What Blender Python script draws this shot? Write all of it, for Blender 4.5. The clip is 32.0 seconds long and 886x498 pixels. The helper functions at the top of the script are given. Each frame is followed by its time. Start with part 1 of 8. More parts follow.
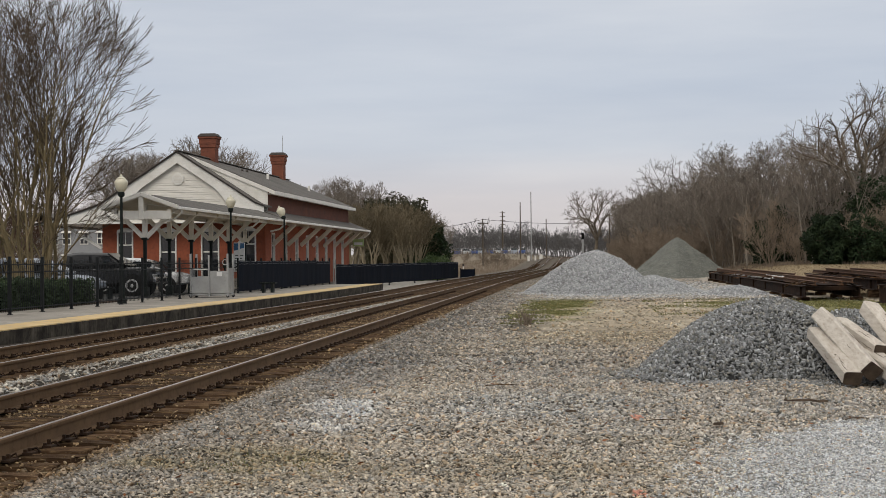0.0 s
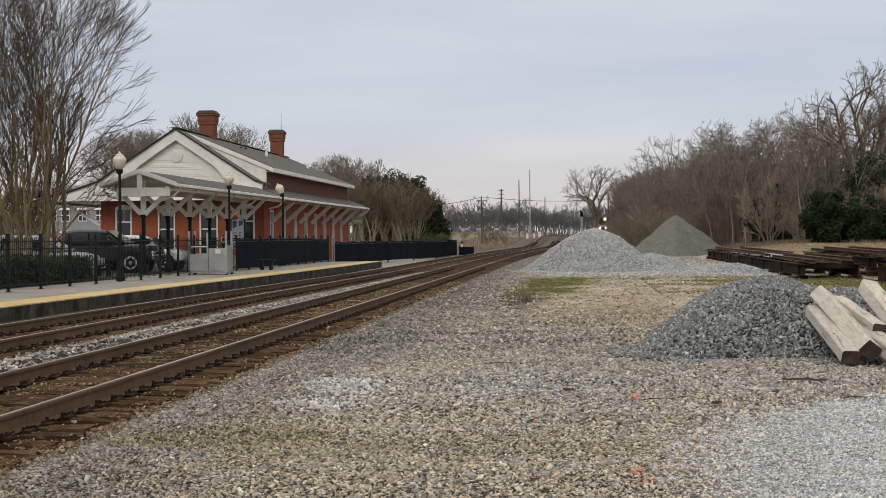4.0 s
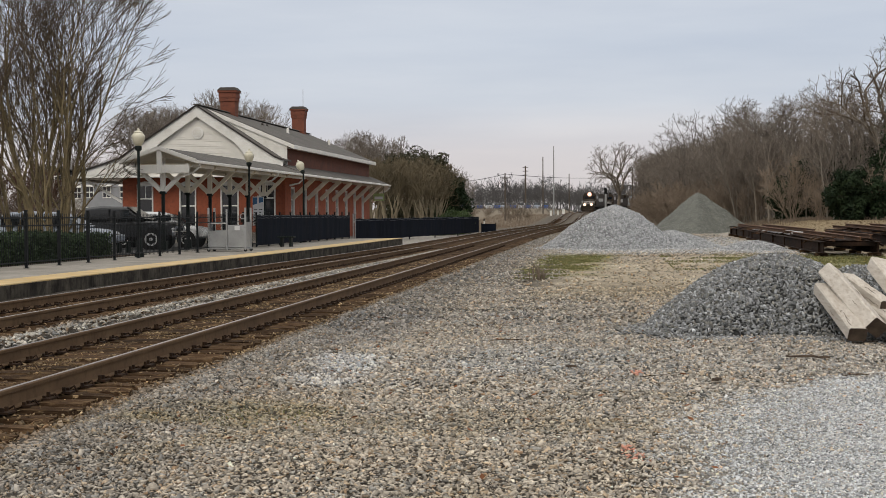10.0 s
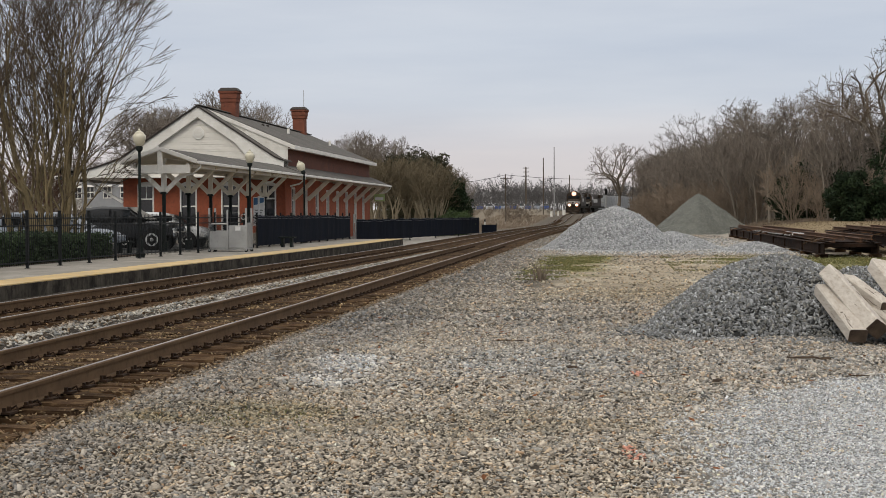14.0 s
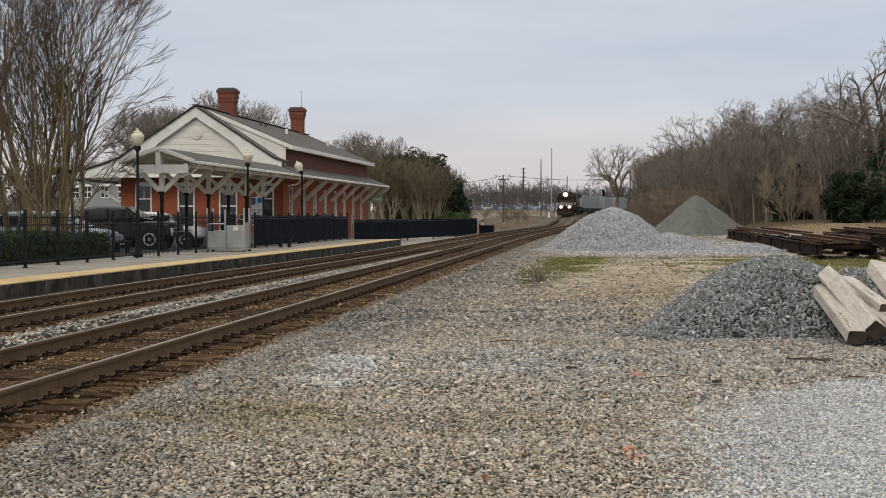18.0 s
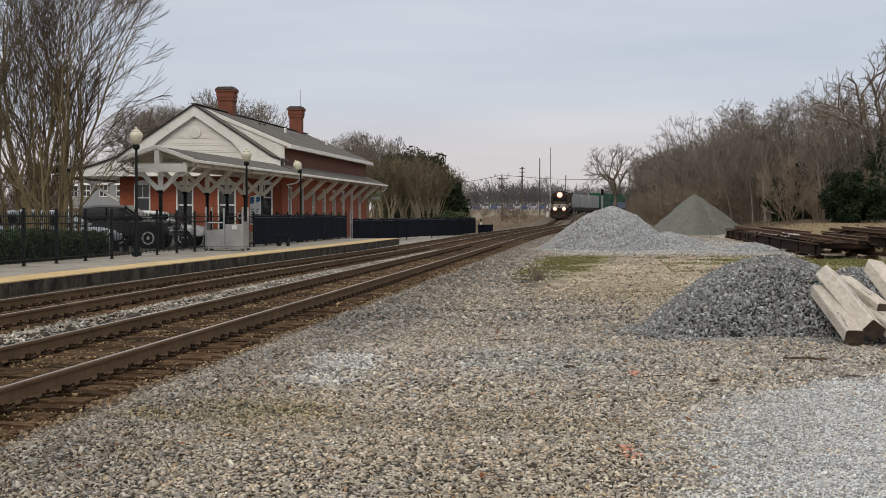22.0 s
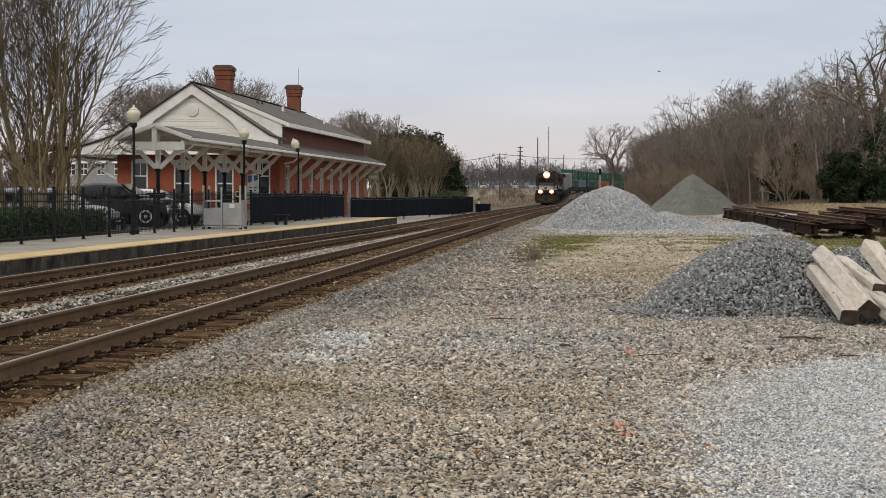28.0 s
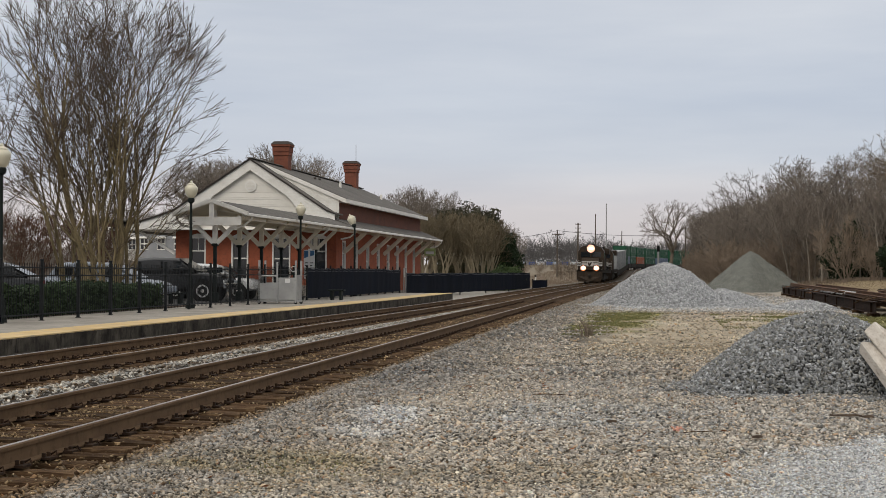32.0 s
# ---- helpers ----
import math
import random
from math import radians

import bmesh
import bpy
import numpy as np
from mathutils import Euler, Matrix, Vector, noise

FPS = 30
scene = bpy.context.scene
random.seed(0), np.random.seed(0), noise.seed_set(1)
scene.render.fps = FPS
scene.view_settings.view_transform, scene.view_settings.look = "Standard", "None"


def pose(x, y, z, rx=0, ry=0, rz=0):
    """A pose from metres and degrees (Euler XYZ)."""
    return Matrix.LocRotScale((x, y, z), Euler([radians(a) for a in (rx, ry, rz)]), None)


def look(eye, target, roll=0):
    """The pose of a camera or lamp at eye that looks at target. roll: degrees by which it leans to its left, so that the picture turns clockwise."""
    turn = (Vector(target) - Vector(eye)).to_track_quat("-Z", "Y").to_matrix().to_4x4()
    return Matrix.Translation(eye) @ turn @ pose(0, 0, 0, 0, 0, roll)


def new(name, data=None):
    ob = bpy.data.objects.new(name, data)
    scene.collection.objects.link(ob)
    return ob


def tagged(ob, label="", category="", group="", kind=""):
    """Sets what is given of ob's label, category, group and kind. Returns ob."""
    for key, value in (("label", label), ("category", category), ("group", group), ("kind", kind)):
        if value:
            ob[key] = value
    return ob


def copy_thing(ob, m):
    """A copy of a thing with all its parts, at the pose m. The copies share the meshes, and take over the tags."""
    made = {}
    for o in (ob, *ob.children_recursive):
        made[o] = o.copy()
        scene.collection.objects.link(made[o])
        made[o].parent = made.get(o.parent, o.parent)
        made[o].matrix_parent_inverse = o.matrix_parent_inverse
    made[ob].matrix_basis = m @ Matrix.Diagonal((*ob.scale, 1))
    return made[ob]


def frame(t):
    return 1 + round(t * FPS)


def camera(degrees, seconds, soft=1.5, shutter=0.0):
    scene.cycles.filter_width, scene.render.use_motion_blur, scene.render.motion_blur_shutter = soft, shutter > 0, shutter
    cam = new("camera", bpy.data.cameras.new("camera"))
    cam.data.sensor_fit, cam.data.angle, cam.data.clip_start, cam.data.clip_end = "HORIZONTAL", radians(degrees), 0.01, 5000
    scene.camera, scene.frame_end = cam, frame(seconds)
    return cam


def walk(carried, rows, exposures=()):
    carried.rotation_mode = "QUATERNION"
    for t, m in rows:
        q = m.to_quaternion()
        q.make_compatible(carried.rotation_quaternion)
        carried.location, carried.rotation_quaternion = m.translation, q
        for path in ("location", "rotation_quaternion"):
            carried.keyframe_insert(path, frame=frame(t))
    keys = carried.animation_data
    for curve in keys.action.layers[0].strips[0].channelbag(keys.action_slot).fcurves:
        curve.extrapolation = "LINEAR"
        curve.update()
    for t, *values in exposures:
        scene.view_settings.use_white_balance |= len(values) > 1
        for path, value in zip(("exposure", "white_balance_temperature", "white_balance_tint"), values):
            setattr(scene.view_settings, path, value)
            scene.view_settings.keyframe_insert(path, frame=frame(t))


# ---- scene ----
cam = camera(32.4, 32.0, soft=0.85)
PATH = [
    (0, (-0.203, -0.077, 1.627), (-2.925, 29.798, 1.815), -0.48),
    (0.5, (-0.200, -0.079, 1.627), (-2.926, 29.796, 1.814), -0.48),
    (1, (-0.201, -0.060, 1.623), (-2.927, 29.815, 1.804), -0.43),
    (1.5, (-0.203, -0.068, 1.627), (-2.921, 29.808, 1.799), -0.45),
    (2, (-0.205, -0.085, 1.627), (-2.914, 29.792, 1.753), -0.44),
    (2.5, (-0.204, -0.083, 1.631), (-2.914, 29.794, 1.661), -0.44),
    (3, (-0.203, -0.065, 1.628), (-2.913, 29.813, 1.520), -0.41),
    (3.5, (-0.204, -0.063, 1.636), (-2.910, 29.814, 1.424), -0.40),
    (5.5, (-0.145, -0.040, 1.634), (-2.834, 29.836, 1.221), -0.38),
    (6, (-0.083, -0.058, 1.638), (-2.785, 29.813, 1.007), -0.40),
    (6.5, (-0.033, -0.074, 1.639), (-2.733, 29.797, 0.974), -0.38),
    (7, (0.003, -0.067, 1.633), (-2.698, 29.804, 0.964), -0.38),
    (7.5, (0.021, -0.060, 1.631), (-2.696, 29.809, 0.949), -0.36),
    (8, (0.024, -0.063, 1.631), (-2.809, 29.795, 0.952), -0.31),
    (8.5, (0.025, -0.059, 1.629), (-2.918, 29.788, 0.948), -0.33),
    (9, (0.028, -0.068, 1.633), (-2.976, 29.773, 0.944), -0.35),
    (9.5, (0.029, -0.056, 1.630), (-3.034, 29.779, 0.932), -0.33),
    (10, (0.034, -0.061, 1.631), (-3.154, 29.761, 0.926), -0.33),
    (10.5, (0.034, -0.076, 1.633), (-3.160, 29.745, 0.932), -0.32),
    (11, (0.033, -0.068, 1.630), (-3.153, 29.754, 0.934), -0.30),
    (11.5, (0.035, -0.083, 1.630), (-3.159, 29.738, 0.938), -0.29),
    (12, (0.044, -0.099, 1.634), (-3.165, 29.721, 0.951), -0.32),
    (12.5, (0.045, -0.094, 1.631), (-3.150, 29.728, 0.958), -0.24),
    (13, (0.037, -0.089, 1.630), (-3.143, 29.734, 0.958), -0.24),
    (13.5, (0.028, -0.080, 1.628), (-3.165, 29.742, 0.940), -0.24),
    (14, (0.026, -0.088, 1.633), (-3.168, 29.734, 0.942), -0.25),
    (14.5, (0.023, -0.086, 1.632), (-3.164, 29.736, 0.938), -0.24),
    (16.5, (0.006, -0.084, 1.630), (-3.157, 29.741, 0.939), -0.20),
    (17, (-0.002, -0.081, 1.630), (-3.162, 29.744, 0.945), -0.14),
    (17.5, (-0.002, -0.085, 1.629), (-3.154, 29.741, 0.951), -0.10),
    (18, (0.002, -0.086, 1.629), (-3.139, 29.742, 0.950), -0.09),
    (18.5, (0.002, -0.085, 1.629), (-3.141, 29.742, 0.952), -0.08),
    (19, (0.002, -0.080, 1.629), (-3.141, 29.747, 0.950), -0.07),
    (19.5, (0.005, -0.091, 1.627), (-3.130, 29.737, 0.947), -0.04),
    (20, (0.004, -0.097, 1.630), (-3.135, 29.730, 0.930), -0.04),
    (20.5, (0.007, -0.097, 1.629), (-3.122, 29.732, 0.937), -0.03),
    (21, (0.005, -0.092, 1.627), (-3.122, 29.736, 0.931), -0.04),
    (21.5, (0.010, -0.111, 1.630), (-3.116, 29.718, 0.929), -0.01),
    (22, (0.010, -0.107, 1.626), (-3.105, 29.722, 0.932), -0.01),
    (22.5, (0.019, -0.112, 1.623), (-3.089, 29.719, 0.928), 0.04),
    (23, (0.027, -0.122, 1.621), (-3.077, 29.709, 0.922), 0.04),
    (23.5, (0.040, -0.122, 1.620), (-3.069, 29.708, 0.912), 0.05),
    (24, (0.044, -0.112, 1.614), (-3.050, 29.720, 0.913), 0.04),
    (24.5, (0.049, -0.108, 1.617), (-3.041, 29.724, 0.904), 0.05),
    (25, (0.052, -0.109, 1.618), (-3.033, 29.723, 0.904), 0.09),
    (25.5, (0.051, -0.112, 1.618), (-3.029, 29.721, 0.914), 0.08),
    (27.5, (-0.040, -0.167, 1.619), (-3.072, 29.662, 0.597), 0.15),
    (28, (0.026, -0.147, 1.624), (-3.043, 29.675, 0.520), 0.14),
    (28.5, (0.079, -0.134, 1.621), (-3.127, 29.674, 0.517), 0.16),
    (29, (0.089, -0.113, 1.618), (-3.572, 29.652, 0.852), 0.19),
    (29.5, (0.084, -0.125, 1.620), (-3.720, 29.632, 1.509), 0.30),
    (30, (0.075, -0.119, 1.618), (-3.713, 29.639, 1.965), 0.29),
    (30.5, (0.086, -0.134, 1.612), (-3.703, 29.620, 2.194), 0.31),
    (31, (0.105, -0.129, 1.609), (-3.769, 29.614, 2.188), 0.36),
    (31.5, (0.130, -0.130, 1.605), (-3.853, 29.601, 2.044), 0.37),
    (32, (0.150, -0.133, 1.605), (-4.059, 29.567, 1.995), 0.38),
]
walk(cam, [(t, look(eye, target, roll)) for t, eye, target, roll in PATH], [(0, -0.05), (3, 0.0), (8, 0.02), (14, 0.0), (20, -0.01), (25, 0.0), (28, 0.04), (30, -0.05), (32, -0.04)])

# ---- world, sun ----
SUN_EL, SUN_AZ = 42.0, 200.0
world = bpy.data.worlds.new("overcast_sky")
scene.world = world
world.use_nodes = True
wt = world.node_tree
wt.nodes.clear()


def wnode(kind, **sets):
    n = wt.nodes.new(kind)
    for k, v in sets.items():
        n.inputs[k].default_value = v
    return n


w_out, w_bg = wnode("ShaderNodeOutputWorld"), wnode("ShaderNodeBackground", Strength=1.0)
w_sky = wt.nodes.new("ShaderNodeTexSky")
w_sky.sky_type, w_sky.sun_disc = "NISHITA", False
w_sky.sun_elevation, w_sky.sun_rotation = radians(SUN_EL), radians(SUN_AZ)
w_dim = wnode("ShaderNodeVectorMath")
w_dim.operation = "SCALE"
w_dim.inputs["Scale"].default_value = 0.07
w_co = wt.nodes.new("ShaderNodeTexCoord")
w_sep = wt.nodes.new("ShaderNodeSeparateXYZ")
w_map = wnode("ShaderNodeMapping")
w_map.inputs["Scale"].default_value = (1.5, 1.5, 11.0)
w_noise = wnode("ShaderNodeTexNoise", Scale=2.2, Detail=6.0, Roughness=0.55)
w_ramp = wt.nodes.new("ShaderNodeValToRGB")
cloud = w_ramp.color_ramp
cloud.elements[0].position, cloud.elements[0].color = 0.0, (0.60, 0.59, 0.61, 1)
cloud.elements[1].position, cloud.elements[1].color = 1.0, (1.25, 1.22, 1.16, 1)
for spot, tone in ((0.012, (0.70, 0.65, 0.655, 1)), (0.038, (0.71, 0.67, 0.69, 1)), (0.072, (0.60, 0.64, 0.725, 1)), (0.11, (0.585, 0.635, 0.73, 1)), (0.2, (0.69, 0.72, 0.778, 1)), (0.32, (0.75, 0.77, 0.80, 1)), (0.6, (0.98, 0.97, 0.96, 1))):
    e = cloud.elements.new(spot)
    e.color = tone
w_mix = wt.nodes.new("ShaderNodeMixRGB")
w_mix.inputs[0].default_value = 0.88
w_cl = wt.nodes.new("ShaderNodeMixRGB")
w_cl.blend_type = "MULTIPLY"
w_cl.inputs[0].default_value = 1.0
w_cr = wt.nodes.new("ShaderNodeValToRGB")
w_cr.color_ramp.elements[0].position, w_cr.color_ramp.elements[0].color = 0.3, (0.91, 0.925, 0.95, 1)
w_cr.color_ramp.elements[1].position, w_cr.color_ramp.elements[1].color = 0.7, (1.11, 1.09, 1.06, 1)
L = wt.links.new
L(w_co.outputs["Generated"], w_sep.inputs[0])
L(w_co.outputs["Generated"], w_map.inputs[0])
L(w_map.outputs[0], w_noise.inputs["Vector"])
L(w_sep.outputs["Z"], w_ramp.inputs[0])
L(w_noise.outputs["Fac"], w_cr.inputs[0])
L(w_ramp.outputs[0], w_cl.inputs[1])
L(w_cr.outputs[0], w_cl.inputs[2])
L(w_sky.outputs[0], w_dim.inputs[0])
L(w_dim.outputs[0], w_mix.inputs[1])
L(w_cl.outputs[0], w_mix.inputs[2])
L(w_mix.outputs[0], w_bg.inputs["Color"])
L(w_bg.outputs[0], w_out.inputs[0])

sun = new("sun", bpy.data.lights.new("sun", "SUN"))
sun.data.energy, sun.data.angle, sun.data.color = 1.3, radians(30), (1.0, 0.93, 0.82)
sa, se = radians(SUN_AZ), radians(SUN_EL)
sun.matrix_world = look((100 * math.sin(sa) * math.cos(se), 100 * math.cos(sa) * math.cos(se), 100 * math.sin(se)), (0, 0, 0))

# ---- tools ----
class Geo:
    """A growing list of corners and faces for one part."""

    def __init__(self):
        self.v, self.f = [], []

    def add(self, verts, faces, m=None):
        k = len(self.v)
        self.v += [tuple(m @ Vector(p)) for p in verts] if m is not None else [tuple(p) for p in verts]
        self.f += [tuple(i + k for i in f) for f in faces]
        return self

    def box(self, x0, x1, y0, y1, z0, z1, c=0.0, m=None):
        if c <= 0:
            vs = [(x, y, z) for z in (z0, z1) for y in (y0, y1) for x in (x0, x1)]
            return self.add(vs, [(0, 2, 3, 1), (4, 5, 7, 6), (0, 1, 5, 4), (2, 6, 7, 3), (0, 4, 6, 2), (1, 3, 7, 5)], m)
        bm = bmesh.new()
        bmesh.ops.create_cube(bm, size=1, matrix=Matrix.Translation(((x0 + x1) / 2, (y0 + y1) / 2, (z0 + z1) / 2)) @ Matrix.Diagonal((x1 - x0, y1 - y0, z1 - z0, 1)))
        bmesh.ops.bevel(bm, geom=bm.edges[:], offset=c, segments=1, affect="EDGES")
        self.bm(bm, m)
        return self

    def bm(self, bm, m=None):
        bm.verts.index_update()
        self.add([v.co.copy() for v in bm.verts], [tuple(v.index for v in f.verts) for f in bm.faces], m)
        bm.free()
        return self

    def beam(self, a, b, w, h, c=0.0):
        """A bar from a to b, w wide (level) and h deep."""
        a, b = Vector(a), Vector(b)
        d = b - a
        m = Matrix.Translation(a) @ d.to_track_quat("Y", "Z").to_matrix().to_4x4()
        return self.box(-w / 2, w / 2, 0, d.length, -h / 2, h / 2, c, m)

    def tube(self, pts, radii, n=8, caps=True):
        pts = [Vector(p) for p in pts]
        if isinstance(radii, (int, float)):
            radii = [radii] * len(pts)
        k = len(self.v)
        ref = Vector((0.13, 0.21, 0.97))
        for i, p in enumerate(pts):
            d = (pts[min(i + 1, len(pts) - 1)] - pts[max(i - 1, 0)]).normalized()
            u = d.cross(ref)
            if u.length < 0.05:
                u = d.cross(Vector((1, 0, 0)))
            u.normalize()
            w = d.cross(u)
            for j in range(n):
                a = 2 * math.pi * j / n
                self.v.append(tuple(p + (u * math.cos(a) + w * math.sin(a)) * radii[i]))
        for i in range(len(pts) - 1):
            for j in range(n):
                a, b = k + i * n + j, k + i * n + (j + 1) % n
                self.f.append((a, b, b + n, a + n))
        if caps:
            self.f.append(tuple(range(k + n - 1, k - 1, -1)))
            self.f.append(tuple(range(k + (len(pts) - 1) * n, k + len(pts) * n)))
        return self

    def lathe(self, prof, n=16, m=None):
        """Profile of (radius, z) turned about z."""
        vs = [(r * math.cos(2 * math.pi * j / n), r * math.sin(2 * math.pi * j / n), z) for r, z in prof for j in range(n)]
        fs = [(i * n + j, i * n + (j + 1) % n, (i + 1) * n + (j + 1) % n, (i + 1) * n + j) for i in range(len(prof) - 1) for j in range(n)]
        fs += [tuple(range(n - 1, -1, -1)), tuple(range((len(prof) - 1) * n, len(prof) * n))]
        return self.add(vs, fs, m)

    def slab(self, outline, d0, d1, axis="y", m=None):
        """A flat outline of (u, v) given thickness from d0 to d1 along the axis."""
        n = len(outline)
        put = {"y": lambda u, v, d: (u, d, v), "x": lambda u, v, d: (d, u, v), "z": lambda u, v, d: (u, v, d)}[axis]
        vs = [put(u, v, d) for d in (d0, d1) for u, v in outline]
        fs = [tuple(range(n)), tuple(range(2 * n - 1, n - 1, -1))] + [(i, i + n, (i + 1) % n + n, (i + 1) % n) for i in range(n)]
        return self.add(vs, fs, m)


def smooth(ob, angle=40):
    me = ob.data
    me.polygons.foreach_set("use_smooth", [True] * len(me.polygons))
    me.set_sharp_from_angle(angle=radians(angle))


def part(name, geo, material, parent=None, label="", round_=False, fix=True):
    """One mesh object under a thing or under a part."""
    me = bpy.data.meshes.new(name)
    me.from_pydata(geo.v, [], geo.f)
    if fix:
        bm = bmesh.new()
        bm.from_mesh(me)
        bmesh.ops.recalc_face_normals(bm, faces=bm.faces[:])
        bm.to_mesh(me)
        bm.free()
    me.materials.append(material)
    ob = new(name, me)
    if parent is not None:
        ob.parent = parent
    if label:
        ob["label"] = label
    if round_:
        smooth(ob)
    return ob


def thing(name, label, category, at=(0, 0, 0), turn=0.0, group="", kind=""):
    ob = new(name)
    ob.empty_display_size = 0.3
    ob.matrix_basis = pose(*at, 0, 0, turn)
    return tagged(ob, label, category, group, kind)


def fast_mesh(name, V, F, material, tones=None):
    """A mesh from numpy arrays of corners and triangles, with one tone a corner."""
    me = bpy.data.meshes.new(name)
    V, F = np.ascontiguousarray(V, np.float32), np.ascontiguousarray(F, np.int32)
    me.vertices.add(len(V))
    me.vertices.foreach_set("co", V.ravel())
    k = F.shape[1]
    me.loops.add(F.size)
    me.loops.foreach_set("vertex_index", F.ravel())
    me.polygons.add(len(F))
    me.polygons.foreach_set("loop_start", np.arange(0, F.size, k, dtype=np.int32))
    me.update(calc_edges=True)
    if tones is not None:
        at = me.color_attributes.new("tone", "FLOAT_COLOR", "POINT")
        at.data.foreach_set("color", np.c_[tones, np.ones(len(V))].astype(np.float32).ravel())
    me.materials.append(material)
    return new(name, me)


# ---- materials ----
def surf(name, c1, c2, scale=3.0, c3=None, scale3=30.0, amount3=0.5, rough=0.75, metal=0.0, bump=0.3, bscale=60.0, depth=0.01, vary=0.0, tone=False, spec=0.3, stretch=(1, 1, 1), emit=0.0, streak=0.0, rvar=0.15):
    m = bpy.data.materials.new(name)
    m.use_nodes = True
    nt = m.node_tree
    p = nt.nodes["Principled BSDF"]
    lk = nt.links.new

    def node(kind, **sets):
        n = nt.nodes.new(kind)
        for k, v in sets.items():
            n.inputs[k].default_value = v
        return n

    co = node("ShaderNodeTexCoord")
    mp = node("ShaderNodeMapping")
    mp.inputs["Scale"].default_value = stretch
    lk(co.outputs["Object"], mp.inputs[0])
    n1 = node("ShaderNodeTexNoise", Scale=scale, Detail=5.0, Roughness=0.6)
    lk(mp.outputs[0], n1.inputs["Vector"])
    ramp = node("ShaderNodeValToRGB")
    ramp.color_ramp.elements[0].position, ramp.color_ramp.elements[1].position = 0.35, 0.65
    ramp.color_ramp.elements[0].color, ramp.color_ramp.elements[1].color = (*c1, 1), (*c2, 1)
    lk(n1.outputs["Fac"], ramp.inputs[0])
    colour = ramp.outputs[0]
    if tone:
        at = node("ShaderNodeAttribute")
        at.attribute_name = "tone"
        mx = node("ShaderNodeMixRGB")
        mx.blend_type, mx.inputs[0].default_value = "MULTIPLY", 1.0
        lk(at.outputs["Color"], mx.inputs[1])
        lk(colour, mx.inputs[2])
        colour = mx.outputs[0]
    if c3 is not None:
        n3 = node("ShaderNodeTexNoise", Scale=scale3, Detail=4.0, Roughness=0.65)
        lk(mp.outputs[0], n3.inputs["Vector"])
        r3 = node("ShaderNodeMapRange")
        r3.inputs["From Min"].default_value, r3.inputs["From Max"].default_value = 0.5, 0.68
        r3.inputs["To Max"].default_value = amount3
        lk(n3.outputs["Fac"], r3.inputs["Value"])
        mx = node("ShaderNodeMixRGB")
        lk(r3.outputs[0], mx.inputs[0])
        lk(colour, mx.inputs[1])
        mx.inputs[2].default_value = (*c3, 1)
        colour = mx.outputs[0]
    if streak:
        ms = node("ShaderNodeMapping")
        ms.inputs["Scale"].default_value = (6, 6, 0.5)
        lk(co.outputs["Object"], ms.inputs[0])
        ns = node("ShaderNodeTexNoise", Scale=1.5, Detail=4.0)
        lk(ms.outputs[0], ns.inputs["Vector"])
        rs = node("ShaderNodeMapRange")
        rs.inputs["From Min"].default_value, rs.inputs["From Max"].default_value = 0.42, 0.62
        rs.inputs["To Min"].default_value = 1.0
        rs.inputs["To Max"].default_value = 1.0 - streak
        lk(ns.outputs["Fac"], rs.inputs["Value"])
        mx = node("ShaderNodeMixRGB")
        mx.blend_type, mx.inputs[0].default_value = "MULTIPLY", 1.0
        lk(colour, mx.inputs[1])
        lk(rs.outputs[0], mx.inputs[2])
        colour = mx.outputs[0]
    if vary:
        oi = node("ShaderNodeObjectInfo")
        mr = node("ShaderNodeMapRange")
        mr.inputs["To Min"].default_value, mr.inputs["To Max"].default_value = 1 - vary, 1 + vary
        lk(oi.outputs["Random"], mr.inputs["Value"])
        mx = node("ShaderNodeMixRGB")
        mx.blend_type, mx.inputs[0].default_value = "MULTIPLY", 1.0
        lk(colour, mx.inputs[1])
        lk(mr.outputs[0], mx.inputs[2])
        colour = mx.outputs[0]
    lk(colour, p.inputs["Base Color"])
    rr = node("ShaderNodeMapRange")
    rr.inputs["To Min"].default_value, rr.inputs["To Max"].default_value = max(0.02, rough - rvar), min(1, rough + rvar)
    lk(n1.outputs["Fac"], rr.inputs["Value"])
    lk(rr.outputs[0], p.inputs["Roughness"])
    p.inputs["Metallic"].default_value = metal
    p.inputs["Specular IOR Level"].default_value = spec
    if bump:
        nb = node("ShaderNodeTexNoise", Scale=bscale, Detail=4.0, Roughness=0.6)
        lk(mp.outputs[0], nb.inputs["Vector"])
        b = node("ShaderNodeBump", Strength=bump, Distance=depth)
        lk(nb.outputs["Fac"], b.inputs["Height"])
        lk(b.outputs[0], p.inputs["Normal"])
    if emit:
        lk(colour, p.inputs["Emission Color"])
        p.inputs["Emission Strength"].default_value = emit
    return m


def glow(name, colour, strength):
    m = bpy.data.materials.new(name)
    m.use_nodes = True
    p = m.node_tree.nodes["Principled BSDF"]
    p.inputs["Base Color"].default_value = (0.8, 0.8, 0.8, 1)
    p.inputs["Emission Color"].default_value = (*colour, 1)
    p.inputs["Emission Strength"].default_value = strength
    return m


def glassy(name, colour, rough=0.05):
    m = surf(name, colour, tuple(c * 1.3 for c in colour), scale=0.6, rough=rough, bump=0.02, bscale=2, spec=0.6, rvar=0.03)
    return m


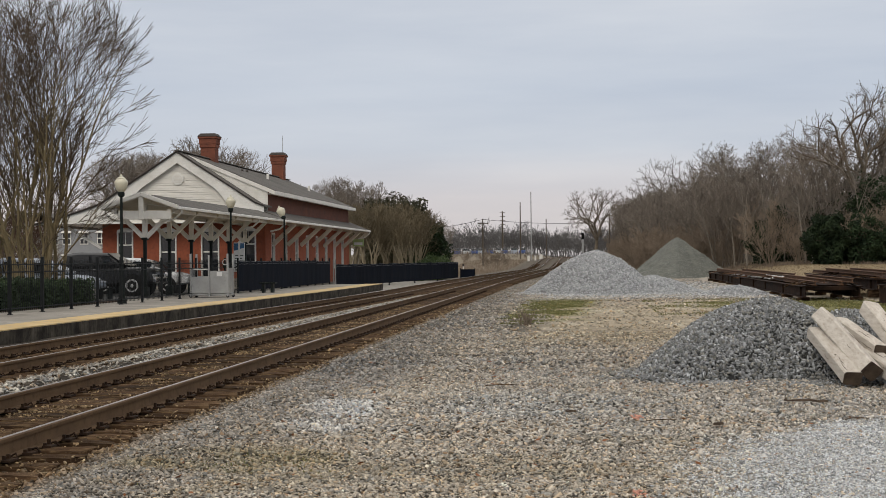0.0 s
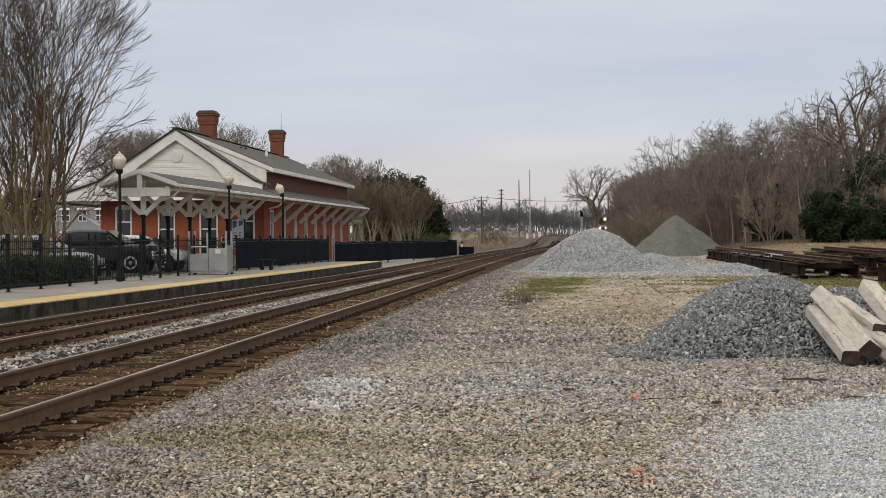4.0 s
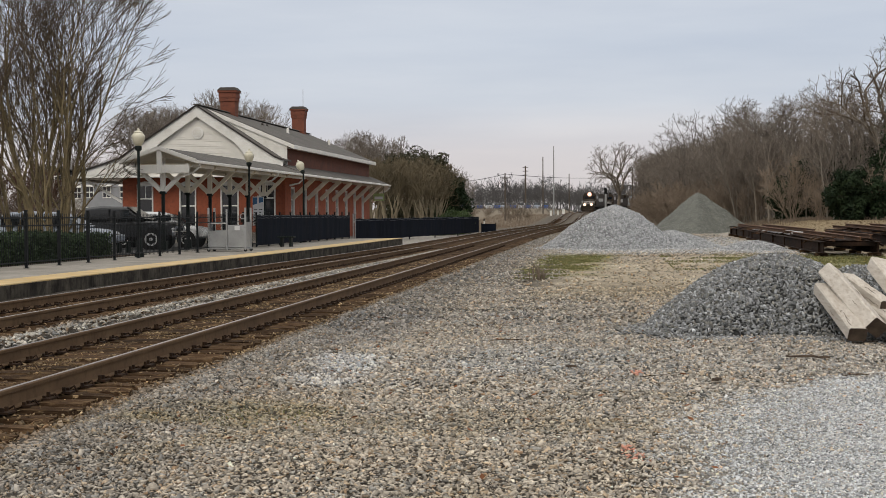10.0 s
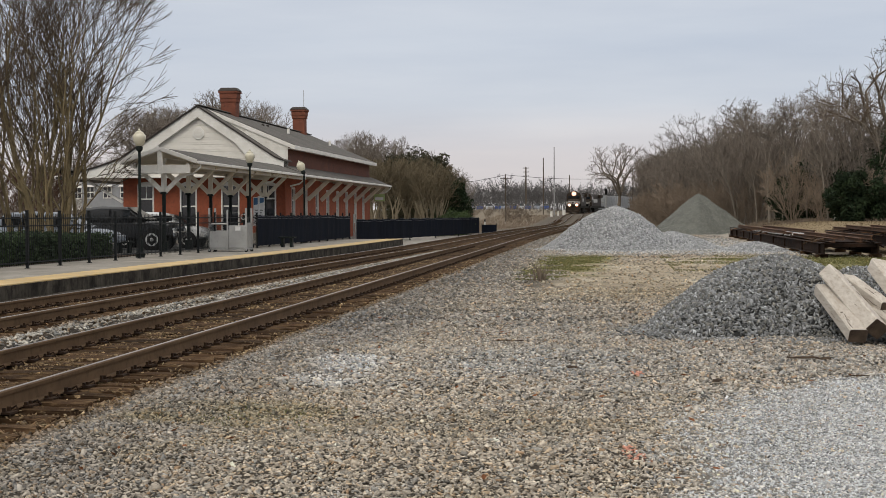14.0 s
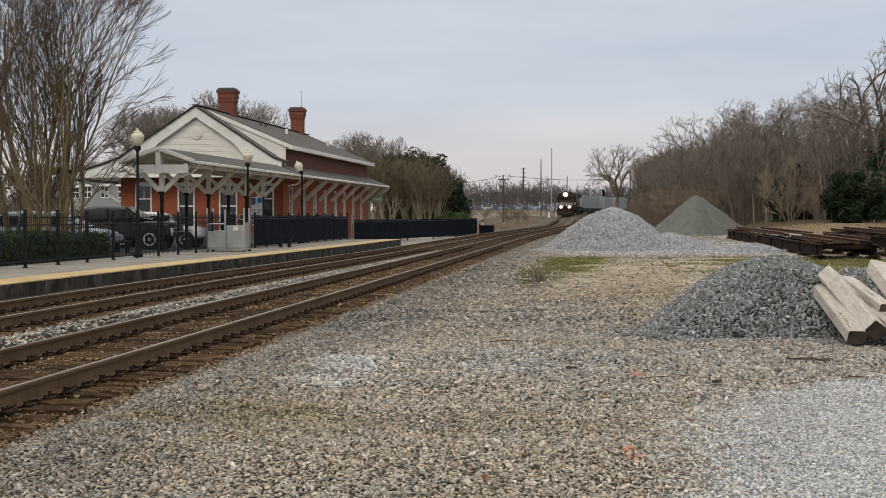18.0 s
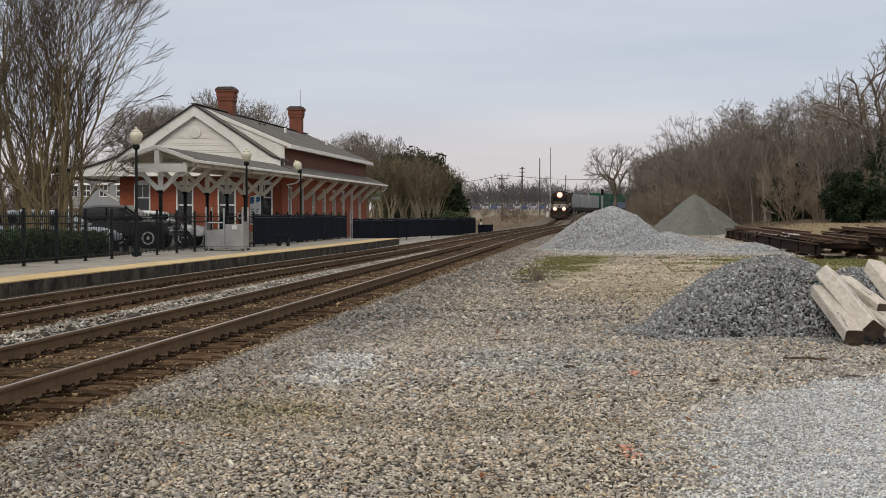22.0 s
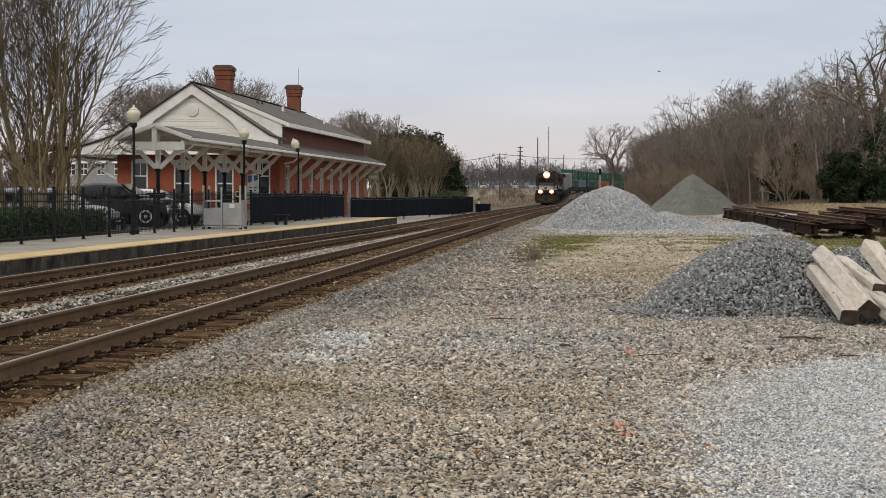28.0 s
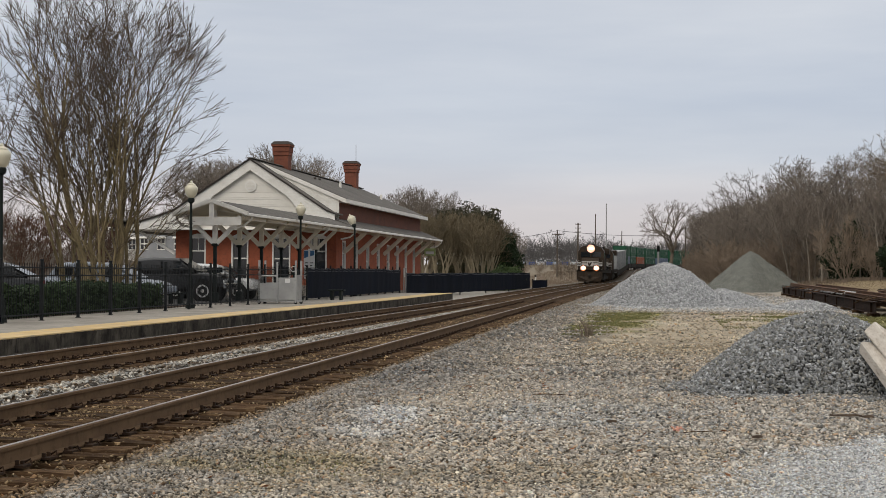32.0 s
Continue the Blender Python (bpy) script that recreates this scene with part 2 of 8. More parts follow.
M_GROUND = surf("gravel_ground", (0.78, 0.78, 0.78), (1.15, 1.13, 1.1), 2.2, None, tone=True, rough=0.9, bump=1.0, bscale=30, depth=0.03, spec=0.12)
M_STONE = surf("crushed_stone", (0.8, 0.8, 0.8), (1.15, 1.15, 1.15), 40.0, None, tone=True, rough=0.85, bump=0.5, bscale=160, depth=0.006, spec=0.15)
M_RAIL = surf("rusty_rail_steel", (0.10, 0.060, 0.032), (0.155, 0.098, 0.054), 1.2, (0.06, 0.035, 0.018), 9, rough=0.8, metal=0.0, bump=0.3, bscale=90, depth=0.003, spec=0.15)
M_RAILTOP = surf("worn_rail_head", (0.33, 0.30, 0.285), (0.46, 0.43, 0.41), 1.5, (0.16, 0.12, 0.10), 6, 0.4, rough=0.34, metal=0.8, bump=0.05, stretch=(1, 0.1, 1))
M_TIE = surf("old_creosote_timber", (0.02, 0.0115, 0.0072), (0.085, 0.05, 0.027), 5.0, (0.20, 0.135, 0.075), 14, 0.8, rough=0.9, bump=0.9, bscale=30, depth=0.015, vary=0.4, stretch=(0.3, 5, 2), spec=0.08)
M_PLATE = surf("rusty_tie_plate", (0.022, 0.014, 0.010), (0.05, 0.03, 0.019), 6, rough=0.8, metal=0.2, bump=0.3, spec=0.08)
M_CONC = surf("platform_concrete", (0.205, 0.186, 0.158), (0.315, 0.29, 0.252), 0.5, (0.15, 0.14, 0.125), 3, 0.7, rough=0.9, bump=0.2, bscale=80, depth=0.004)
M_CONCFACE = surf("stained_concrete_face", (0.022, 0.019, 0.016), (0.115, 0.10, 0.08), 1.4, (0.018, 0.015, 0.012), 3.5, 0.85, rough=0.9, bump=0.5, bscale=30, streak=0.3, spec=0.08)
M_YELLOW = surf("worn_yellow_paint", (0.44, 0.30, 0.12), (0.58, 0.43, 0.22), 1.3, (0.33, 0.28, 0.205), 3, 0.9, rough=0.75, bump=0.3, bscale=50, depth=0.006)
M_FENCE = surf("black_fence_paint", (0.009, 0.010, 0.011), (0.015, 0.017, 0.018), 2, rough=0.6, bump=0.05, spec=0.12)
M_MESH = surf("dark_windscreen_cloth", (0.005, 0.0065, 0.011), (0.010, 0.013, 0.021), 0.7, rough=0.85, bump=0.3, bscale=8, depth=0.02, stretch=(1, 1, 0.3), spec=0.05)
M_BRICK = surf("red_brick", (0.222, 0.063, 0.034), (0.30, 0.092, 0.05), 1.2, (0.12, 0.048, 0.032), 7, 0.6, rough=0.85, bump=0.5, bscale=40, depth=0.006, vary=0.18, spec=0.15)
# darker, browner brick than M_BRICK, for the upper wall
M_BRICKDARK = surf("dark_brown_brick", (0.095, 0.037, 0.025), (0.145, 0.055, 0.036), 1.2, (0.06, 0.03, 0.022), 6, 0.7, rough=0.9, bump=0.5, bscale=40, depth=0.006)
M_BRICKCHIM = surf("weathered_chimney_brick", (0.14, 0.048, 0.03), (0.20, 0.07, 0.042), 1.5, (0.08, 0.036, 0.026), 6, 0.7, rough=0.9, bump=0.5, bscale=40, depth=0.006)
M_SOFFIT = surf("cream_soffit_paint", (0.60, 0.54, 0.43), (0.69, 0.63, 0.52), 0.8, (0.50, 0.44, 0.34), 3, 0.4, rough=0.6, bump=0.1)
M_WHITE = surf("white_painted_wood", (0.66, 0.64, 0.59), (0.76, 0.74, 0.695), 0.8, (0.54, 0.51, 0.46), 3, 0.4, rough=0.55, bump=0.12, bscale=25)
M_CREAM = surf("cream_siding", (0.62, 0.59, 0.53), (0.70, 0.67, 0.61), 0.8, rough=0.6, bump=0.1)
M_SHINGLE = surf("weathered_shingles", (0.085, 0.078, 0.07), (0.135, 0.125, 0.112), 0.7, (0.06, 0.055, 0.05), 8, rough=0.95, bump=0.9, bscale=14, depth=0.02, streak=0.15)
M_BROWN = surf("dark_roof_edge", (0.03, 0.023, 0.02), (0.05, 0.04, 0.034), 2, rough=0.7)
M_GLASS = glassy("dark_window_glass", (0.012, 0.014, 0.017))
M_POST = surf("dark_green_post", (0.009, 0.012, 0.011), (0.016, 0.021, 0.019), 2, rough=0.6, bump=0.05, spec=0.12)
M_LEAFDARK = surf("deep_green_leaves", (0.011, 0.020, 0.010), (0.029, 0.045, 0.020), 1.5, rough=0.65, bump=0.0, vary=0.2, spec=0.12)
M_CABLE = surf("grey_tie_cable", (0.10, 0.105, 0.115), (0.14, 0.145, 0.155), 2, rough=0.6, bump=0)
M_GLOBE = surf("cream_lamp_globe", (0.50, 0.47, 0.36), (0.6, 0.56, 0.44), 3, rough=0.3, bump=0.0, spec=0.5)
M_ASPHALT = surf("asphalt", (0.045, 0.044, 0.043), (0.075, 0.073, 0.07), 0.6, (0.10, 0.098, 0.092), 5, 0.4, rough=0.9, bump=0.5, bscale=60)
M_BARK = surf("grey_bark", (0.10, 0.08, 0.06), (0.19, 0.155, 0.115), 2.5, (0.06, 0.05, 0.035), 12, rough=0.9, bump=0.6, bscale=25, vary=0.15, stretch=(1, 1, 0.4))
M_BARKPALE = surf("pale_smooth_bark", (0.20, 0.155, 0.105), (0.30, 0.245, 0.175), 3, (0.15, 0.115, 0.075), 9, rough=0.8, bump=0.3, vary=0.1, stretch=(1, 1, 0.4))
M_TWIG = surf("brown_twigs", (0.128, 0.107, 0.089), (0.205, 0.174, 0.147), 1.5, rough=0.9, bump=0.0, vary=0.15, spec=0.1)
M_TWIGTAN = surf("tan_brush_twigs", (0.145, 0.112, 0.083), (0.23, 0.18, 0.136), 0.8, rough=0.95, bump=0.0, vary=0.2)
M_LEAF = surf("dark_evergreen_leaves", (0.016, 0.03, 0.014), (0.042, 0.066, 0.027), 1.5, (0.06, 0.085, 0.038), 9, 0.5, rough=0.6, bump=0.0, vary=0.2, spec=0.15)
# distance haze is put into this grey twig colour
M_FARTWIG = surf("haze_greyed_twigs", (0.085, 0.082, 0.082), (0.13, 0.124, 0.122), 0.2, rough=0.95, bump=0.0)
M_GRASS = surf("dry_winter_grass", (0.19, 0.14, 0.085), (0.28, 0.215, 0.135), 1.0, (0.15, 0.13, 0.06), 4, 0.5, rough=0.95, bump=0.0, vary=0.1)
M_GREENGRASS = surf("weedy_grass", (0.10, 0.108, 0.035), (0.19, 0.17, 0.07), 2, rough=0.95, bump=0.0)
M_TIMBER = surf("pale_new_timber", (0.45, 0.40, 0.345), (0.58, 0.535, 0.475), 1.6, (0.33, 0.275, 0.22), 4, 0.6, rough=0.85, bump=0.6, bscale=14, depth=0.006, vary=0.12, stretch=(8, 0.5, 8))
M_TIMBEREND = surf("dark_timber_end", (0.05, 0.037, 0.029), (0.115, 0.085, 0.062), 8, rough=0.9, bump=0.5, spec=0.1)
# rust with the shade below the girders' top edges put into the colour
M_RUST = surf("shaded_rusty_girder", (0.014, 0.009, 0.007), (0.046, 0.025, 0.016), 1.6, (0.009, 0.007, 0.006), 6, 0.85, rough=0.85, metal=0.15, bump=0.5, bscale=30, streak=0.3, spec=0.1)
M_GALV = surf("galvanised_steel", (0.30, 0.30, 0.295), (0.42, 0.42, 0.41), 1.5, (0.22, 0.22, 0.215), 6, rough=0.45, metal=0.5, bump=0.1)
M_WOODPOLE = surf("weathered_pole", (0.07, 0.055, 0.042), (0.12, 0.098, 0.078), 1, rough=0.9, bump=0.4, stretch=(3, 3, 0.2))


# ---- the lie of the land ----
def sm(a, b, x):
    t = np.clip((np.asarray(x, float) - a) / (b - a), 0, 1)
    return t * t * (3 - 2 * t)


def rise(y):
    return 1.6 * sm(205, 330, y)


def left_drop(y):
    return -0.15 * sm(25, 75, y)


def swing(y):
    return 2.15 * sm(90, 250, y) + 0.0016 * np.clip(np.asarray(y, float) - 305, 0, 95) ** 2 + 0.304 * np.maximum(0, np.asarray(y, float) - 400)


def far_x(y):
    return -9.35 + swing(y)


def near_x(y):
    return -5.76 + swing(y)


def far_z(y):
    return 0.17 + 0.8 * left_drop(y) + rise(y)


def near_z(y):
    return 0.17 + rise(y)


def land(x, y):
    x, y = np.asarray(x, float), np.asarray(y, float)
    z = rise(y) + left_drop(y) * sm(-6.9, -8.0, x)
    bank = 1.05 * sm(8.0 + 2.5 * sm(110, 90, y), 15.5, x) * sm(62, 108, y)
    dip = 0.10 * np.exp(-((x - 1.5) / 2.5) ** 2 - ((y - 40) / 12) ** 2)
    verge = -0.1 * sm(-4.4, -3.2, x) * sm(5, 9, y) * sm(14, 11, y) * 0.3
    bed = np.minimum(np.abs(x - near_x(y)), np.abs(x - far_x(y)))
    z = z - 0.055 * sm(1.75, 1.4, bed)
    z = z + 1.3 * sm(335, 400, y) * sm(-9, -17, x)
    return z - 0.03 + bank - dip * 0.3 + verge + 0.25 * sm(330, 700, y) * np.sin(x / 60)


def lump(x, y, s, k=0):
    return np.array([noise.noise(Vector((a * s, b * s, k))) for a, b in zip(np.ravel(x), np.ravel(y))]).reshape(np.shape(x))


# colours of the ground, zone by zone
C_TAN, C_GREY, C_PALE = np.array((0.37, 0.318, 0.250)), np.array((0.335, 0.312, 0.280)), np.array((0.60, 0.585, 0.56))
C_BALLAST, C_SAND, C_GREEN = np.array((0.205, 0.187, 0.165)), np.array((0.36, 0.305, 0.225)), np.array((0.165, 0.16, 0.05))
# the near-black tone stands for shade between loose stones
C_STRAW, C_GAPSHADE, C_FARGRASS = np.array((0.25, 0.195, 0.12)), np.array((0.04, 0.033, 0.026)), np.array((0.16, 0.13, 0.09))


def blend(base, other, k):
    k = np.clip(k, 0, 1)[..., None]
    return base * (1 - k) + other * k


def pale_edge(y):
    """Where the tongue of pale fine stone begins, across the yard."""
    y = np.asarray(y, float)
    return np.interp(y, [0, 8.8, 11, 12.6, 13.6, 14.4, 15.2, 16.2, 17.2], [0.25, 0.35, 0.45, 0.7, 1.0, 1.4, 2.0, 3.0, 5.0])


def pale_tongue(x, y):
    """How much of the pale fine stone covers the brown gravel, with a ragged edge."""
    ragged = 0.5 * lump(x, y, 0.55, 2) + 0.45 * lump(x, y, 1.7, 3) + 0.3 * lump(x, y, 4.5, 8)
    return sm(-0.55, 0.75, x - 0.25 - pale_edge(y) + ragged) * sm(20, 17, y)


def ground_tone(x, y):
    n1, n2, n3 = lump(x, y, 0.16, 1), lump(x, y, 0.55, 2), lump(x, y, 1.7, 3)
    c = blend(np.broadcast_to(C_TAN, (*np.shape(x), 3)), C_GREY, 0.45 + 0.9 * n1 + 0.5 * n2)
    # dark ballast spilled beside the near track
    c = blend(c, C_BALLAST, 0.8 * sm(-2.2, -4.0, x + 0.5 * n2) * sm(150, 90, y))
    # pale stone tongue in the foreground
    c = blend(c, C_PALE, pale_tongue(x, y))
    # pale patch in the middle of the yard
    c = blend(c, C_PALE * np.array((0.93, 0.97, 1.03)), 0.42 * sm(0.1, 1.0, 1 - ((x + 2.75) / 0.6) ** 2 - ((y - 16.2) / 2.2) ** 2 + 0.9 * n2 + 1.1 * n3))
    c = blend(c, C_PALE, 0.35 * sm(0.1, 1.0, 1 - ((x + 1.0) / 0.8) ** 2 - ((y - 16.6) / 0.9) ** 2 + 0.9 * n2 + 0.9 * n3))
    c = blend(c, np.array((0.19, 0.185, 0.18)), 0.45 * sm(0.0, 0.6, 1 - ((x + 3.3) / 0.9) ** 2 - ((y - 22.5) / 4.0) ** 2 + 0.7 * n2 + 0.5 * n3))
    c = blend(c, np.array((0.33, 0.325, 0.30)), 0.6 * sm(0.0, 0.6, 1 - ((x + 0.6) / 1.2) ** 2 - ((y - 17.2) / 1.6) ** 2 + 0.7 * n2))
    c = blend(c, np.array((0.22, 0.185, 0.105)), 0.55 * sm(0.0, 0.9, 1 - ((x + 2.95) / 1.0) ** 2 - ((y - 12.7) / 1.0) ** 2 + 0.8 * n2 + 0.8 * n3))
    c = blend(c, np.array((0.25, 0.205, 0.13)), 0.4 * sm(-0.1, 0.5, n2 + 0.6 * n3) * sm(16, 13, y))
    # greyer lane in front of the small heap
    c = blend(c, C_GREY * 0.92, 0.6 * sm(14.5, 17, y) * sm(27, 22, y) * sm(-2.5, -1, x))
    # sandy worn ground with weeds further on
    c = blend(c, C_SAND, 0.9 * sm(26, 32, y + 3 * n1) * sm(58, 50, y) * sm(-2.2, -0.6, x + n2) * sm(4.6, 3.0, x - 0.05 * (y - 40)))
    c = blend(c, np.array((0.50, 0.45, 0.36)), 0.7 * sm(0.08, 0.32, lump(x * 0.45, y * 0.2, 1.0, 14) + 0.4 * n3) * sm(30, 36, y) * sm(58, 52, y) * sm(-1.6, -0.6, x + n2) * sm(4.6, 3.0, x - 0.05 * (y - 40)))
    c = blend(c, C_GREEN, 0.85 * sm(0.0, 0.5, n2 + 0.5 * n3 + 0.25 + 0.2 * sm(38, 46, y)) * sm(36, 41, y) * sm(61, 57, y) * sm(-2.6, -2.0, x + 0.4 * n3) * sm(0.5, -0.3, x + 0.7 * n3 + 0.05 * (50 - y)))
    c = blend(c, C_GREEN, 0.8 * sm(-0.05, 0.4, n2 + 0.4 * n3) * sm(46, 49, y) * sm(60, 54, y) * sm(2.2, 3.5, x))
    c = blend(c, C_GREEN, 0.8 * sm(40, 46, y) * sm(60, 55, y) * sm(5.5, 6.5, x) * sm(11, 9, x))
    # spread of pale stone round the large heap
    c = blend(c, C_PALE * np.array((0.72, 0.735, 0.75)), (0.7 + 0.6 * n3) * sm(57.5, 64, y + 2.4 * n2 + 1.5 * n3) * sm(108, 92, y + 8 * n1) * sm(-2.2 - 0.01 * (y - 60), -1.5, x + 0.5 * n2) * sm(8.2, 7.4, x))
    # straw bank towards the woods
    c = blend(c, C_STRAW, sm(9.3, 10.6, x + 0.6 * n2) * sm(55, 62, y))
    c = blend(c, C_STRAW * 0.8, sm(116, 128, y) * sm(1.5, 4, x))
    # earth and straw along the line further off
    c = blend(c, C_FARGRASS, 0.8 * sm(-10.9, -13.5, x - swing(y)) * sm(125, 140, y))
    c = blend(c, C_FARGRASS * 0.85, sm(1.0, 3.0, x - swing(y) + 0.03 * y) * sm(120, 150, y))
    # rusty earth in and between the tracks
    bed = np.minimum(np.abs(x - near_x(y)), np.abs(x - far_x(y)))
    c = blend(c, np.array((0.15, 0.099, 0.056)), 0.95 * sm(1.6, 1.2, bed) * sm(-0.5, 0.4, n2 + 0.6))
    c = blend(c, C_PALE * np.array((0.63, 0.605, 0.555)), 0.9 * sm(115, 95, y) * sm(0.85, 0.45, np.abs(x - (near_x(y) + far_x(y)) / 2 - 0.3)) * sm(-0.4, 0.2, n3 + n2 + 0.1))
    c = blend(c, np.array((0.075, 0.062, 0.049)), 0.85 * sm(8.0, 5.0, np.abs(x - (near_x(y) + far_x(y)) / 2 - 0.8)) * sm(100, 135, y))
    # the lot and far lands on the town side
    c = blend(c, np.array((0.30, 0.285, 0.26)), 0.9 * sm(-11.2, -12, x - 0.8 * swing(y)) * sm(80, 83, y) * sm(140, 130, y))
    return c


def gap_shaded_tone(x, y):
    """Ground tone with shade painted in between the loose stones; further off the stones lie in the sand."""
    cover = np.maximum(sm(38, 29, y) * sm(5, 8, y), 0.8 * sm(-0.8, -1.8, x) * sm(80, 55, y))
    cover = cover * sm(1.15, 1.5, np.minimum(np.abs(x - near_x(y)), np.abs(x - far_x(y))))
    return blend(ground_tone(x, y), C_GAPSHADE, (0.95 - 0.7 * pale_tongue(x, y)) * cover)


def ground_sheet():
    xs = np.unique(np.r_[np.linspace(-2500, -60, 22), np.linspace(-60, -16, 34), np.arange(-16, -4.4, 0.3), np.arange(-4.4, 10, 0.22), np.linspace(10, 60, 50), np.linspace(60, 2500, 22)])
    ys = np.unique(np.r_[np.linspace(-600, -6, 8), np.linspace(-6, 8, 10), np.arange(8, 30, 0.25), np.arange(30, 70, 0.6), np.arange(70, 140, 1.5), np.linspace(140, 420, 60), np.linspace(420, 3500, 24)])
    X, Y = np.meshgrid(xs, ys)
    Z = land(X, Y)
    near = (np.abs(X) < 20) & (Y > 5) & (Y < 90)
    Z = Z + np.where(near, 0.03 * lump(X, Y, 0.7, 5) + 0.015 * lump(X, Y, 2.5, 6), 0)
    nx, ny = len(xs), len(ys)
    i = np.arange(nx * ny).reshape(ny, nx)
    F = np.c_[i[:-1, :-1].ravel(), i[:-1, 1:].ravel(), i[1:, 1:].ravel(), i[1:, :-1].ravel()]
    ob = fast_mesh("ground", np.c_[X.ravel(), Y.ravel(), Z.ravel()], F, M_GROUND, gap_shaded_tone(X, Y).reshape(-1, 3))
    ob.data.polygons.foreach_set("use_smooth", [True] * len(ob.data.polygons))
    return tagged(ob, "gravel and worn earth yard beside the tracks", "ground", kind="structure")


ground = ground_sheet()


# ---- loose stones ----
def stone_shapes(k, fine, chunky=False):
    """A few crushed-stone shapes: squashed, chipped solids."""
    out = []
    for s in range(k):
        rng = np.random.default_rng(50 + s)
        bm = bmesh.new()
        if fine:
            bmesh.ops.create_icosphere(bm, subdivisions=1, radius=1)
        else:
            bmesh.ops.create_cube(bm, size=1.25)
        bm.verts.index_update()
        v = np.array([p.co[:] for p in bm.verts])
        bmesh.ops.triangulate(bm, faces=bm.faces[:])
        f = np.array([[p.index for p in q.verts] for q in bm.faces])
        bm.free()
        v = v * rng.uniform(0.7, 1.2, (len(v), 1)) * np.array((rng.uniform(1.15, 1.75), rng.uniform(0.6, 0.95), rng.uniform(0.26, 0.46)))
        if chunky:
            v = v * np.array((0.78, 1.05, 1.35))
        out.append((v, f))
    return out


ROUGH_SHAPES, CHUNKY_SHAPES = stone_shapes(8, False), stone_shapes(8, False, True)


def scatter(name, spots, sizes, tones, seed, shapes, tilt=0.46, sink=0.3):
    """Many stones in one mesh. spots: (n, 3) places; sizes: radii; tones: colours."""
    rng = np.random.default_rng(seed)
    kind = rng.integers(0, len(shapes), len(spots))
    VV, FF, TT, k = [], [], [], 0
    for s, (v, f) in enumerate(shapes):
        at = np.nonzero(kind == s)[0]
        if not len(at):
            continue
        a, bx, by = rng.uniform(0, 6.28, len(at)), rng.normal(0, tilt, len(at)), rng.normal(0, tilt, len(at))
        ca, sa_, cb, sb, cc, sc = np.cos(a), np.sin(a), np.cos(bx), np.sin(bx), np.cos(by), np.sin(by)
        p = v[None] * sizes[at][:, None, None]
        x, y, z = p[..., 0], p[..., 1], p[..., 2]
        y, z = y * cb[:, None] - z * sb[:, None], y * sb[:, None] + z * cb[:, None]
        x, z = x * cc[:, None] + z * sc[:, None], -x * sc[:, None] + z * cc[:, None]
        x, y = x * ca[:, None] - y * sa_[:, None], x * sa_[:, None] + y * ca[:, None]
        q = np.stack([x, y, z], -1) + spots[at][:, None]
        q[..., 2] += (sizes[at] * sink)[:, None]
        VV.append(q.reshape(-1, 3))
        FF.append((f[None] + (k + np.arange(len(at)) * len(v))[:, None, None]).reshape(-1, 3))
        TT.append(np.repeat(tones[at], len(v), 0))
        k += len(at) * len(v)
    return fast_mesh(name, np.concatenate(VV), np.concatenate(FF), M_STONE, np.concatenate(TT))


def stone_tones(x, y, rng, spread=0.27):
    c = ground_tone(x, y)
    n = len(x)
    c = c * np.exp(np.clip(rng.normal(0.16, spread + 0.1, (n, 1)), -1.3, 0.62))
    warm = rng.random(n)
    c = c * (1 - 0.14 * sm(17, 24, y))[:, None]
    c = np.where((warm < 0.14)[:, None], c * np.array((1.06, 0.95, 0.82)), c)
    c = np.where((warm > 0.975)[:, None], c * np.array((1.0, 0.78, 0.60)) * 0.8, c)
    c = np.where(((warm > 0.74) & (warm < 0.93))[:, None], c * np.array((0.86, 0.93, 1.02)) * 0.82, c)
    c = np.where(((warm > 0.15) & (warm < 0.18))[:, None], c * 1.35, c)
    for px, py, r in ((0.20, 10.6, 0.062), (0.26, 10.45, 0.035), (0.36, 15.85, 0.06), (0.12, 15.75, 0.03)):
        hit = (np.hypot(x - px, (y - py) * 0.22) < r) & (rng.random(n) < 0.5)
        c = np.where(hit[:, None], np.array((0.60, 0.30, 0.22)), c)
    return np.clip(c, 0.02, 0.75)


def yard_stones():
    rng = np.random.default_rng(11)
    for y0, y1, per, s0, s1, shapes, seed in ((7.2, 13.5, 1550, 0.0085, 0.019, ROUGH_SHAPES, 1), (13.5, 22, 800, 0.0115, 0.0235, ROUGH_SHAPES, 2), (22, 34, 260, 0.016, 0.031, ROUGH_SHAPES, 3), (34, 60, 55, 0.022, 0.042, ROUGH_SHAPES, 4)):
        n = int(per * (y1 - y0) * 15)
        x, y = rng.uniform(-4.5, 10.5, n), rng.uniform(y0, y1, n)
        keep = (x > -0.45 * y) & (x < 0.25 * y + 0.5)
        x, y = x[keep], y[keep]
        if y0 >= 30:
            k2 = (x < -1.8) | (rng.random(len(x)) < 0.35)
            x, y = x[k2], y[k2]
        r = rng.uniform(s0, s1, len(x)) * np.exp(rng.normal(0, 0.25, len(x)))
        r = r * (1 - 0.33 * pale_tongue(x, y))
        z = land(x, y) + 0.03 * lump(x, y, 0.7, 5)
        tagged(scatter("gravel", np.c_[x, y, z], r, stone_tones(x, y, rng), seed, shapes), "loose grey and tan crushed stone on the yard", "gravel", kind="stuff")


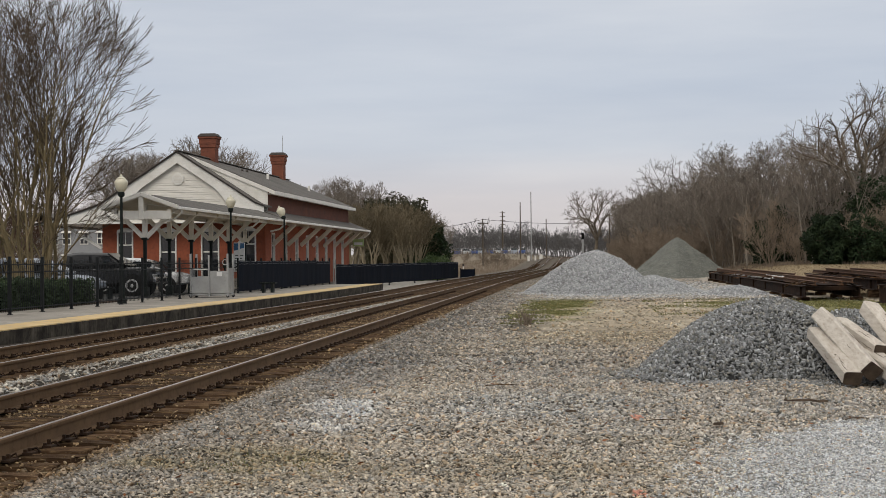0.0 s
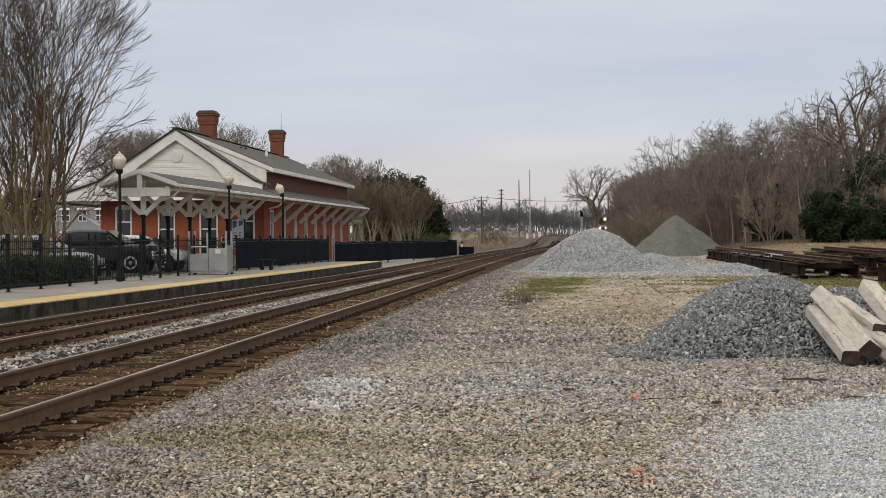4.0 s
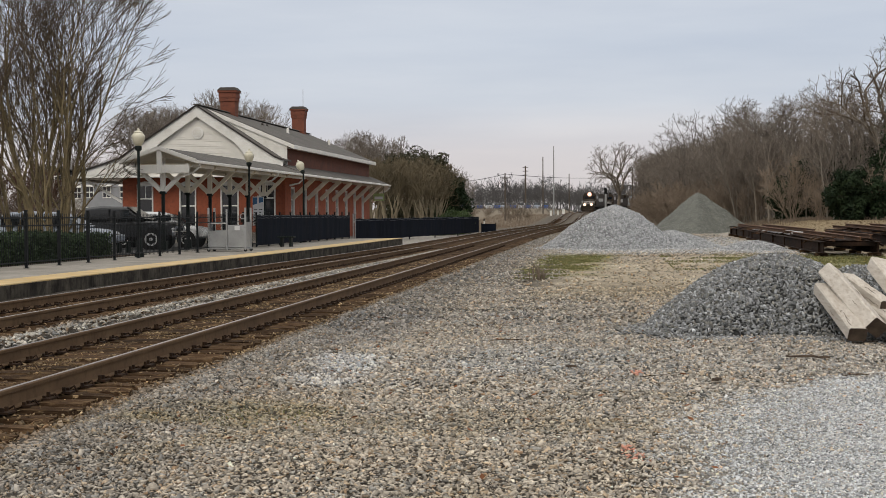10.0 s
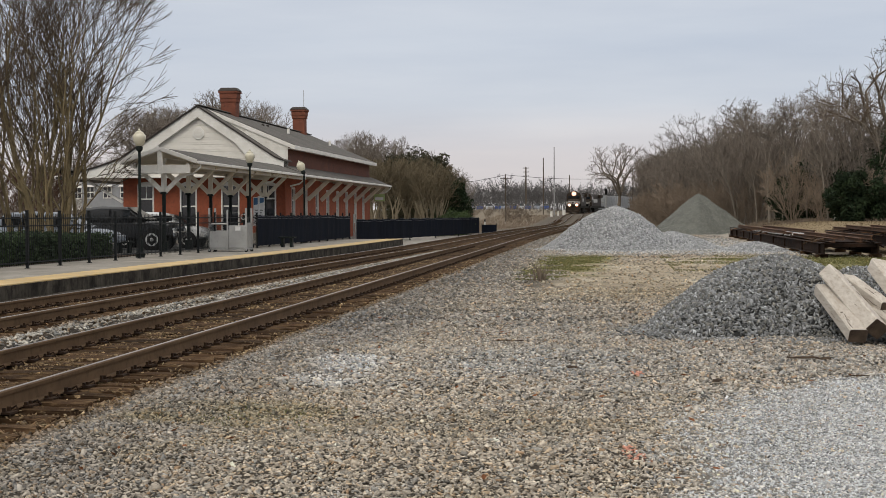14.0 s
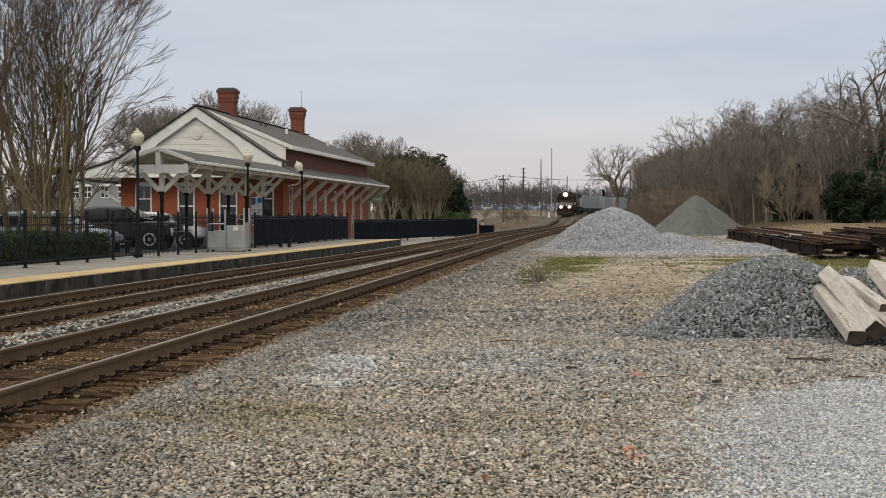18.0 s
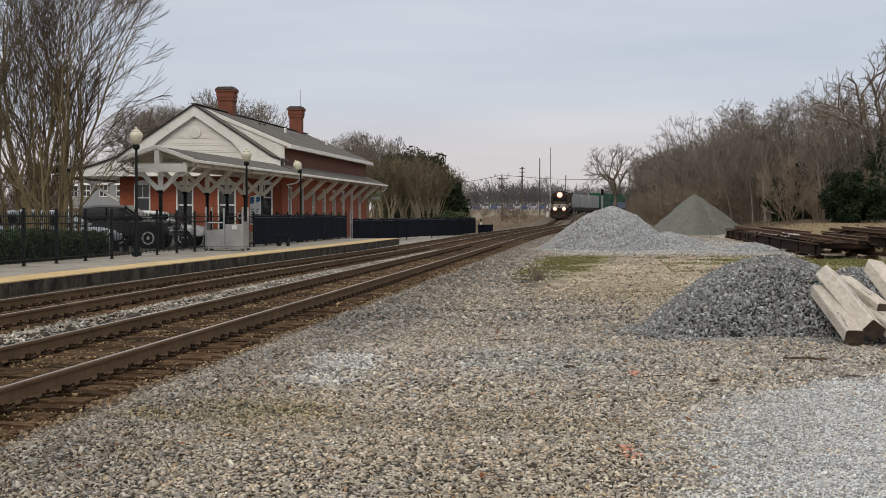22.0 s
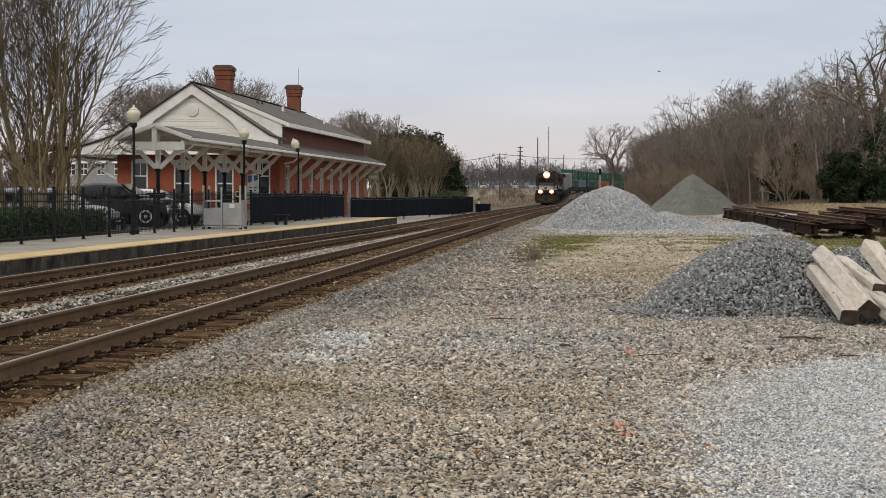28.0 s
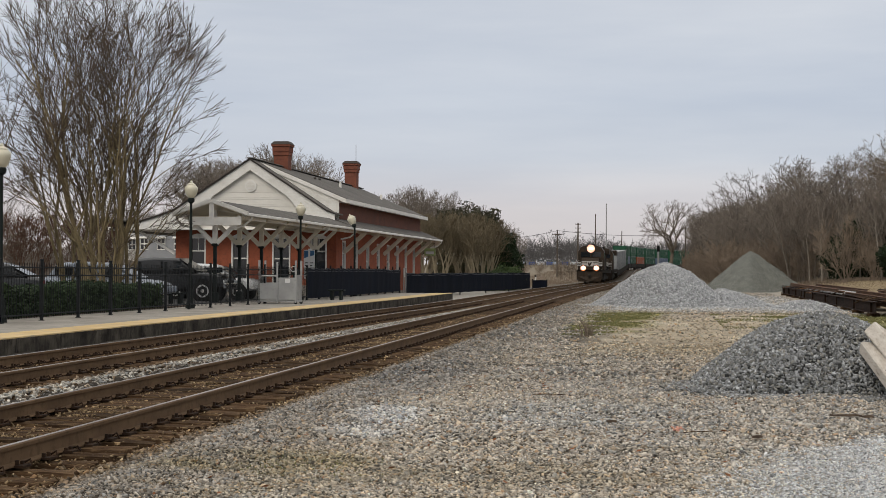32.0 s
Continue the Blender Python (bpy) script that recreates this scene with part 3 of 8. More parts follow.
def tongue_chips():
    """Close-lying small white chips of the pale tongue."""
    rng = np.random.default_rng(23)
    n = 75000
    y = 7.2 + 10.5 * rng.random(n) ** 1.1
    x = rng.uniform(0.0, 5.0, n)
    keep = (x < 0.27 * y + 0.4) & (rng.random(n) < pale_tongue(x, y))
    x, y = x[keep], y[keep]
    z = land(x, y) + 0.03 * lump(x, y, 0.7, 5)
    c = np.array((0.47, 0.48, 0.49)) * np.exp(np.clip(rng.normal(-0.04, 0.42, (len(x), 1)), -1.2, 0.35))
    tagged(scatter("gravel", np.c_[x, y, z], rng.uniform(0.007, 0.015, len(x)), c, 24, ROUGH_SHAPES, sink=0.6), "fine white stone chips strewn on the yard", "gravel", kind="stuff")


def bed_stones():
    rng = np.random.default_rng(12)
    n = 52000
    y = 9 + 60 * rng.random(n) ** 1.6
    x = rng.uniform(-11.2, -4.35, n)
    bn, bf = np.abs(x - near_x(y)), np.abs(x - far_x(y))
    keep = (x > -0.47 * y) & ((np.minimum(bn, bf) > 0.9) | (rng.random(n) < 0.25))
    x, y = x[keep], y[keep]
    r = rng.uniform(0.018, 0.04, len(x))
    # between the tracks the stone lies up over the tie ends
    gap = (x > far_x(y) + 1.2) & (x < near_x(y) - 1.0)
    z = land(x, y) + np.where(gap, 0.07, 0.0)
    tagged(scatter("ballast", np.c_[x, y, z], r, stone_tones(x, y, rng), 7, ROUGH_SHAPES), "rust-stained track ballast between the rails", "gravel", kind="stuff")


def bed_dirt():
    """Brown dirt, cinders and splinters lying on and between the ties."""
    rng = np.random.default_rng(14)
    n = 90000
    y = 9.5 + 45 * rng.random(n) ** 1.7
    near = rng.random(n) < 0.7
    x = np.where(near, near_x(y), far_x(y)) + rng.uniform(-1.5, 1.5, n)
    across = np.abs(x - np.where(near, near_x(y), far_x(y)))
    keep = (x > -0.47 * y) & ((across < 0.85) | (rng.random(n) < 0.35)) & (lump(x, y, 1.1, 9) + 0.5 * lump(x * 0.5, y * 3, 1.3, 4) + rng.normal(0, 0.25, n) > 0.0)
    x, y = x[keep], y[keep]
    base = np.where(x > -7.6, near_z(y), far_z(y)) - np.where(lump(x, y, 2.3, 12) + rng.normal(0, 0.25, len(x)) > 0.12, 0.182, 0.222)
    c = np.array((0.205, 0.143, 0.08)) * np.exp(rng.normal(0, 0.42, (len(x), 1))) * np.where(rng.random((len(x), 1)) < 0.1, np.array((1.5, 1.65, 1.8)), 1.0)
    tagged(scatter("track_dirt", np.c_[x, y, base - 0.01], rng.uniform(0.006, 0.017, len(x)) * (1 + 0.02 * y), c, 15, ROUGH_SHAPES), "brown dirt, cinders and gravel over the ties", "gravel", kind="stuff")


def shoulder_stones():
    """Ballast along the near track, past the worn ground, and thin stone behind the large heap."""
    rng = np.random.default_rng(19)
    n = 22000
    y = 58 + 70 * rng.random(n) ** 1.3
    x = np.where(rng.random(n) < 0.6, near_x(y) + rng.uniform(1.35, 4.6, n), rng.uniform(-2, 8, n))
    keep = y < 118
    x, y = x[keep], y[keep]
    tagged(scatter("ballast", np.c_[x, y, land(x, y)], rng.uniform(0.03, 0.06, len(x)), stone_tones(x, y, rng, 0.3) * 0.85, 20, ROUGH_SHAPES), "grey and tan ballast along the near track", "gravel", kind="stuff")


def spread_stones():
    rng = np.random.default_rng(16)
    n = 12000
    x, y = rng.uniform(-2.6, 8, n), rng.uniform(56.5, 76, n)
    keep = lump(x, y, 0.55, 2) * 2.4 + 1.5 * lump(x, y, 1.7, 3) + rng.normal(0, 0.9, n) + y > 60.5
    x, y = x[keep], y[keep]
    tagged(scatter("gravel", np.c_[x, y, land(x, y)], rng.uniform(0.025, 0.055, len(x)), stone_tones(x, y, rng, 0.22), 17, ROUGH_SHAPES), "pale crushed stone spread round the large heap", "gravel", kind="stuff")


yard_stones()
tongue_chips()
bed_stones()
bed_dirt()
spread_stones()
shoulder_stones()


# ---- railway tracks ----
RAIL_OUT = [(-0.07, -0.17), (0.07, -0.17), (0.07, -0.158), (0.012, -0.145), (0.009, -0.045), (0.034, -0.036), (0.036, -0.008), (0.028, 0.0), (-0.028, 0.0), (-0.036, -0.008), (-0.034, -0.036), (-0.009, -0.045), (-0.012, -0.145), (-0.07, -0.158)]


def sweep(prof, fx, fz, ys, off):
    """A profile of (across, up) led along a track at a distance off its middle line."""
    g = Geo()
    n = len(prof)
    for i, y in enumerate(ys):
        d = Vector((float(fx(y + 0.5) - fx(y - 0.5)), 1.0, 0)).normalized()
        side = Vector((d.y, -d.x, 0))
        c = Vector((float(fx(y)), y, float(fz(y))))
        for u, v in prof:
            g.v.append(tuple(c + side * (off + u) + Vector((0, 0, v))))
    for i in range(len(ys) - 1):
        for j in range(n):
            g.f.append((i * n + j, i * n + (j + 1) % n, (i + 1) * n + (j + 1) % n, (i + 1) * n + j))
    g.f.append(tuple(range(n)))
    g.f.append(tuple(range(len(ys) * n - 1, (len(ys) - 1) * n - 1, -1)))
    return g


def tie_mesh(k):
    """An old tie: a split and rounded beam with uneven ends."""
    rng = random.Random(k)
    bm = bmesh.new()
    bmesh.ops.create_cube(bm, size=1, matrix=Matrix.Translation((0, 0, -0.085)) @ Matrix.Diagonal((2.6, 0.225, 0.17, 1)))
    bmesh.ops.subdivide_edges(bm, edges=[e for e in bm.edges if abs(e.verts[0].co.x - e.verts[1].co.x) > 1], cuts=9)
    bmesh.ops.subdivide_edges(bm, edges=[e for e in bm.edges if abs(e.verts[0].co.y - e.verts[1].co.y) > 0.1 and e.verts[0].co.z > -0.01 and e.verts[1].co.z > -0.01], cuts=2)
    for v in bm.verts:
        p = v.co
        n = noise.noise(Vector((p.x * 3 + k * 7, p.y * 14, k)))
        if p.z > -0.05:
            p.z += 0.022 * n - (0.018 if abs(p.y) > 0.1 else 0)
        p.y += 0.018 * noise.noise(Vector((p.x * 4, p.y * 3, k + 5.0)))
        if abs(p.x) > 1.25:
            p.x += rng.uniform(-0.07, 0.05)
            p.z -= rng.uniform(0, 0.025)
    g = Geo().bm(bm)
    me = bpy.data.meshes.new("tie")
    me.from_pydata(g.v, [], g.f)
    me.materials.append(M_TIE)
    return me


TIES = [tie_mesh(k) for k in range(10)]


def track(name, fx, fz, y0, near_to, label):
    t = thing(name, label, "railway track", kind="structure")
    ys = list(np.r_[np.arange(y0, 90, 6), np.arange(90, 300, 4), np.arange(300, 440, 3)])
    for off in (-0.755, 0.755):
        r = part("rail", sweep(RAIL_OUT, fx, fz, ys, off), M_RAIL, t)
        part("running_surface", sweep([(-0.018, -0.004), (0.018, -0.004), (0.016, 0.003), (-0.016, 0.003)], fx, fz, ys, off), M_RAILTOP, r, "bright worn top of the rail")
    rng = random.Random(name)
    plates, rest = Geo(), Geo()
    y = y0
    while y < 260:
        x, z = float(fx(y)), float(fz(y)) - 0.172
        yaw = rng.uniform(-2.2, 2.2)
        if y < near_to:
            ob = new("tie", rng.choice(TIES))
            ob.parent = t
            ob.matrix_basis = pose(x + rng.uniform(-0.05, 0.05), y, z + rng.uniform(-0.02, 0.002), rng.uniform(-4, 4), 0, yaw)
        else:
            rest.box(x - 1.3, x + 1.3, y - 0.11, y + 0.11, z - 0.15, z)
        if y < 75:
            for off in (-0.755, 0.755):
                for s in (-1, 1):
                    plates.box(x + off + s * 0.11 - 0.04, x + off + s * 0.11 + 0.04, y - 0.08, y + 0.08, z - 0.005, z + 0.014)
                    for dy in (-0.05, 0.05):
                        h = rng.uniform(0.005, 0.03)
                        plates.box(x + off + s * 0.085 - 0.014, x + off + s * 0.085 + 0.014, y + dy - 0.012, y + dy + 0.012, z + 0.015, z + 0.03 + h)
                    # rail anchors beside the ties
                    plates.tube([(x + off + s * 0.06, y + 0.14, z + 0.012), (x + off + s * 0.11, y + 0.15, z + 0.025 + rng.uniform(0, 0.02)), (x + off + s * 0.14, y + 0.14 + rng.uniform(-0.02, 0.02), z - 0.01)], 0.010, 4)
        y += 0.5 + rng.uniform(-0.035, 0.035)
    tagged(part("tie_plates", plates, M_PLATE, t, "rusty tie plates, spikes and anchors", fix=False), kind="stuff")
    tagged(part("far_ties", rest, M_TIE, t, fix=False), kind="stuff")
    return t


track("near_track", near_x, near_z, 9.0, 95, "rusty railway track on old wooden ties in ballast")
track("far_track", far_x, far_z, 14.0, 110, "rusty railway track on wooden ties beside the platform")


# ---- platform ----
def plat_z(y):
    return 0.26 + 0.5 * float(left_drop(y))


def platform():
    t = thing("platform", "low concrete station platform with a stained face", "platform", (-11.75, 20, 0), kind="structure")
    ys = [12 + 3 * k for k in range(22)] + [81, 84, 86, 88]

    def strip(x0, x1, lift, thick):
        g = Geo()
        for y in ys:
            z = plat_z(y) + lift
            g.v += [(x0 + 11.75, y - 20, z - thick), (x1 + 11.75, y - 20, z - thick), (x1 + 11.75, y - 20, z), (x0 + 11.75, y - 20, z)]
        for i in range(len(ys) - 1):
            for j in range(4):
                a, b = i * 4 + j, i * 4 + (j + 1) % 4
                g.f.append((a, b, b + 4, a + 4))
        n = len(ys) * 4
        g.f += [(0, 1, 2, 3), (n - 4, n - 3, n - 2, n - 1)]
        return g

    part("deck", strip(-17.2, -11.80, 0, 0.5), M_CONC, t)
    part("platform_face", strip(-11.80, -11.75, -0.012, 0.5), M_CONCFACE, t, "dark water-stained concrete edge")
    part("yellow_edge", strip(-12.75, -11.77, 0.012, 0.03), M_YELLOW, t, "worn yellow tactile warning strip")
    for k in range(9):
        part("joint", Geo().box(0.005, 0.012, 0, 0.02, plat_z(20 + 7 * k) - 0.35, plat_z(20 + 7 * k) - 0.02), M_BROWN, t).location = (0, 7 * k, 0)


platform()


# ---- fence ----
def fence():
    t = thing("fence", "black steel picket fence along the platform, partly covered with dark cloth", "fence", (-15.1, 20, 0))
    g_post = Geo().box(-0.035, 0.035, -0.035, 0.035, -0.05, 1.5, 0.006).box(-0.045, 0.045, -0.045, 0.045, 1.5, 1.53, 0.01).box(-0.06, 0.06, -0.06, 0.06, -0.02, 0.02, 0.005)
    first = part("post", g_post, M_FENCE, t)
    ys = [36.16 + 2.412 * k for k in range(-7, 23)]
    for k, y in enumerate(ys):
        p = first if k == 0 else new("post", first.data)
        p.parent = t
        p.location = (0, y - 20, plat_z(y))
    pick = Geo().box(-0.0065, 0.0065, -0.0065, 0.0065, 0.08, 1.42).add([(-0.0065, -0.0065, 1.42), (0.0065, -0.0065, 1.42), (0.0065, 0.0065, 1.42), (-0.0065, 0.0065, 1.42), (0, 0, 1.46)], [(0, 1, 4), (1, 2, 4), (2, 3, 4), (3, 0, 4)])
    shared = None
    for a, b in zip(ys, ys[1:]):
        za, zb = plat_z(a), plat_z(b)
        for h in (0.16, 1.12, 1.32):
            part("fence_rail", Geo().beam((0, a - 20 + 0.035, za + h), (0, b - 20 - 0.035, zb + h), 0.03, 0.035, 0.004), M_FENCE, t)
        if a < 66:
            n = 16
            for i in range(1, n):
                y = a + (b - a) * i / n
                if shared is None:
                    first_p = part("picket", pick, M_FENCE, t)
                    shared, ob = first_p.data, first_p
                else:
                    ob = new("picket", shared)
                ob.parent = t
                ob.location = (0, y - 20, plat_z(y))
    # cloth over the further panels
    rng = random.Random(4)

    def cloth(p, q, name_top):
        g = Geo()
        d = Vector((q[0] - p[0], q[1] - p[1], 0))
        n = max(2, int(d.length / 0.25))
        side = Vector((d.y, -d.x, 0)).normalized()
        for i in range(n + 1):
            k = i / n
            x, y = p[0] + d.x * k, p[1] + d.y * k
            z = p[2] + (q[2] - p[2]) * k
            sag = 0.02 * math.sin(k * math.pi * 4) + rng.uniform(-0.006, 0.006)
            w = 0.03 * noise.noise(Vector((x, y * 0.9, 3))) + 0.05
            for h in (0.06 + 0.03 * abs(math.sin(k * 9)), 0.5, 1.0, name_top + sag):
                c = Vector((x + 15.1, y - 20, z + h)) + side * (w + 0.015 * noise.noise(Vector((y * 2, h * 2, 1))))
                g.v.append(tuple(c))
        for i in range(n):
            for j in range(3):
                a = i * 4 + j
                g.f.append((a, a + 4, a + 5, a + 1))
        ob = part("windscreen_cloth", g, M_MESH, t, "dark cloth tied over the pickets", fix=False)
        so = ob.modifiers.new("thick", "SOLIDIFY")
        so.thickness = 0.006
        for drop in (0.03, 0.13):
            strand = [Vector(g.v[i * 4 + 3]) - Vector((0, 0, drop)) + side * 0.02 for i in range(0, n + 1, 2)]
            part("tie_cable", Geo().tube(strand, 0.007, 4), M_CABLE, t, "pale cable along the top of the cloth", fix=False)
        return ob

    k0 = next(y for y in ys if y > 63.5)
    for a, b in zip(ys, ys[1:]):
        if a >= k0 - 0.01 and b < 91:
            cloth((-15.1, a, plat_z(a)), (-15.1, b, plat_z(b)), 1.40 if b < 86 else 1.34)
    for y in (90.6, 91.3):
        part("gate_post", Geo().tube([(0.02, y - 20, plat_z(y) - 0.05), (0.02, y - 20, plat_z(y) + 1.45)], 0.04, 10), M_GALV, t, "grey steel gate post")
    ends = [(-15.1, 91.4), (-14.4, 98), (-13.6, 105.5), (-12.7, 113.5), (-11.8, 122), (-10.9, 131)]
    for p, q in zip(ends, ends[1:]):
        zp, zq = float(land(*p)) + 0.08, float(land(*q)) + 0.08
        part("fence_rail", Geo().beam((p[0] + 15.1, p[1] - 20, zp + 1.35), (q[0] + 15.1, q[1] - 20, zq + 1.35), 0.04, 0.04), M_FENCE, t)
        part("fence_rail", Geo().beam((p[0] + 15.1, p[1] - 20, zp + 0.15), (q[0] + 15.1, q[1] - 20, zq + 0.15), 0.04, 0.04), M_FENCE, t)
        po = new("post", first.data)
        po.parent, po.location = t, (p[0] + 15.1, p[1] - 20, zp - 0.05)
        cloth((p[0], p[1], zp), (q[0], q[1], zq), 1.42)
    return t


fence()


# ---- station building ----
SX, SY, SZ = -21.45, 80.0, 0.12
LEN = 29.0
HALF = 4.45


def roof_z(u):
    """Height of the flared main roof above the station's floor, across the building."""
    a = abs(u)
    if a <= 4.2:
        return 7.30 - 0.655 * a
    return 7.30 - 0.655 * 4.2 - 0.36 * (a - 4.2) + 0.02 * (a - 4.2) ** 2


def wall_with_openings(g, u0, u1, z0, z1, d0, d1, holes, axis):
    """A wall slab with rectangular openings cut through: holes are (u0, u1, z0, z1)."""
    us = sorted({u0, u1, *[h for o in holes for h in o[:2]]})
    zs = sorted({z0, z1, *[h for o in holes for h in o[2:4]]})
    for a, b in zip(us, us[1:]):
        run = None
        for c, d in zip(zs, zs[1:]):
            hole = any(o[0] <= (a + b) / 2 <= o[1] and o[2] <= (c + d) / 2 <= o[3] for o in holes)
            if hole:
                if run:
                    put(g, a, b, *run, d0, d1, axis)
                run = None
            else:
                run = (run[0], d) if run else (c, d)
        if run:
            put(g, a, b, *run, d0, d1, axis)


def put(g, a, b, c, d, d0, d1, axis):
    if axis == "y":
        g.box(a, b, d0, d1, c, d)
    else:
        g.box(d0, d1, a, b, c, d)


def station():
    t = thing("station_building", "red brick railway station with white gables and grey shingle roofs", "station", (SX, SY, SZ))
    # front and track-side walls with their openings
    front_holes = [(-3.65, -2.75, 0.9, 3.15), (-1.32, -0.38, 0.1, 3.15), (0.95, 1.95, 0.1, 3.15), (3.05, 3.95, 0.9, 3.15)]
    side_holes = []
    y = 1.6
    for k in range(8):
        tall = k % 3 != 0
        side_holes.append((y, y + 0.95, 0.1 if tall else 0.9, 3.0))
        y += 3.45
    g = Geo()
    wall_with_openings(g, -HALF, HALF, 0, 3.75, 0, 0.35, front_holes, "y")
    w_front = part("front_wall", g, M_BRICK, t)
    g = Geo()
    wall_with_openings(g, 0.35, LEN, 0, 3.95, HALF - 0.35, HALF, side_holes, "x")
    w_side = part("track_wall", g, M_BRICK, t)
    part("back_wall", Geo().box(-HALF, -HALF + 0.35, 0.35, LEN, 0, 3.75), M_BRICK, t)
    part("end_wall", Geo().box(-HALF, HALF, LEN, LEN + 0.35, 0, 3.75), M_BRICK, t)
    part("floor_slab", Geo().box(-HALF - 0.1, HALF + 0.1, -0.1, LEN + 0.4, -0.2, 0.02), M_CONC, t)
    part("ceiling_slab", Geo().box(-HALF + 0.35, HALF - 0.35, 0.35, LEN, 3.6, 3.7), M_CREAM, t)
    part("plinth", Geo().box(-HALF - 0.06, HALF + 0.06, -0.06, -0.002, 0, 0.55, 0.01), M_CONC, t)

    def window(a, b, c, d, axis, door):
        w = part("window" if not door else "door", frame_geo(a, b, c, d, axis), M_WHITE, t)
        mid = (c + d) / 2 + 0.35
        if axis == "y":
            part("pane", Geo().box(a + 0.09, b - 0.09, 0.10, 0.112, c + 0.06, d - 0.08), M_GLASS, w)
            part("sash_bar", Geo().box(a + 0.08, b - 0.08, 0.06, 0.13, mid - 0.04, mid + 0.04, 0.008), M_WHITE, w)
            part("sash_bar", Geo().box((a + b) / 2 - 0.02, (a + b) / 2 + 0.02, 0.07, 0.12, mid, d - 0.1, 0.006), M_WHITE, w)
            part("lintel", arch(a, b, d), M_WHITE, w)
        else:
            part("pane", Geo().box(HALF - 0.112, HALF - 0.10, a + 0.09, b - 0.09, c + 0.06, d - 0.08), M_GLASS, w)
            part("sash_bar", Geo().box(HALF - 0.13, HALF - 0.06, a + 0.08, b - 0.08, mid - 0.04, mid + 0.04, 0.008), M_WHITE, w)

    def frame_geo(a, b, c, d, axis):
        g = Geo()
        for u0, u1, z0, z1 in ((a, a + 0.08, c, d), (b - 0.08, b, c, d), (a + 0.08, b - 0.08, d - 0.10, d), (a + 0.08, b - 0.08, c, c + 0.08)):
            if axis == "y":
                g.box(u0, u1, -0.04, 0.2, z0, z1, 0.008)
            else:
                g.box(HALF - 0.2, HALF + 0.012, u0, u1, z0, z1, 0.008)
        return g

    def arch(a, b, d):
        n = 8
        out = [(a + (b - a) * i / n, d + 0.16 * math.sin(math.pi * i / n)) for i in range(n + 1)]
        return Geo().slab(out + [(b, d - 0.01), (a, d - 0.01)], -0.045, 0.02)

    for h in front_holes:
        window(*h, "y", h[2] < 0.5)
    for h in side_holes:
        window(*h, "x", h[2] < 0.5)
    # main roof: a flared gable led along the building, 1.2 m over the front wall
    us = [-7.75, -7.0, -6.2, -5.2, -4.2, -3, -1.5, 0, 1.5, 3, 4.2, 4.62]
    top = [(u, roof_z(u)) for u in us]
    low = [(u, roof_z(u) - 0.07) for u in reversed(us)]
    roof = part("main_roof", Geo().slab(top + low, -1.3, 1.0), M_SHINGLE, t, "grey weathered shingle roof with flared eaves")
    us2 = [-7.75, -7.0, -6.2, -5.2, -4.2, -3, -1.5, 0]
    dorm = [(0.0, 7.30), (4.85, 5.24)]
    out = [(u, roof_z(u)) for u in us2] + dorm[1:] + [(4.85, 5.12)] + [(u, roof_z(u) - 0.14) for u in reversed(us2)]
    part("long_roof", Geo().slab(out, 0.95, LEN + 0.7), M_SHINGLE, t, "long grey shingle roof over the dormer wall")
    part("ridge_cap", Geo().beam((0, -1.32, 7.33), (0, LEN + 0.7, 7.33), 0.3, 0.05, 0.015), M_SHINGLE, roof)
    for s in (-1, 1):
        pts = [u for u in us if u * s >= 0 and abs(u) <= 8]
        pts.sort(key=abs)
        g = Geo()
        for a, b in zip(pts, pts[1:]):
            g.beam((a, -1.315, roof_z(a) - 0.005), (b, -1.315, roof_z(b) - 0.005), 0.05, 0.05)
        part("rake_edge", g, M_BROWN, roof, "dark shingle edge")
    # broad white bargeboard panel over the gable with a curved inner edge
    def inner(s):
        return [(0, 6.68), (s * 1.1, 5.94), (s * 2.0, 5.32), (s * 2.35, 4.95), (s * 2.6, 4.6), (s * 2.72, 4.2), (s * 2.76, 3.9)]

    for s, name in ((-1, "bargeboard"), (1, "bargeboard")):
        outer = [(u, roof_z(u) - 0.05) for u in sorted([u for u in us if u * s >= 0], key=abs)]
        edge = outer[-1][0]
        ring = outer + [(edge, 3.5 if s < 0 else roof_z(edge) - 0.5), (s * 2.76, 3.5)] + inner(s)[::-1]
        part(name, Geo().slab(ring, -1.22, -1.12), M_WHITE, t, "broad white boarded gable edge")
    # narrow boards on the white panel
    g = Geo()
    for k in range(24):
        z = 3.62 + 0.15 * k
        for s in (-1, 1):
            lo = max(0.02, min(2.76, (6.55 - z) / 0.645))
            hi = (7.22 - z) / 0.655
            if z < 4.5 and s < 0:
                hi = min(7.6, 4.2 + (4.52 - z) / 0.30)
            if s > 0:
                hi = min(hi, 4.5)
            if hi - lo > 0.1 and lo > 0:
                g.box(min(s * lo, s * hi), max(s * lo, s * hi), -1.226, -1.218, z, z + 0.012)
    tagged(part("boarding", g, M_CREAM, t, fix=False), kind="stuff")
    # recessed siding in the gable
    sid = part("gable_siding", Geo().slab([(-3.1, 3.5), (3.1, 3.5), (2.95, 4.75), (0, 6.75), (-2.95, 4.75)], -0.98, -0.93), M_CREAM, t, "cream lap siding in the gable")
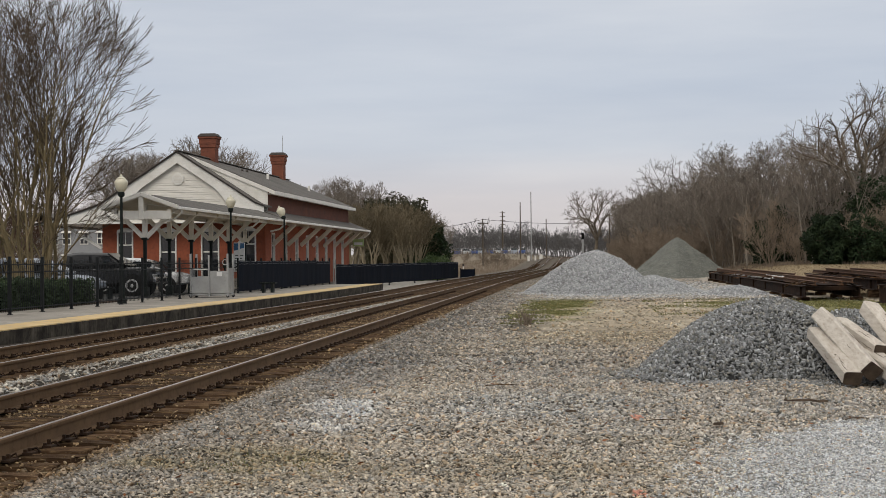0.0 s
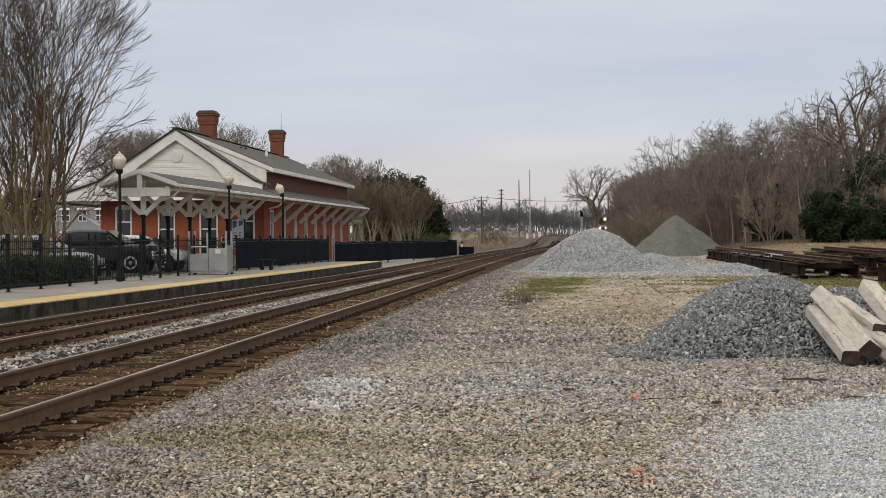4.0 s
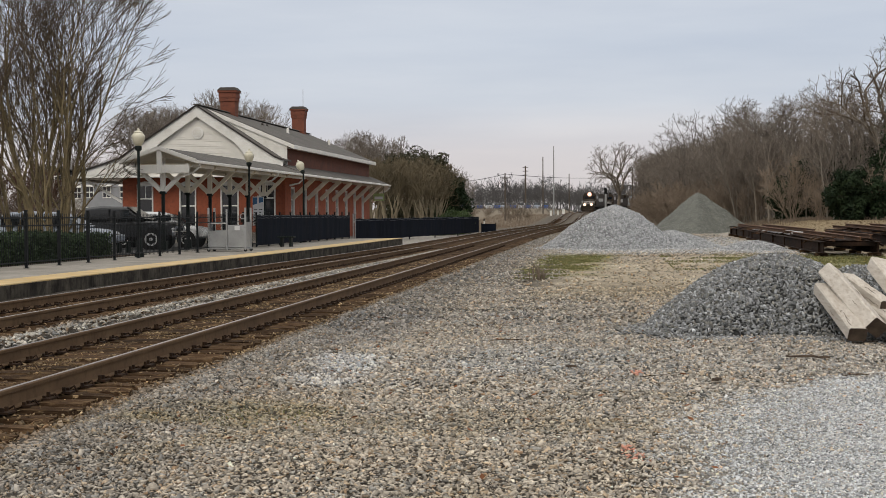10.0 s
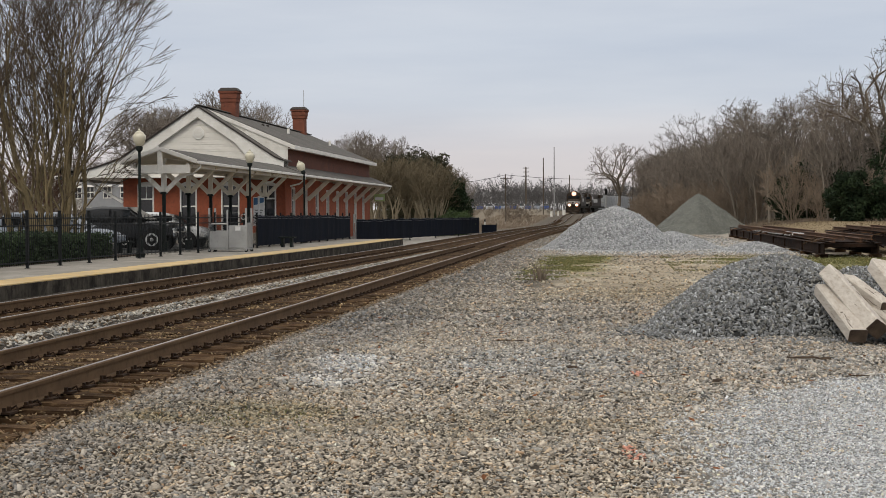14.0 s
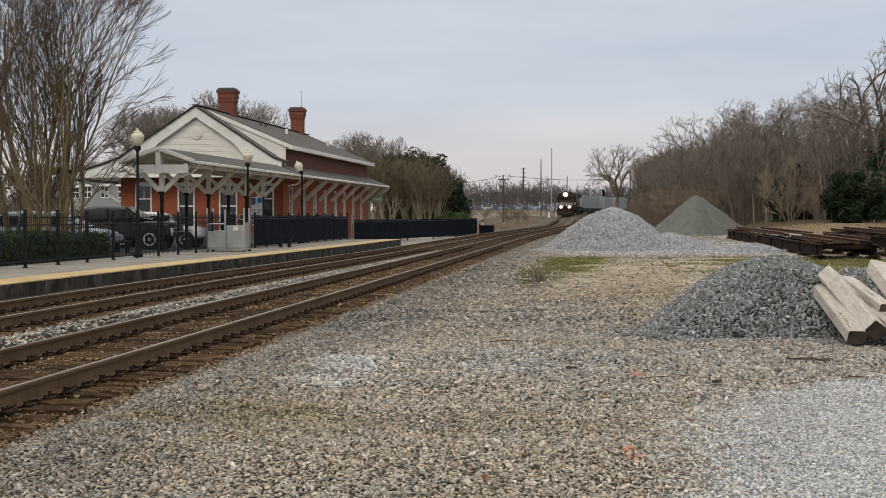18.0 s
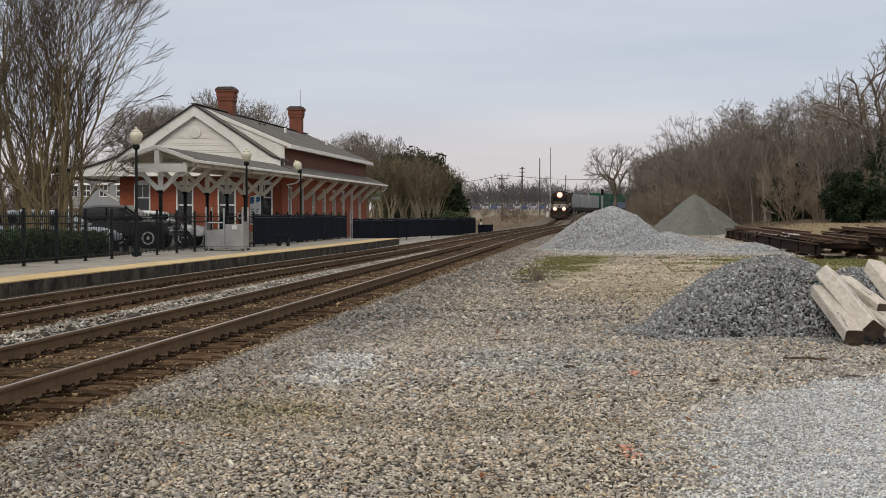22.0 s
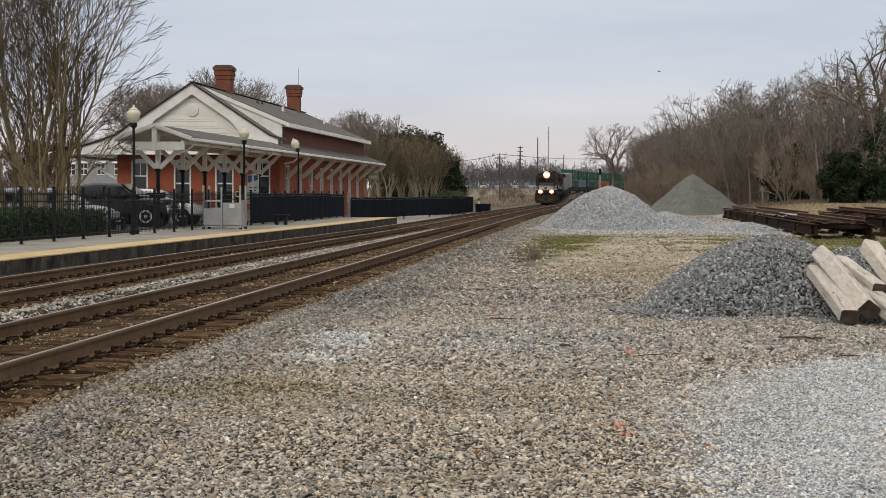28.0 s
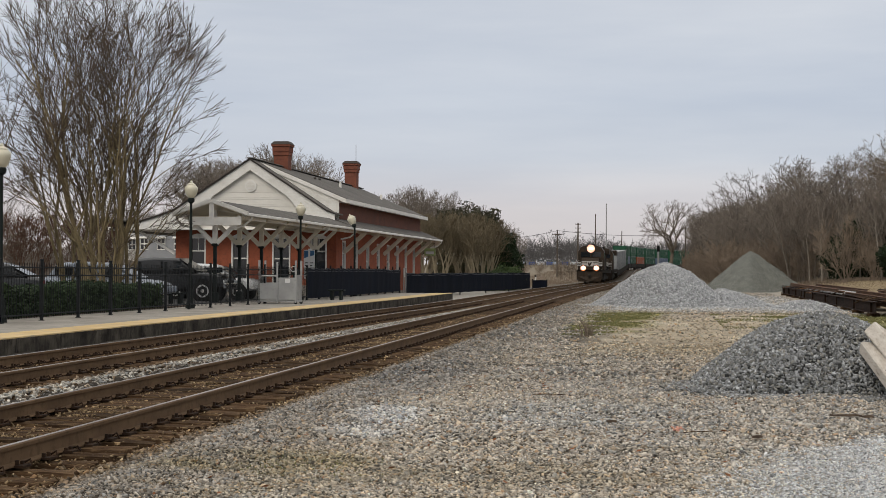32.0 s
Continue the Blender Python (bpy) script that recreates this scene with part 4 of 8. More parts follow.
    for k in range(22):
        z = 3.75 + 0.125 * k
        w = 2.95 if z < 4.7 else max(0.05, (6.7 - z) / 0.68)
        part("siding_board", Geo().add([(-w, -0.985, z), (w, -0.985, z), (w, -1.015, z), (-w, -1.015, z), (-w, -0.985, z + 0.125), (w, -0.985, z + 0.125)], [(0, 1, 2, 3), (3, 2, 5, 4), (0, 3, 4), (1, 5, 2)]), M_CREAM, sid)
    n = 8
    oct_ = lambda r: [(r * math.cos(math.pi / 8 + math.pi / 4 * i), 5.84 + r * math.sin(math.pi / 8 + math.pi / 4 * i)) for i in range(n)]
    v = part("gable_vent", Geo().slab(oct_(0.33), -1.07, -0.99), M_WHITE, t, "white octagonal louvred vent")
    part("louvre", Geo().slab(oct_(0.23), -1.09, -1.06), M_CREAM, v)
    for k in range(5):
        part("louvre", Geo().box(-0.18, 0.18, -1.105, -1.085, 5.68 + 0.075 * k, 5.71 + 0.075 * k), M_WHITE, v)
    # soffits
    part("front_soffit", Geo().box(-7.7, 4.5, -1.12, 0.0, 3.50, 3.55), M_WHITE, t)
    part("back_soffit", Geo().box(-7.7, -HALF, 0.0, LEN + 0.6, 3.50, 3.55), M_WHITE, t)
    part("back_fascia", Geo().box(-7.82, -7.74, -1.25, LEN + 0.6, 3.45, 3.62, 0.01), M_WHITE, t)
    for y in (-0.05, 6, 12, 18, 24):
        part("knee_brace", Geo().beam((-HALF - 0.02, y + 0.05, 2.2), (-6.6, y + 0.05, 3.48), 0.14, 0.14, 0.01), M_WHITE, t)
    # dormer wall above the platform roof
    part("dormer_wall", Geo().box(HALF - 0.3, HALF + 0.02, 0.62, LEN, 4.0, 5.2), M_BRICKDARK, t, "dark brick upper wall under the eave")
    part("dormer_cheek", Geo().slab([(0.2, 7.1), (4.48, 5.22), (4.48, 4.1), (3.6, 4.6)], 0.5, 0.60), M_WHITE, t, "white boarded cheek of the dormer")
    g = Geo()
    for k in range(20):
        z = 4.35 + 0.13 * k
        lo, hi = (7.32 - z) / 0.655, min(4.48, (7.14 - z) / 0.43)
        if hi > lo + 0.05:
            g.box(lo - 0.1, hi, 0.492, 0.50, z, z + 0.012)
    tagged(part("cheek_boarding", g, M_CREAM, t, fix=False), kind="stuff")
    part("dormer_fascia", Geo().box(4.84, 4.90, 0.45, LEN + 0.75, 5.0, 5.22, 0.01), M_WHITE, t, "white eave board")
    part("dormer_soffit", Geo().box(HALF, 4.84, 0.6, LEN + 0.7, 5.04, 5.08), M_WHITE, t)
    part("eave_end", Geo().slab([(0.0, 7.28), (4.88, 5.22), (4.88, 5.0), (0, 7.05)], 0.42, 0.46), M_WHITE, t)

    # platform canopy: a free gable before the building, a lean-to along it
    AP, ER, EL = 4.35, 5.78, 2.85
    Y0, Y1 = -22.7, LEN + 1.6
    zr, za = 3.62, 4.12
    ring = [(EL, zr), (AP, za), (ER, zr), (ER, zr - 0.09), (AP, za - 0.09), (EL, zr - 0.09)]
    can = part("canopy_roof", Geo().slab(ring, Y0, -1.0), M_SHINGLE, t, "grey shingle canopy roof over the platform")
    part("leanto_roof", Geo().slab([(HALF - 0.2, za + 0.12), (ER, zr), (ER, zr - 0.09), (HALF - 0.2, za)], -1.0, Y1), M_SHINGLE, t, "grey shingle lean-to canopy roof")
    part("canopy_soffit", Geo().slab([(EL + 0.04, zr - 0.10), (AP, za - 0.10), (ER - 0.04, zr - 0.10), (ER - 0.04, zr - 0.14), (AP, za - 0.14), (EL + 0.04, zr - 0.14)], Y0 + 0.05, -1.0), M_SOFFIT, t)
    part("leanto_soffit", Geo().slab([(HALF, za - 0.02), (ER - 0.04, zr - 0.10), (ER - 0.04, zr - 0.14), (HALF, za - 0.06)], -1.0, Y1 - 0.05), M_SOFFIT, t)
    part("gutter", Geo().box(ER - 0.01, ER + 0.09, Y0, Y1, zr - 0.14, zr - 0.02, 0.02), M_WHITE, t, "white eave gutter")
    part("gutter", Geo().box(EL - 0.09, EL + 0.01, Y0, -1.3, zr - 0.14, zr - 0.02, 0.02), M_WHITE, t, "white eave gutter")
    for s, e in ((-1, EL), (1, ER)):
        part("rake_board", Geo().beam((AP, Y0 - 0.02, za - 0.03), (e + s * 0.04, Y0 - 0.02, zr - 0.05), 0.05, 0.16, 0.01), M_WHITE, t)
    # posts with their brackets
    posts = [Y0 + 0.55 + 3.53 * k for k in range(6)]
    for k, y in enumerate(posts):
        p = part("canopy_post", Geo().box(AP - 0.065, AP + 0.065, y - 0.065, y + 0.065, 0.5, 2.35, 0.02).box(AP - 0.14, AP + 0.14, y - 0.14, y + 0.14, 0, 0.5, 0.025).box(AP - 0.12, AP + 0.12, y - 0.12, y + 0.12, 2.32, 2.42, 0.02), M_POST, t, "dark green iron canopy post")
        part("post_head", Geo().box(AP - 0.09, AP + 0.09, y - 0.09, y + 0.09, 2.42, 3.72, 0.01), M_SOFFIT if k else M_WHITE, p)
        part("cross_beam", Geo().box(EL + 0.3, ER - 0.3, y - 0.06, y + 0.06, 3.38, 3.50, 0.01), M_SOFFIT, p)
        for s, e in ((-1, EL + 0.3), (1, ER - 0.25)):
            part("bracket", Geo().beam((AP + s * 0.05, y, 2.42), (e, y, 3.52), 0.12, 0.17, 0.012), M_SOFFIT if k else M_WHITE, p)
    part("ridge_beam", Geo().box(AP - 0.08, AP + 0.08, Y0 + 0.1, -0.1, 3.72, 3.94, 0.01), M_WHITE, t)
    for e in (EL + 0.35, ER - 0.35):
        part("eave_beam", Geo().box(e - 0.06, e + 0.06, Y0 + 0.1, -0.1, 3.36, 3.50, 0.01), M_WHITE, t)
    part("king_post", Geo().box(AP - 0.1, AP + 0.1, Y0 + 0.02, Y0 + 0.14, 3.1, 4.0, 0.01), M_WHITE, t)
    part("tie_beam", Geo().box(EL + 0.6, ER - 0.25, Y0 + 0.03, Y0 + 0.13, 3.12, 3.44, 0.01), M_WHITE, t)
    # wall brackets under the lean-to
    y = 2.0
    while y < LEN + 1.4:
        b = part("wall_bracket", Geo().beam((HALF + 0.02, y, 2.35), (ER - 0.12, y, 3.45), 0.20, 0.22, 0.015), M_SOFFIT, t)
        part("bracket_arm", Geo().beam((HALF + 0.02, y, 3.5), (ER - 0.08, y, 3.46), 0.16, 0.12, 0.012), M_SOFFIT, b)
        y += 4.05
    for y in (-22.2, -8.0, -1.5, LEN + 1.2):
        part("downpipe", Geo().tube([(ER + 0.04, y, zr - 0.1), (ER + 0.04, y, zr - 0.25), (ER - 0.25, y, zr - 0.5), (ER - 0.75, y, zr - 0.62)], 0.045, 8), M_WHITE, t, round_=True)
    part("downpipe", Geo().tube([(EL - 0.04, -22.2, zr - 0.1), (EL - 0.04, -22.2, zr - 0.3), (EL + 0.2, -22.2, zr - 0.5), (EL + 0.7, -22.2, zr - 0.6)], 0.045, 8), M_WHITE, t, round_=True)
    # small vents on the roof
    for u, y, h, mt in ((1.1, 9.5, 0.10, M_BROWN), (1.0, 11.2, 0.10, M_BROWN), (1.7, 14.0, 0.30, M_WHITE), (2.4, 24.5, 0.35, M_WHITE)):
        z = 7.30 - 0.425 * u
        part("roof_vent", Geo().box(u - 0.07, u + 0.07, y - 0.09, y + 0.09, z - 0.08, z + h, 0.02), mt, t, "small roof vent")
    # chimneys
    for y, h in ((5.9, 8.72), (25.9, 9.0)):
        c = part("chimney", Geo().box(-0.42, 0.42, y - 0.42, y + 0.42, 6.6, h - 0.75, 0.01), M_BRICKCHIM, t, "red brick chimney with a corbelled top")
        part("corbel", Geo().box(-0.47, 0.47, y - 0.47, y + 0.47, h - 0.75, h - 0.55, 0.01).box(-0.50, 0.50, y - 0.5, y + 0.5, h - 0.55, h - 0.25, 0.01).box(-0.56, 0.56, y - 0.56, y + 0.56, h - 0.25, h - 0.12, 0.02), M_BRICKCHIM, c)
        part("chimney_cap", Geo().add([(-0.58, y - 0.58, h - 0.12), (0.58, y - 0.58, h - 0.12), (0.58, y + 0.58, h - 0.12), (-0.58, y + 0.58, h - 0.12), (-0.42, y - 0.42, h + 0.06), (0.42, y - 0.42, h + 0.06), (0.42, y + 0.42, h + 0.06), (-0.42, y + 0.42, h + 0.06)], [(0, 3, 2, 1), (4, 5, 6, 7), (0, 1, 5, 4), (1, 2, 6, 5), (2, 3, 7, 6), (3, 0, 4, 7)]), M_BROWN, c)
        part("flashing", Geo().box(-0.46, 0.46, y - 0.46, y + 0.46, 6.7, 7.05), M_GALV, c)
    return t


station()


# ---- heaps of stone ----
def heap(name, cx, cy, rx, ry, h, label, tones, stone, count, seed, peak=0.0, skew=0.0, power=1.25, z0=None, detail=70, shapes=CHUNKY_SHAPES, tilt=0.5, spread=0.2, under=0.6):
    """A rounded or pointed heap on the ground with real stones on its face."""
    base = float(land(cx, cy)) - 0.02 if z0 is None else z0

    def height(u, v):
        a = np.arctan2(v, u)
        r = np.hypot(u, v)
        edge = 1 + 0.10 * np.sin(3 * a + seed) + 0.06 * np.sin(5 * a + 2 * seed)
        k = np.clip(1 - r / edge, 0, None)
        cone = k
        dome = np.clip(1 - (r / edge) ** 2, 0, None) ** power
        return peak * cone + (1 - peak) * dome

    n = detail
    g = np.linspace(-1.2, 1.2, n)
    U, V = np.meshgrid(g, g)
    H = height(U, V)
    X, Y = cx + (U + skew * H) * rx, cy + V * ry
    Z = base + H * h + np.where(H > 0, 0.035 * h * lump(X * 2, Y * 2, 0.8, seed), 0) - 0.03
    i = np.arange(n * n).reshape(n, n)
    F = np.c_[i[:-1, :-1].ravel(), i[:-1, 1:].ravel(), i[1:, 1:].ravel(), i[1:, :-1].ravel()]
    keep = (H.ravel()[F] > 0).any(1)
    t = thing(name, label, "stone heap", (cx, cy, base))
    pts = np.c_[X.ravel() - cx, Y.ravel() - cy, Z.ravel() - base]
    # body colour is darkened to imitate shade in the gaps between its stones
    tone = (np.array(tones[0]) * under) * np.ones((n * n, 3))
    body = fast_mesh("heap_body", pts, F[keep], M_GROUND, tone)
    body.parent = t
    body.data.polygons.foreach_set("use_smooth", [True] * len(body.data.polygons))
    rng = np.random.default_rng(seed)
    u, v = rng.uniform(-1.15, 1.15, count), rng.uniform(-1.15, 0.5, count)
    hh = height(u, v)
    ok = hh > 0.002
    u, v, hh = u[ok], v[ok], hh[ok]
    sx, sy = (u + skew * hh) * rx, v * ry
    sz = hh * h + 0.035 * h * lump((sx + cx) * 2, (sy + cy) * 2, 0.8, seed) - 0.03
    r = rng.uniform(stone * 0.6, stone * 1.25, len(u))
    pick = rng.integers(0, len(tones), len(u))
    c = np.array(tones)[pick] * np.exp(rng.normal(0, spread, (len(u), 1)))
    s = scatter("loose_stone", np.c_[sx, sy, sz], r, np.clip(c, 0.02, 0.7), seed, shapes, tilt=tilt, sink=0.3)
    s.parent = t
    tagged(s, kind="stuff")
    # stones that rolled off the foot of the heap
    m = count // 9
    a, q = rng.uniform(-3.3, 0.2, m), 0.92 + np.abs(rng.normal(0, 0.16, m))
    ax, ay = q * np.cos(a) * rx, q * np.sin(a) * ry
    az = land(cx + ax, cy + ay) - base
    c = np.array(tones)[rng.integers(0, len(tones), m)] * np.exp(rng.normal(0, 0.25, (m, 1)))
    s = scatter("strewn_stone", np.c_[ax, ay, az], rng.uniform(stone * 0.6, stone * 1.2, m), np.clip(c, 0.02, 0.7), seed + 40, shapes)
    s.parent = t
    tagged(s, kind="stuff")
    return t


BLUE = [(0.19, 0.194, 0.195), (0.235, 0.24, 0.244), (0.145, 0.148, 0.147), (0.31, 0.318, 0.326), (0.205, 0.199, 0.18)]
PALE = [(0.34, 0.345, 0.352), (0.39, 0.396, 0.40), (0.29, 0.295, 0.303), (0.44, 0.446, 0.45)]
FINE = [(0.245, 0.253, 0.23), (0.27, 0.278, 0.253), (0.225, 0.23, 0.21)]
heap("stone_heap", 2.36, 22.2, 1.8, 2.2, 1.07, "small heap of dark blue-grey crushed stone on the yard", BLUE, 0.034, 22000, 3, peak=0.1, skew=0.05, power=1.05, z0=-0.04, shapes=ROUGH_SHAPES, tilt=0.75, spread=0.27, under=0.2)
heap("stone_heap", 0.5, 70.5, 3.1, 4.2, 2.0, "large heap of pale grey crushed stone", PALE, 0.058, 17000, 5, peak=0.35, tilt=0.7, spread=0.11)
heap("stone_heap", 7.2, 121, 4.0, 4.5, 3.3, "tall pointed heap of fine grey stone", FINE, 0.035, 9000, 8, peak=0.92, spread=0.08)
heap("stone_heap", 3.0, 70.6, 2.2, 3.3, 0.85, "low shoulder of pale crushed stone beside the large heap", PALE, 0.058, 6000, 14, peak=0.6, tilt=0.7, spread=0.11)
heap("stone_heap", 6.3, 66.5, 1.6, 2.5, 0.42, "low spread of pale crushed stone", PALE, 0.055, 2500, 9, peak=0.2, spread=0.16)
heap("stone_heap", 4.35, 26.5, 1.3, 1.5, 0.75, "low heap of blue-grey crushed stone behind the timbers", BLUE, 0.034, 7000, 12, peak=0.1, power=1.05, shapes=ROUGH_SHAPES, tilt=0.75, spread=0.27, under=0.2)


# ---- squared timbers ----
def timber(a, b, w, h, roll, label):
    """A rough-sawn beam from a (its near lower end, in the middle) to b: worn edges, splits and knots."""
    a, b = Vector(a), Vector(b)
    d = b - a
    t = thing("timber", label, "timber", tuple(a), group="squared timbers")
    m = d.to_track_quat("Y", "Z").to_matrix().to_4x4() @ pose(0, 0, 0, 0, roll, 0)
    seed = int(abs(a.x) * 100)
    rng = random.Random(seed)
    ring, g = [], Geo()
    c = 0.02
    prof = [(-w / 2 + c, -h / 2), (0, -h / 2), (w / 2 - c, -h / 2), (w / 2, -h / 2 + c), (w / 2, 0), (w / 2, h / 2 - c), (w / 2 - c, h / 2), (w / 6, h / 2), (-w / 6, h / 2), (-w / 2 + c, h / 2), (-w / 2, h / 2 - c), (-w / 2, 0), (-w / 2, -h / 2 + c)]
    n, k = 22, len(prof)
    skew = rng.uniform(-0.05, 0.05)
    for i in range(n + 1):
        y = d.length * i / n
        for j, (u, v) in enumerate(prof):
            wob = noise.noise(Vector((u * 6 + seed, y * 3, v * 6)))
            chip_ = max(0, noise.noise(Vector((u * 9, y * 5 + seed, v * 9))) - 0.25) * 0.06 if abs(u) > w / 2 - c * 1.5 else 0
            s_ = 1 + 0.02 * wob - chip_
            end = skew * (v / h) if i in (0, n) else 0
            g.v.append(tuple(m @ Vector((u * s_, y + end, v * s_ + 0.006 * math.sin(y * 1.7 + seed)))))
    for i in range(n):
        for j in range(k):
            g.f.append((i * k + j, i * k + (j + 1) % k, (i + 1) * k + (j + 1) % k, (i + 1) * k + j))
    g.f.append(tuple(range(n * k, (n + 1) * k)))
    part("beam", g, M_TIMBER, t)
    e = Geo()
    rim = [m @ Vector((u * 0.99, -0.004 + skew * (v / h), v * 0.99)) for u, v in prof]
    back = [m @ Vector((u * 0.99, 0.012 + skew * (v / h), v * 0.99)) for u, v in prof]
    e.add(rim + back, [tuple(range(k - 1, -1, -1)), tuple(range(k, 2 * k))] + [(j, (j + 1) % k, k + (j + 1) % k, k + j) for j in range(k)])
    part("end_grain", e, M_TIMBEREND, t, "dark weathered end of the beam")
    for q in range(3):
        x, y0 = rng.uniform(-0.4, 0.4) * w, rng.uniform(0.0, 0.6) * d.length
        ln = rng.uniform(0.15, 0.5)
        top = q % 3 < 2
        cut = Geo()
        pts = []
        for i in range(6):
            y = y0 + ln * i / 5
            o = x + 0.006 * math.sin(i * 1.9 + seed)
            pts.append((o, y, h / 2 + 0.004 + 0.006 * math.sin(y * 1.7 + seed)) if top else (-w / 2 - 0.003, y, o * h / w))
        cut.tube([m @ Vector(p) for p in pts], [0.001, 0.002, 0.004, 0.003, 0.002, 0.001], 4)
        part("crack", cut, M_TIMBEREND, t)
    for q in range(2):
        kn = m @ Matrix.Translation((rng.uniform(-0.3, 0.3) * w, rng.uniform(0.2, 0.8) * d.length, h / 2 + 0.004))
        part("knot", Geo().lathe([(0.014, -0.01), (0.012, 0.004)], 7, kn), M_TIMBEREND, t)
    return t


timber((3.14, 19.3, 0.09), (2.94, 20.95, 0.58), 0.233, 0.177, 3, "pale squared timber leaning on the stone heap")
timber((3.39, 19.4, 0.17), (3.04, 21.05, 0.8), 0.233, 0.214, 36, "pale squared timber turned on its edge, leaning on the heap")
timber((3.65, 20.15, 0.36), (3.32, 21.3, 0.68), 0.205, 0.186, 8, "pale short timber on the pile of beams")
timber((3.71, 19.1, 0.11), (3.47, 20.9, 0.36), 0.251, 0.205, 3, "pale squared timber with a dark end on the ground")
timber((4.00, 19.7, 0.22), (3.73, 21.4, 0.89), 0.233, 0.205, 12, "pale knotted timber leaning on the other beams")


# ---- rusty steel frames along the yard ----
def i_beam(g, a, b, w, h, f=0.03):
    a, b = Vector(a), Vector(b)
    d = b - a
    m = Matrix.Translation(a) @ d.to_track_quat("Y", "Z").to_matrix().to_4x4()
    n = d.length
    g.box(-w / 2, w / 2, 0, n, h / 2 - f, h / 2, 0.004, m)
    g.box(-w / 2, w / 2, 0, n, -h / 2, -h / 2 + f, 0.004, m)
    g.box(-0.015, 0.015, 0, n, -h / 2 + f, h / 2 - f, 0, m)


def girder_frame(at, length, width, turn, label, depth=0.42, lift=0.16):
    t = thing("girder_frame", label, "steel frame", at, turn, group="rusty steel frames")
    rng = random.Random(int(at[1] * 10))
    top = lift + depth
    for s in (-1, 1):
        g = Geo()
        i_beam(g, (s * width / 2, 0, lift + depth / 2), (s * width / 2 + rng.uniform(-0.06, 0.06), length, lift + depth / 2), 0.24, depth)
        gi = part("girder", g, M_RUST, t)
        k = rng.uniform(0.8, 2)
        while k < length:
            part("stiffener", Geo().box(s * width / 2 - 0.09, s * width / 2 + 0.09, k - 0.012, k + 0.012, lift + 0.03, top - 0.03), M_RUST, gi)
            k += rng.uniform(3.5, 7)
        # old rails thrown on the frame, none quite straight
        for j in range(2):
            x0 = s * width * rng.uniform(0.14, 0.48)
            x1 = x0 + rng.uniform(-0.14, 0.14)
            y0, y1 = rng.uniform(-0.5, 0.25) * length * 0.3 + 0.2, length * rng.uniform(0.6, 1.0)
            r = Geo()
            i_beam(r, (x0, max(y0, -0.6), top + 0.085 + 0.1 * j), (x1, y1, top + 0.09 + 0.1 * j + rng.uniform(0, 0.06)), 0.13, 0.16, 0.03)
            part("rail", r, M_RUSTRAIL, t, "old rusty rail laid on the frame")
    k = 0.4
    while k < length:
        part("cross_member", Geo().box(-width / 2 + 0.02, width / 2 - 0.02, k - 0.08, k + 0.08, top - 0.16, top - 0.02, 0.01), M_RUST, t)
        k += rng.uniform(1.5, 2.6)
    for q in range(3):
        y0 = rng.uniform(0, 0.7) * length
        y1 = min(length - 0.2, y0 + rng.uniform(1.5, 4))
        part("deck_plate", Geo().beam((rng.uniform(-0.2, 0.2), y0, top + 0.01), (rng.uniform(-0.2, 0.2), y1, top + rng.uniform(0.02, 0.12)), width * rng.uniform(0.5, 0.8), 0.02), M_RUST, t)
    # bent scraps hanging over the edges
    for q in range(int(length * 0.9)):
        y0, s = rng.uniform(0, length), rng.choice((-1, 1))
        x0 = s * (width / 2 + 0.02)
        part("scrap", Geo().beam((x0 - s * 0.35, y0, top + rng.uniform(0.02, 0.12)), (x0 + s * rng.uniform(0.05, 0.2), y0 + rng.uniform(-0.5, 0.5), top + rng.uniform(-0.16, 0.08)), rng.uniform(0.05, 0.16), rng.uniform(0.02, 0.06)), rng.choice((M_RUST, M_RUSTRAIL, M_TIE)), t)
    k = 0.8
    while k < length:
        for s in (-1, 1):
            part("support_block", Geo().box(s * width / 2 - 0.22, s * width / 2 + 0.22, k - 0.14, k + 0.14, 0.0, lift - 0.005, 0.015), M_TIE, t)
        k += rng.uniform(4, 6)
    return t


M_RUSTRAIL = surf("light_rust_rail", (0.085, 0.043, 0.024), (0.155, 0.082, 0.045), 1.5, (0.05, 0.03, 0.02), 7, 0.8, rough=0.85, bump=0.4, bscale=40)
girder_frame((8.72, 55.5, float(land(8.8, 56)) - 0.02), 17, 1.9, -0.8, "rusty steel girder frame on wooden blocks")
girder_frame((9.0, 73, float(land(9.2, 80)) - 0.02), 16, 1.9, -0.8, "rusty steel girder frame with loose stone on it")
girder_frame((9.3, 89.5, float(land(9.3, 95)) - 0.02), 17, 1.8, -0.4, "far rusty steel girder frame in the row")
girder_frame((11.6, 58, float(land(11.6, 60)) + 0.05), 22, 1.7, -1.5, "rusty track panel frame lying beside the girders", depth=0.4, lift=0.3)
girder_frame((10.9, 47.2, float(land(10.2, 48)) - 0.02), 4.4, 1.5, 8, "short rusty steel box frame at the end of the row", depth=0.6, lift=0.1)


def loose_on_frames():
    rng = np.random.default_rng(31)
    n = 1600
    y = rng.normal(78, 4.5, n)
    x = 9.2 + rng.uniform(-0.75, 0.75, n)
    c = np.array((0.46, 0.46, 0.455)) * np.exp(rng.normal(0, 0.2, (n, 1)))
    z = land(9.2, 80) + 0.57 + 0.07 * np.exp(-((x - 9.2) / 0.5) ** 2)
    tagged(scatter("loose_gravel", np.c_[x, y, z], rng.uniform(0.03, 0.05, n), c, 32, ROUGH_SHAPES), "pale stone spilled on the steel frames", "gravel", kind="stuff")


loose_on_frames()


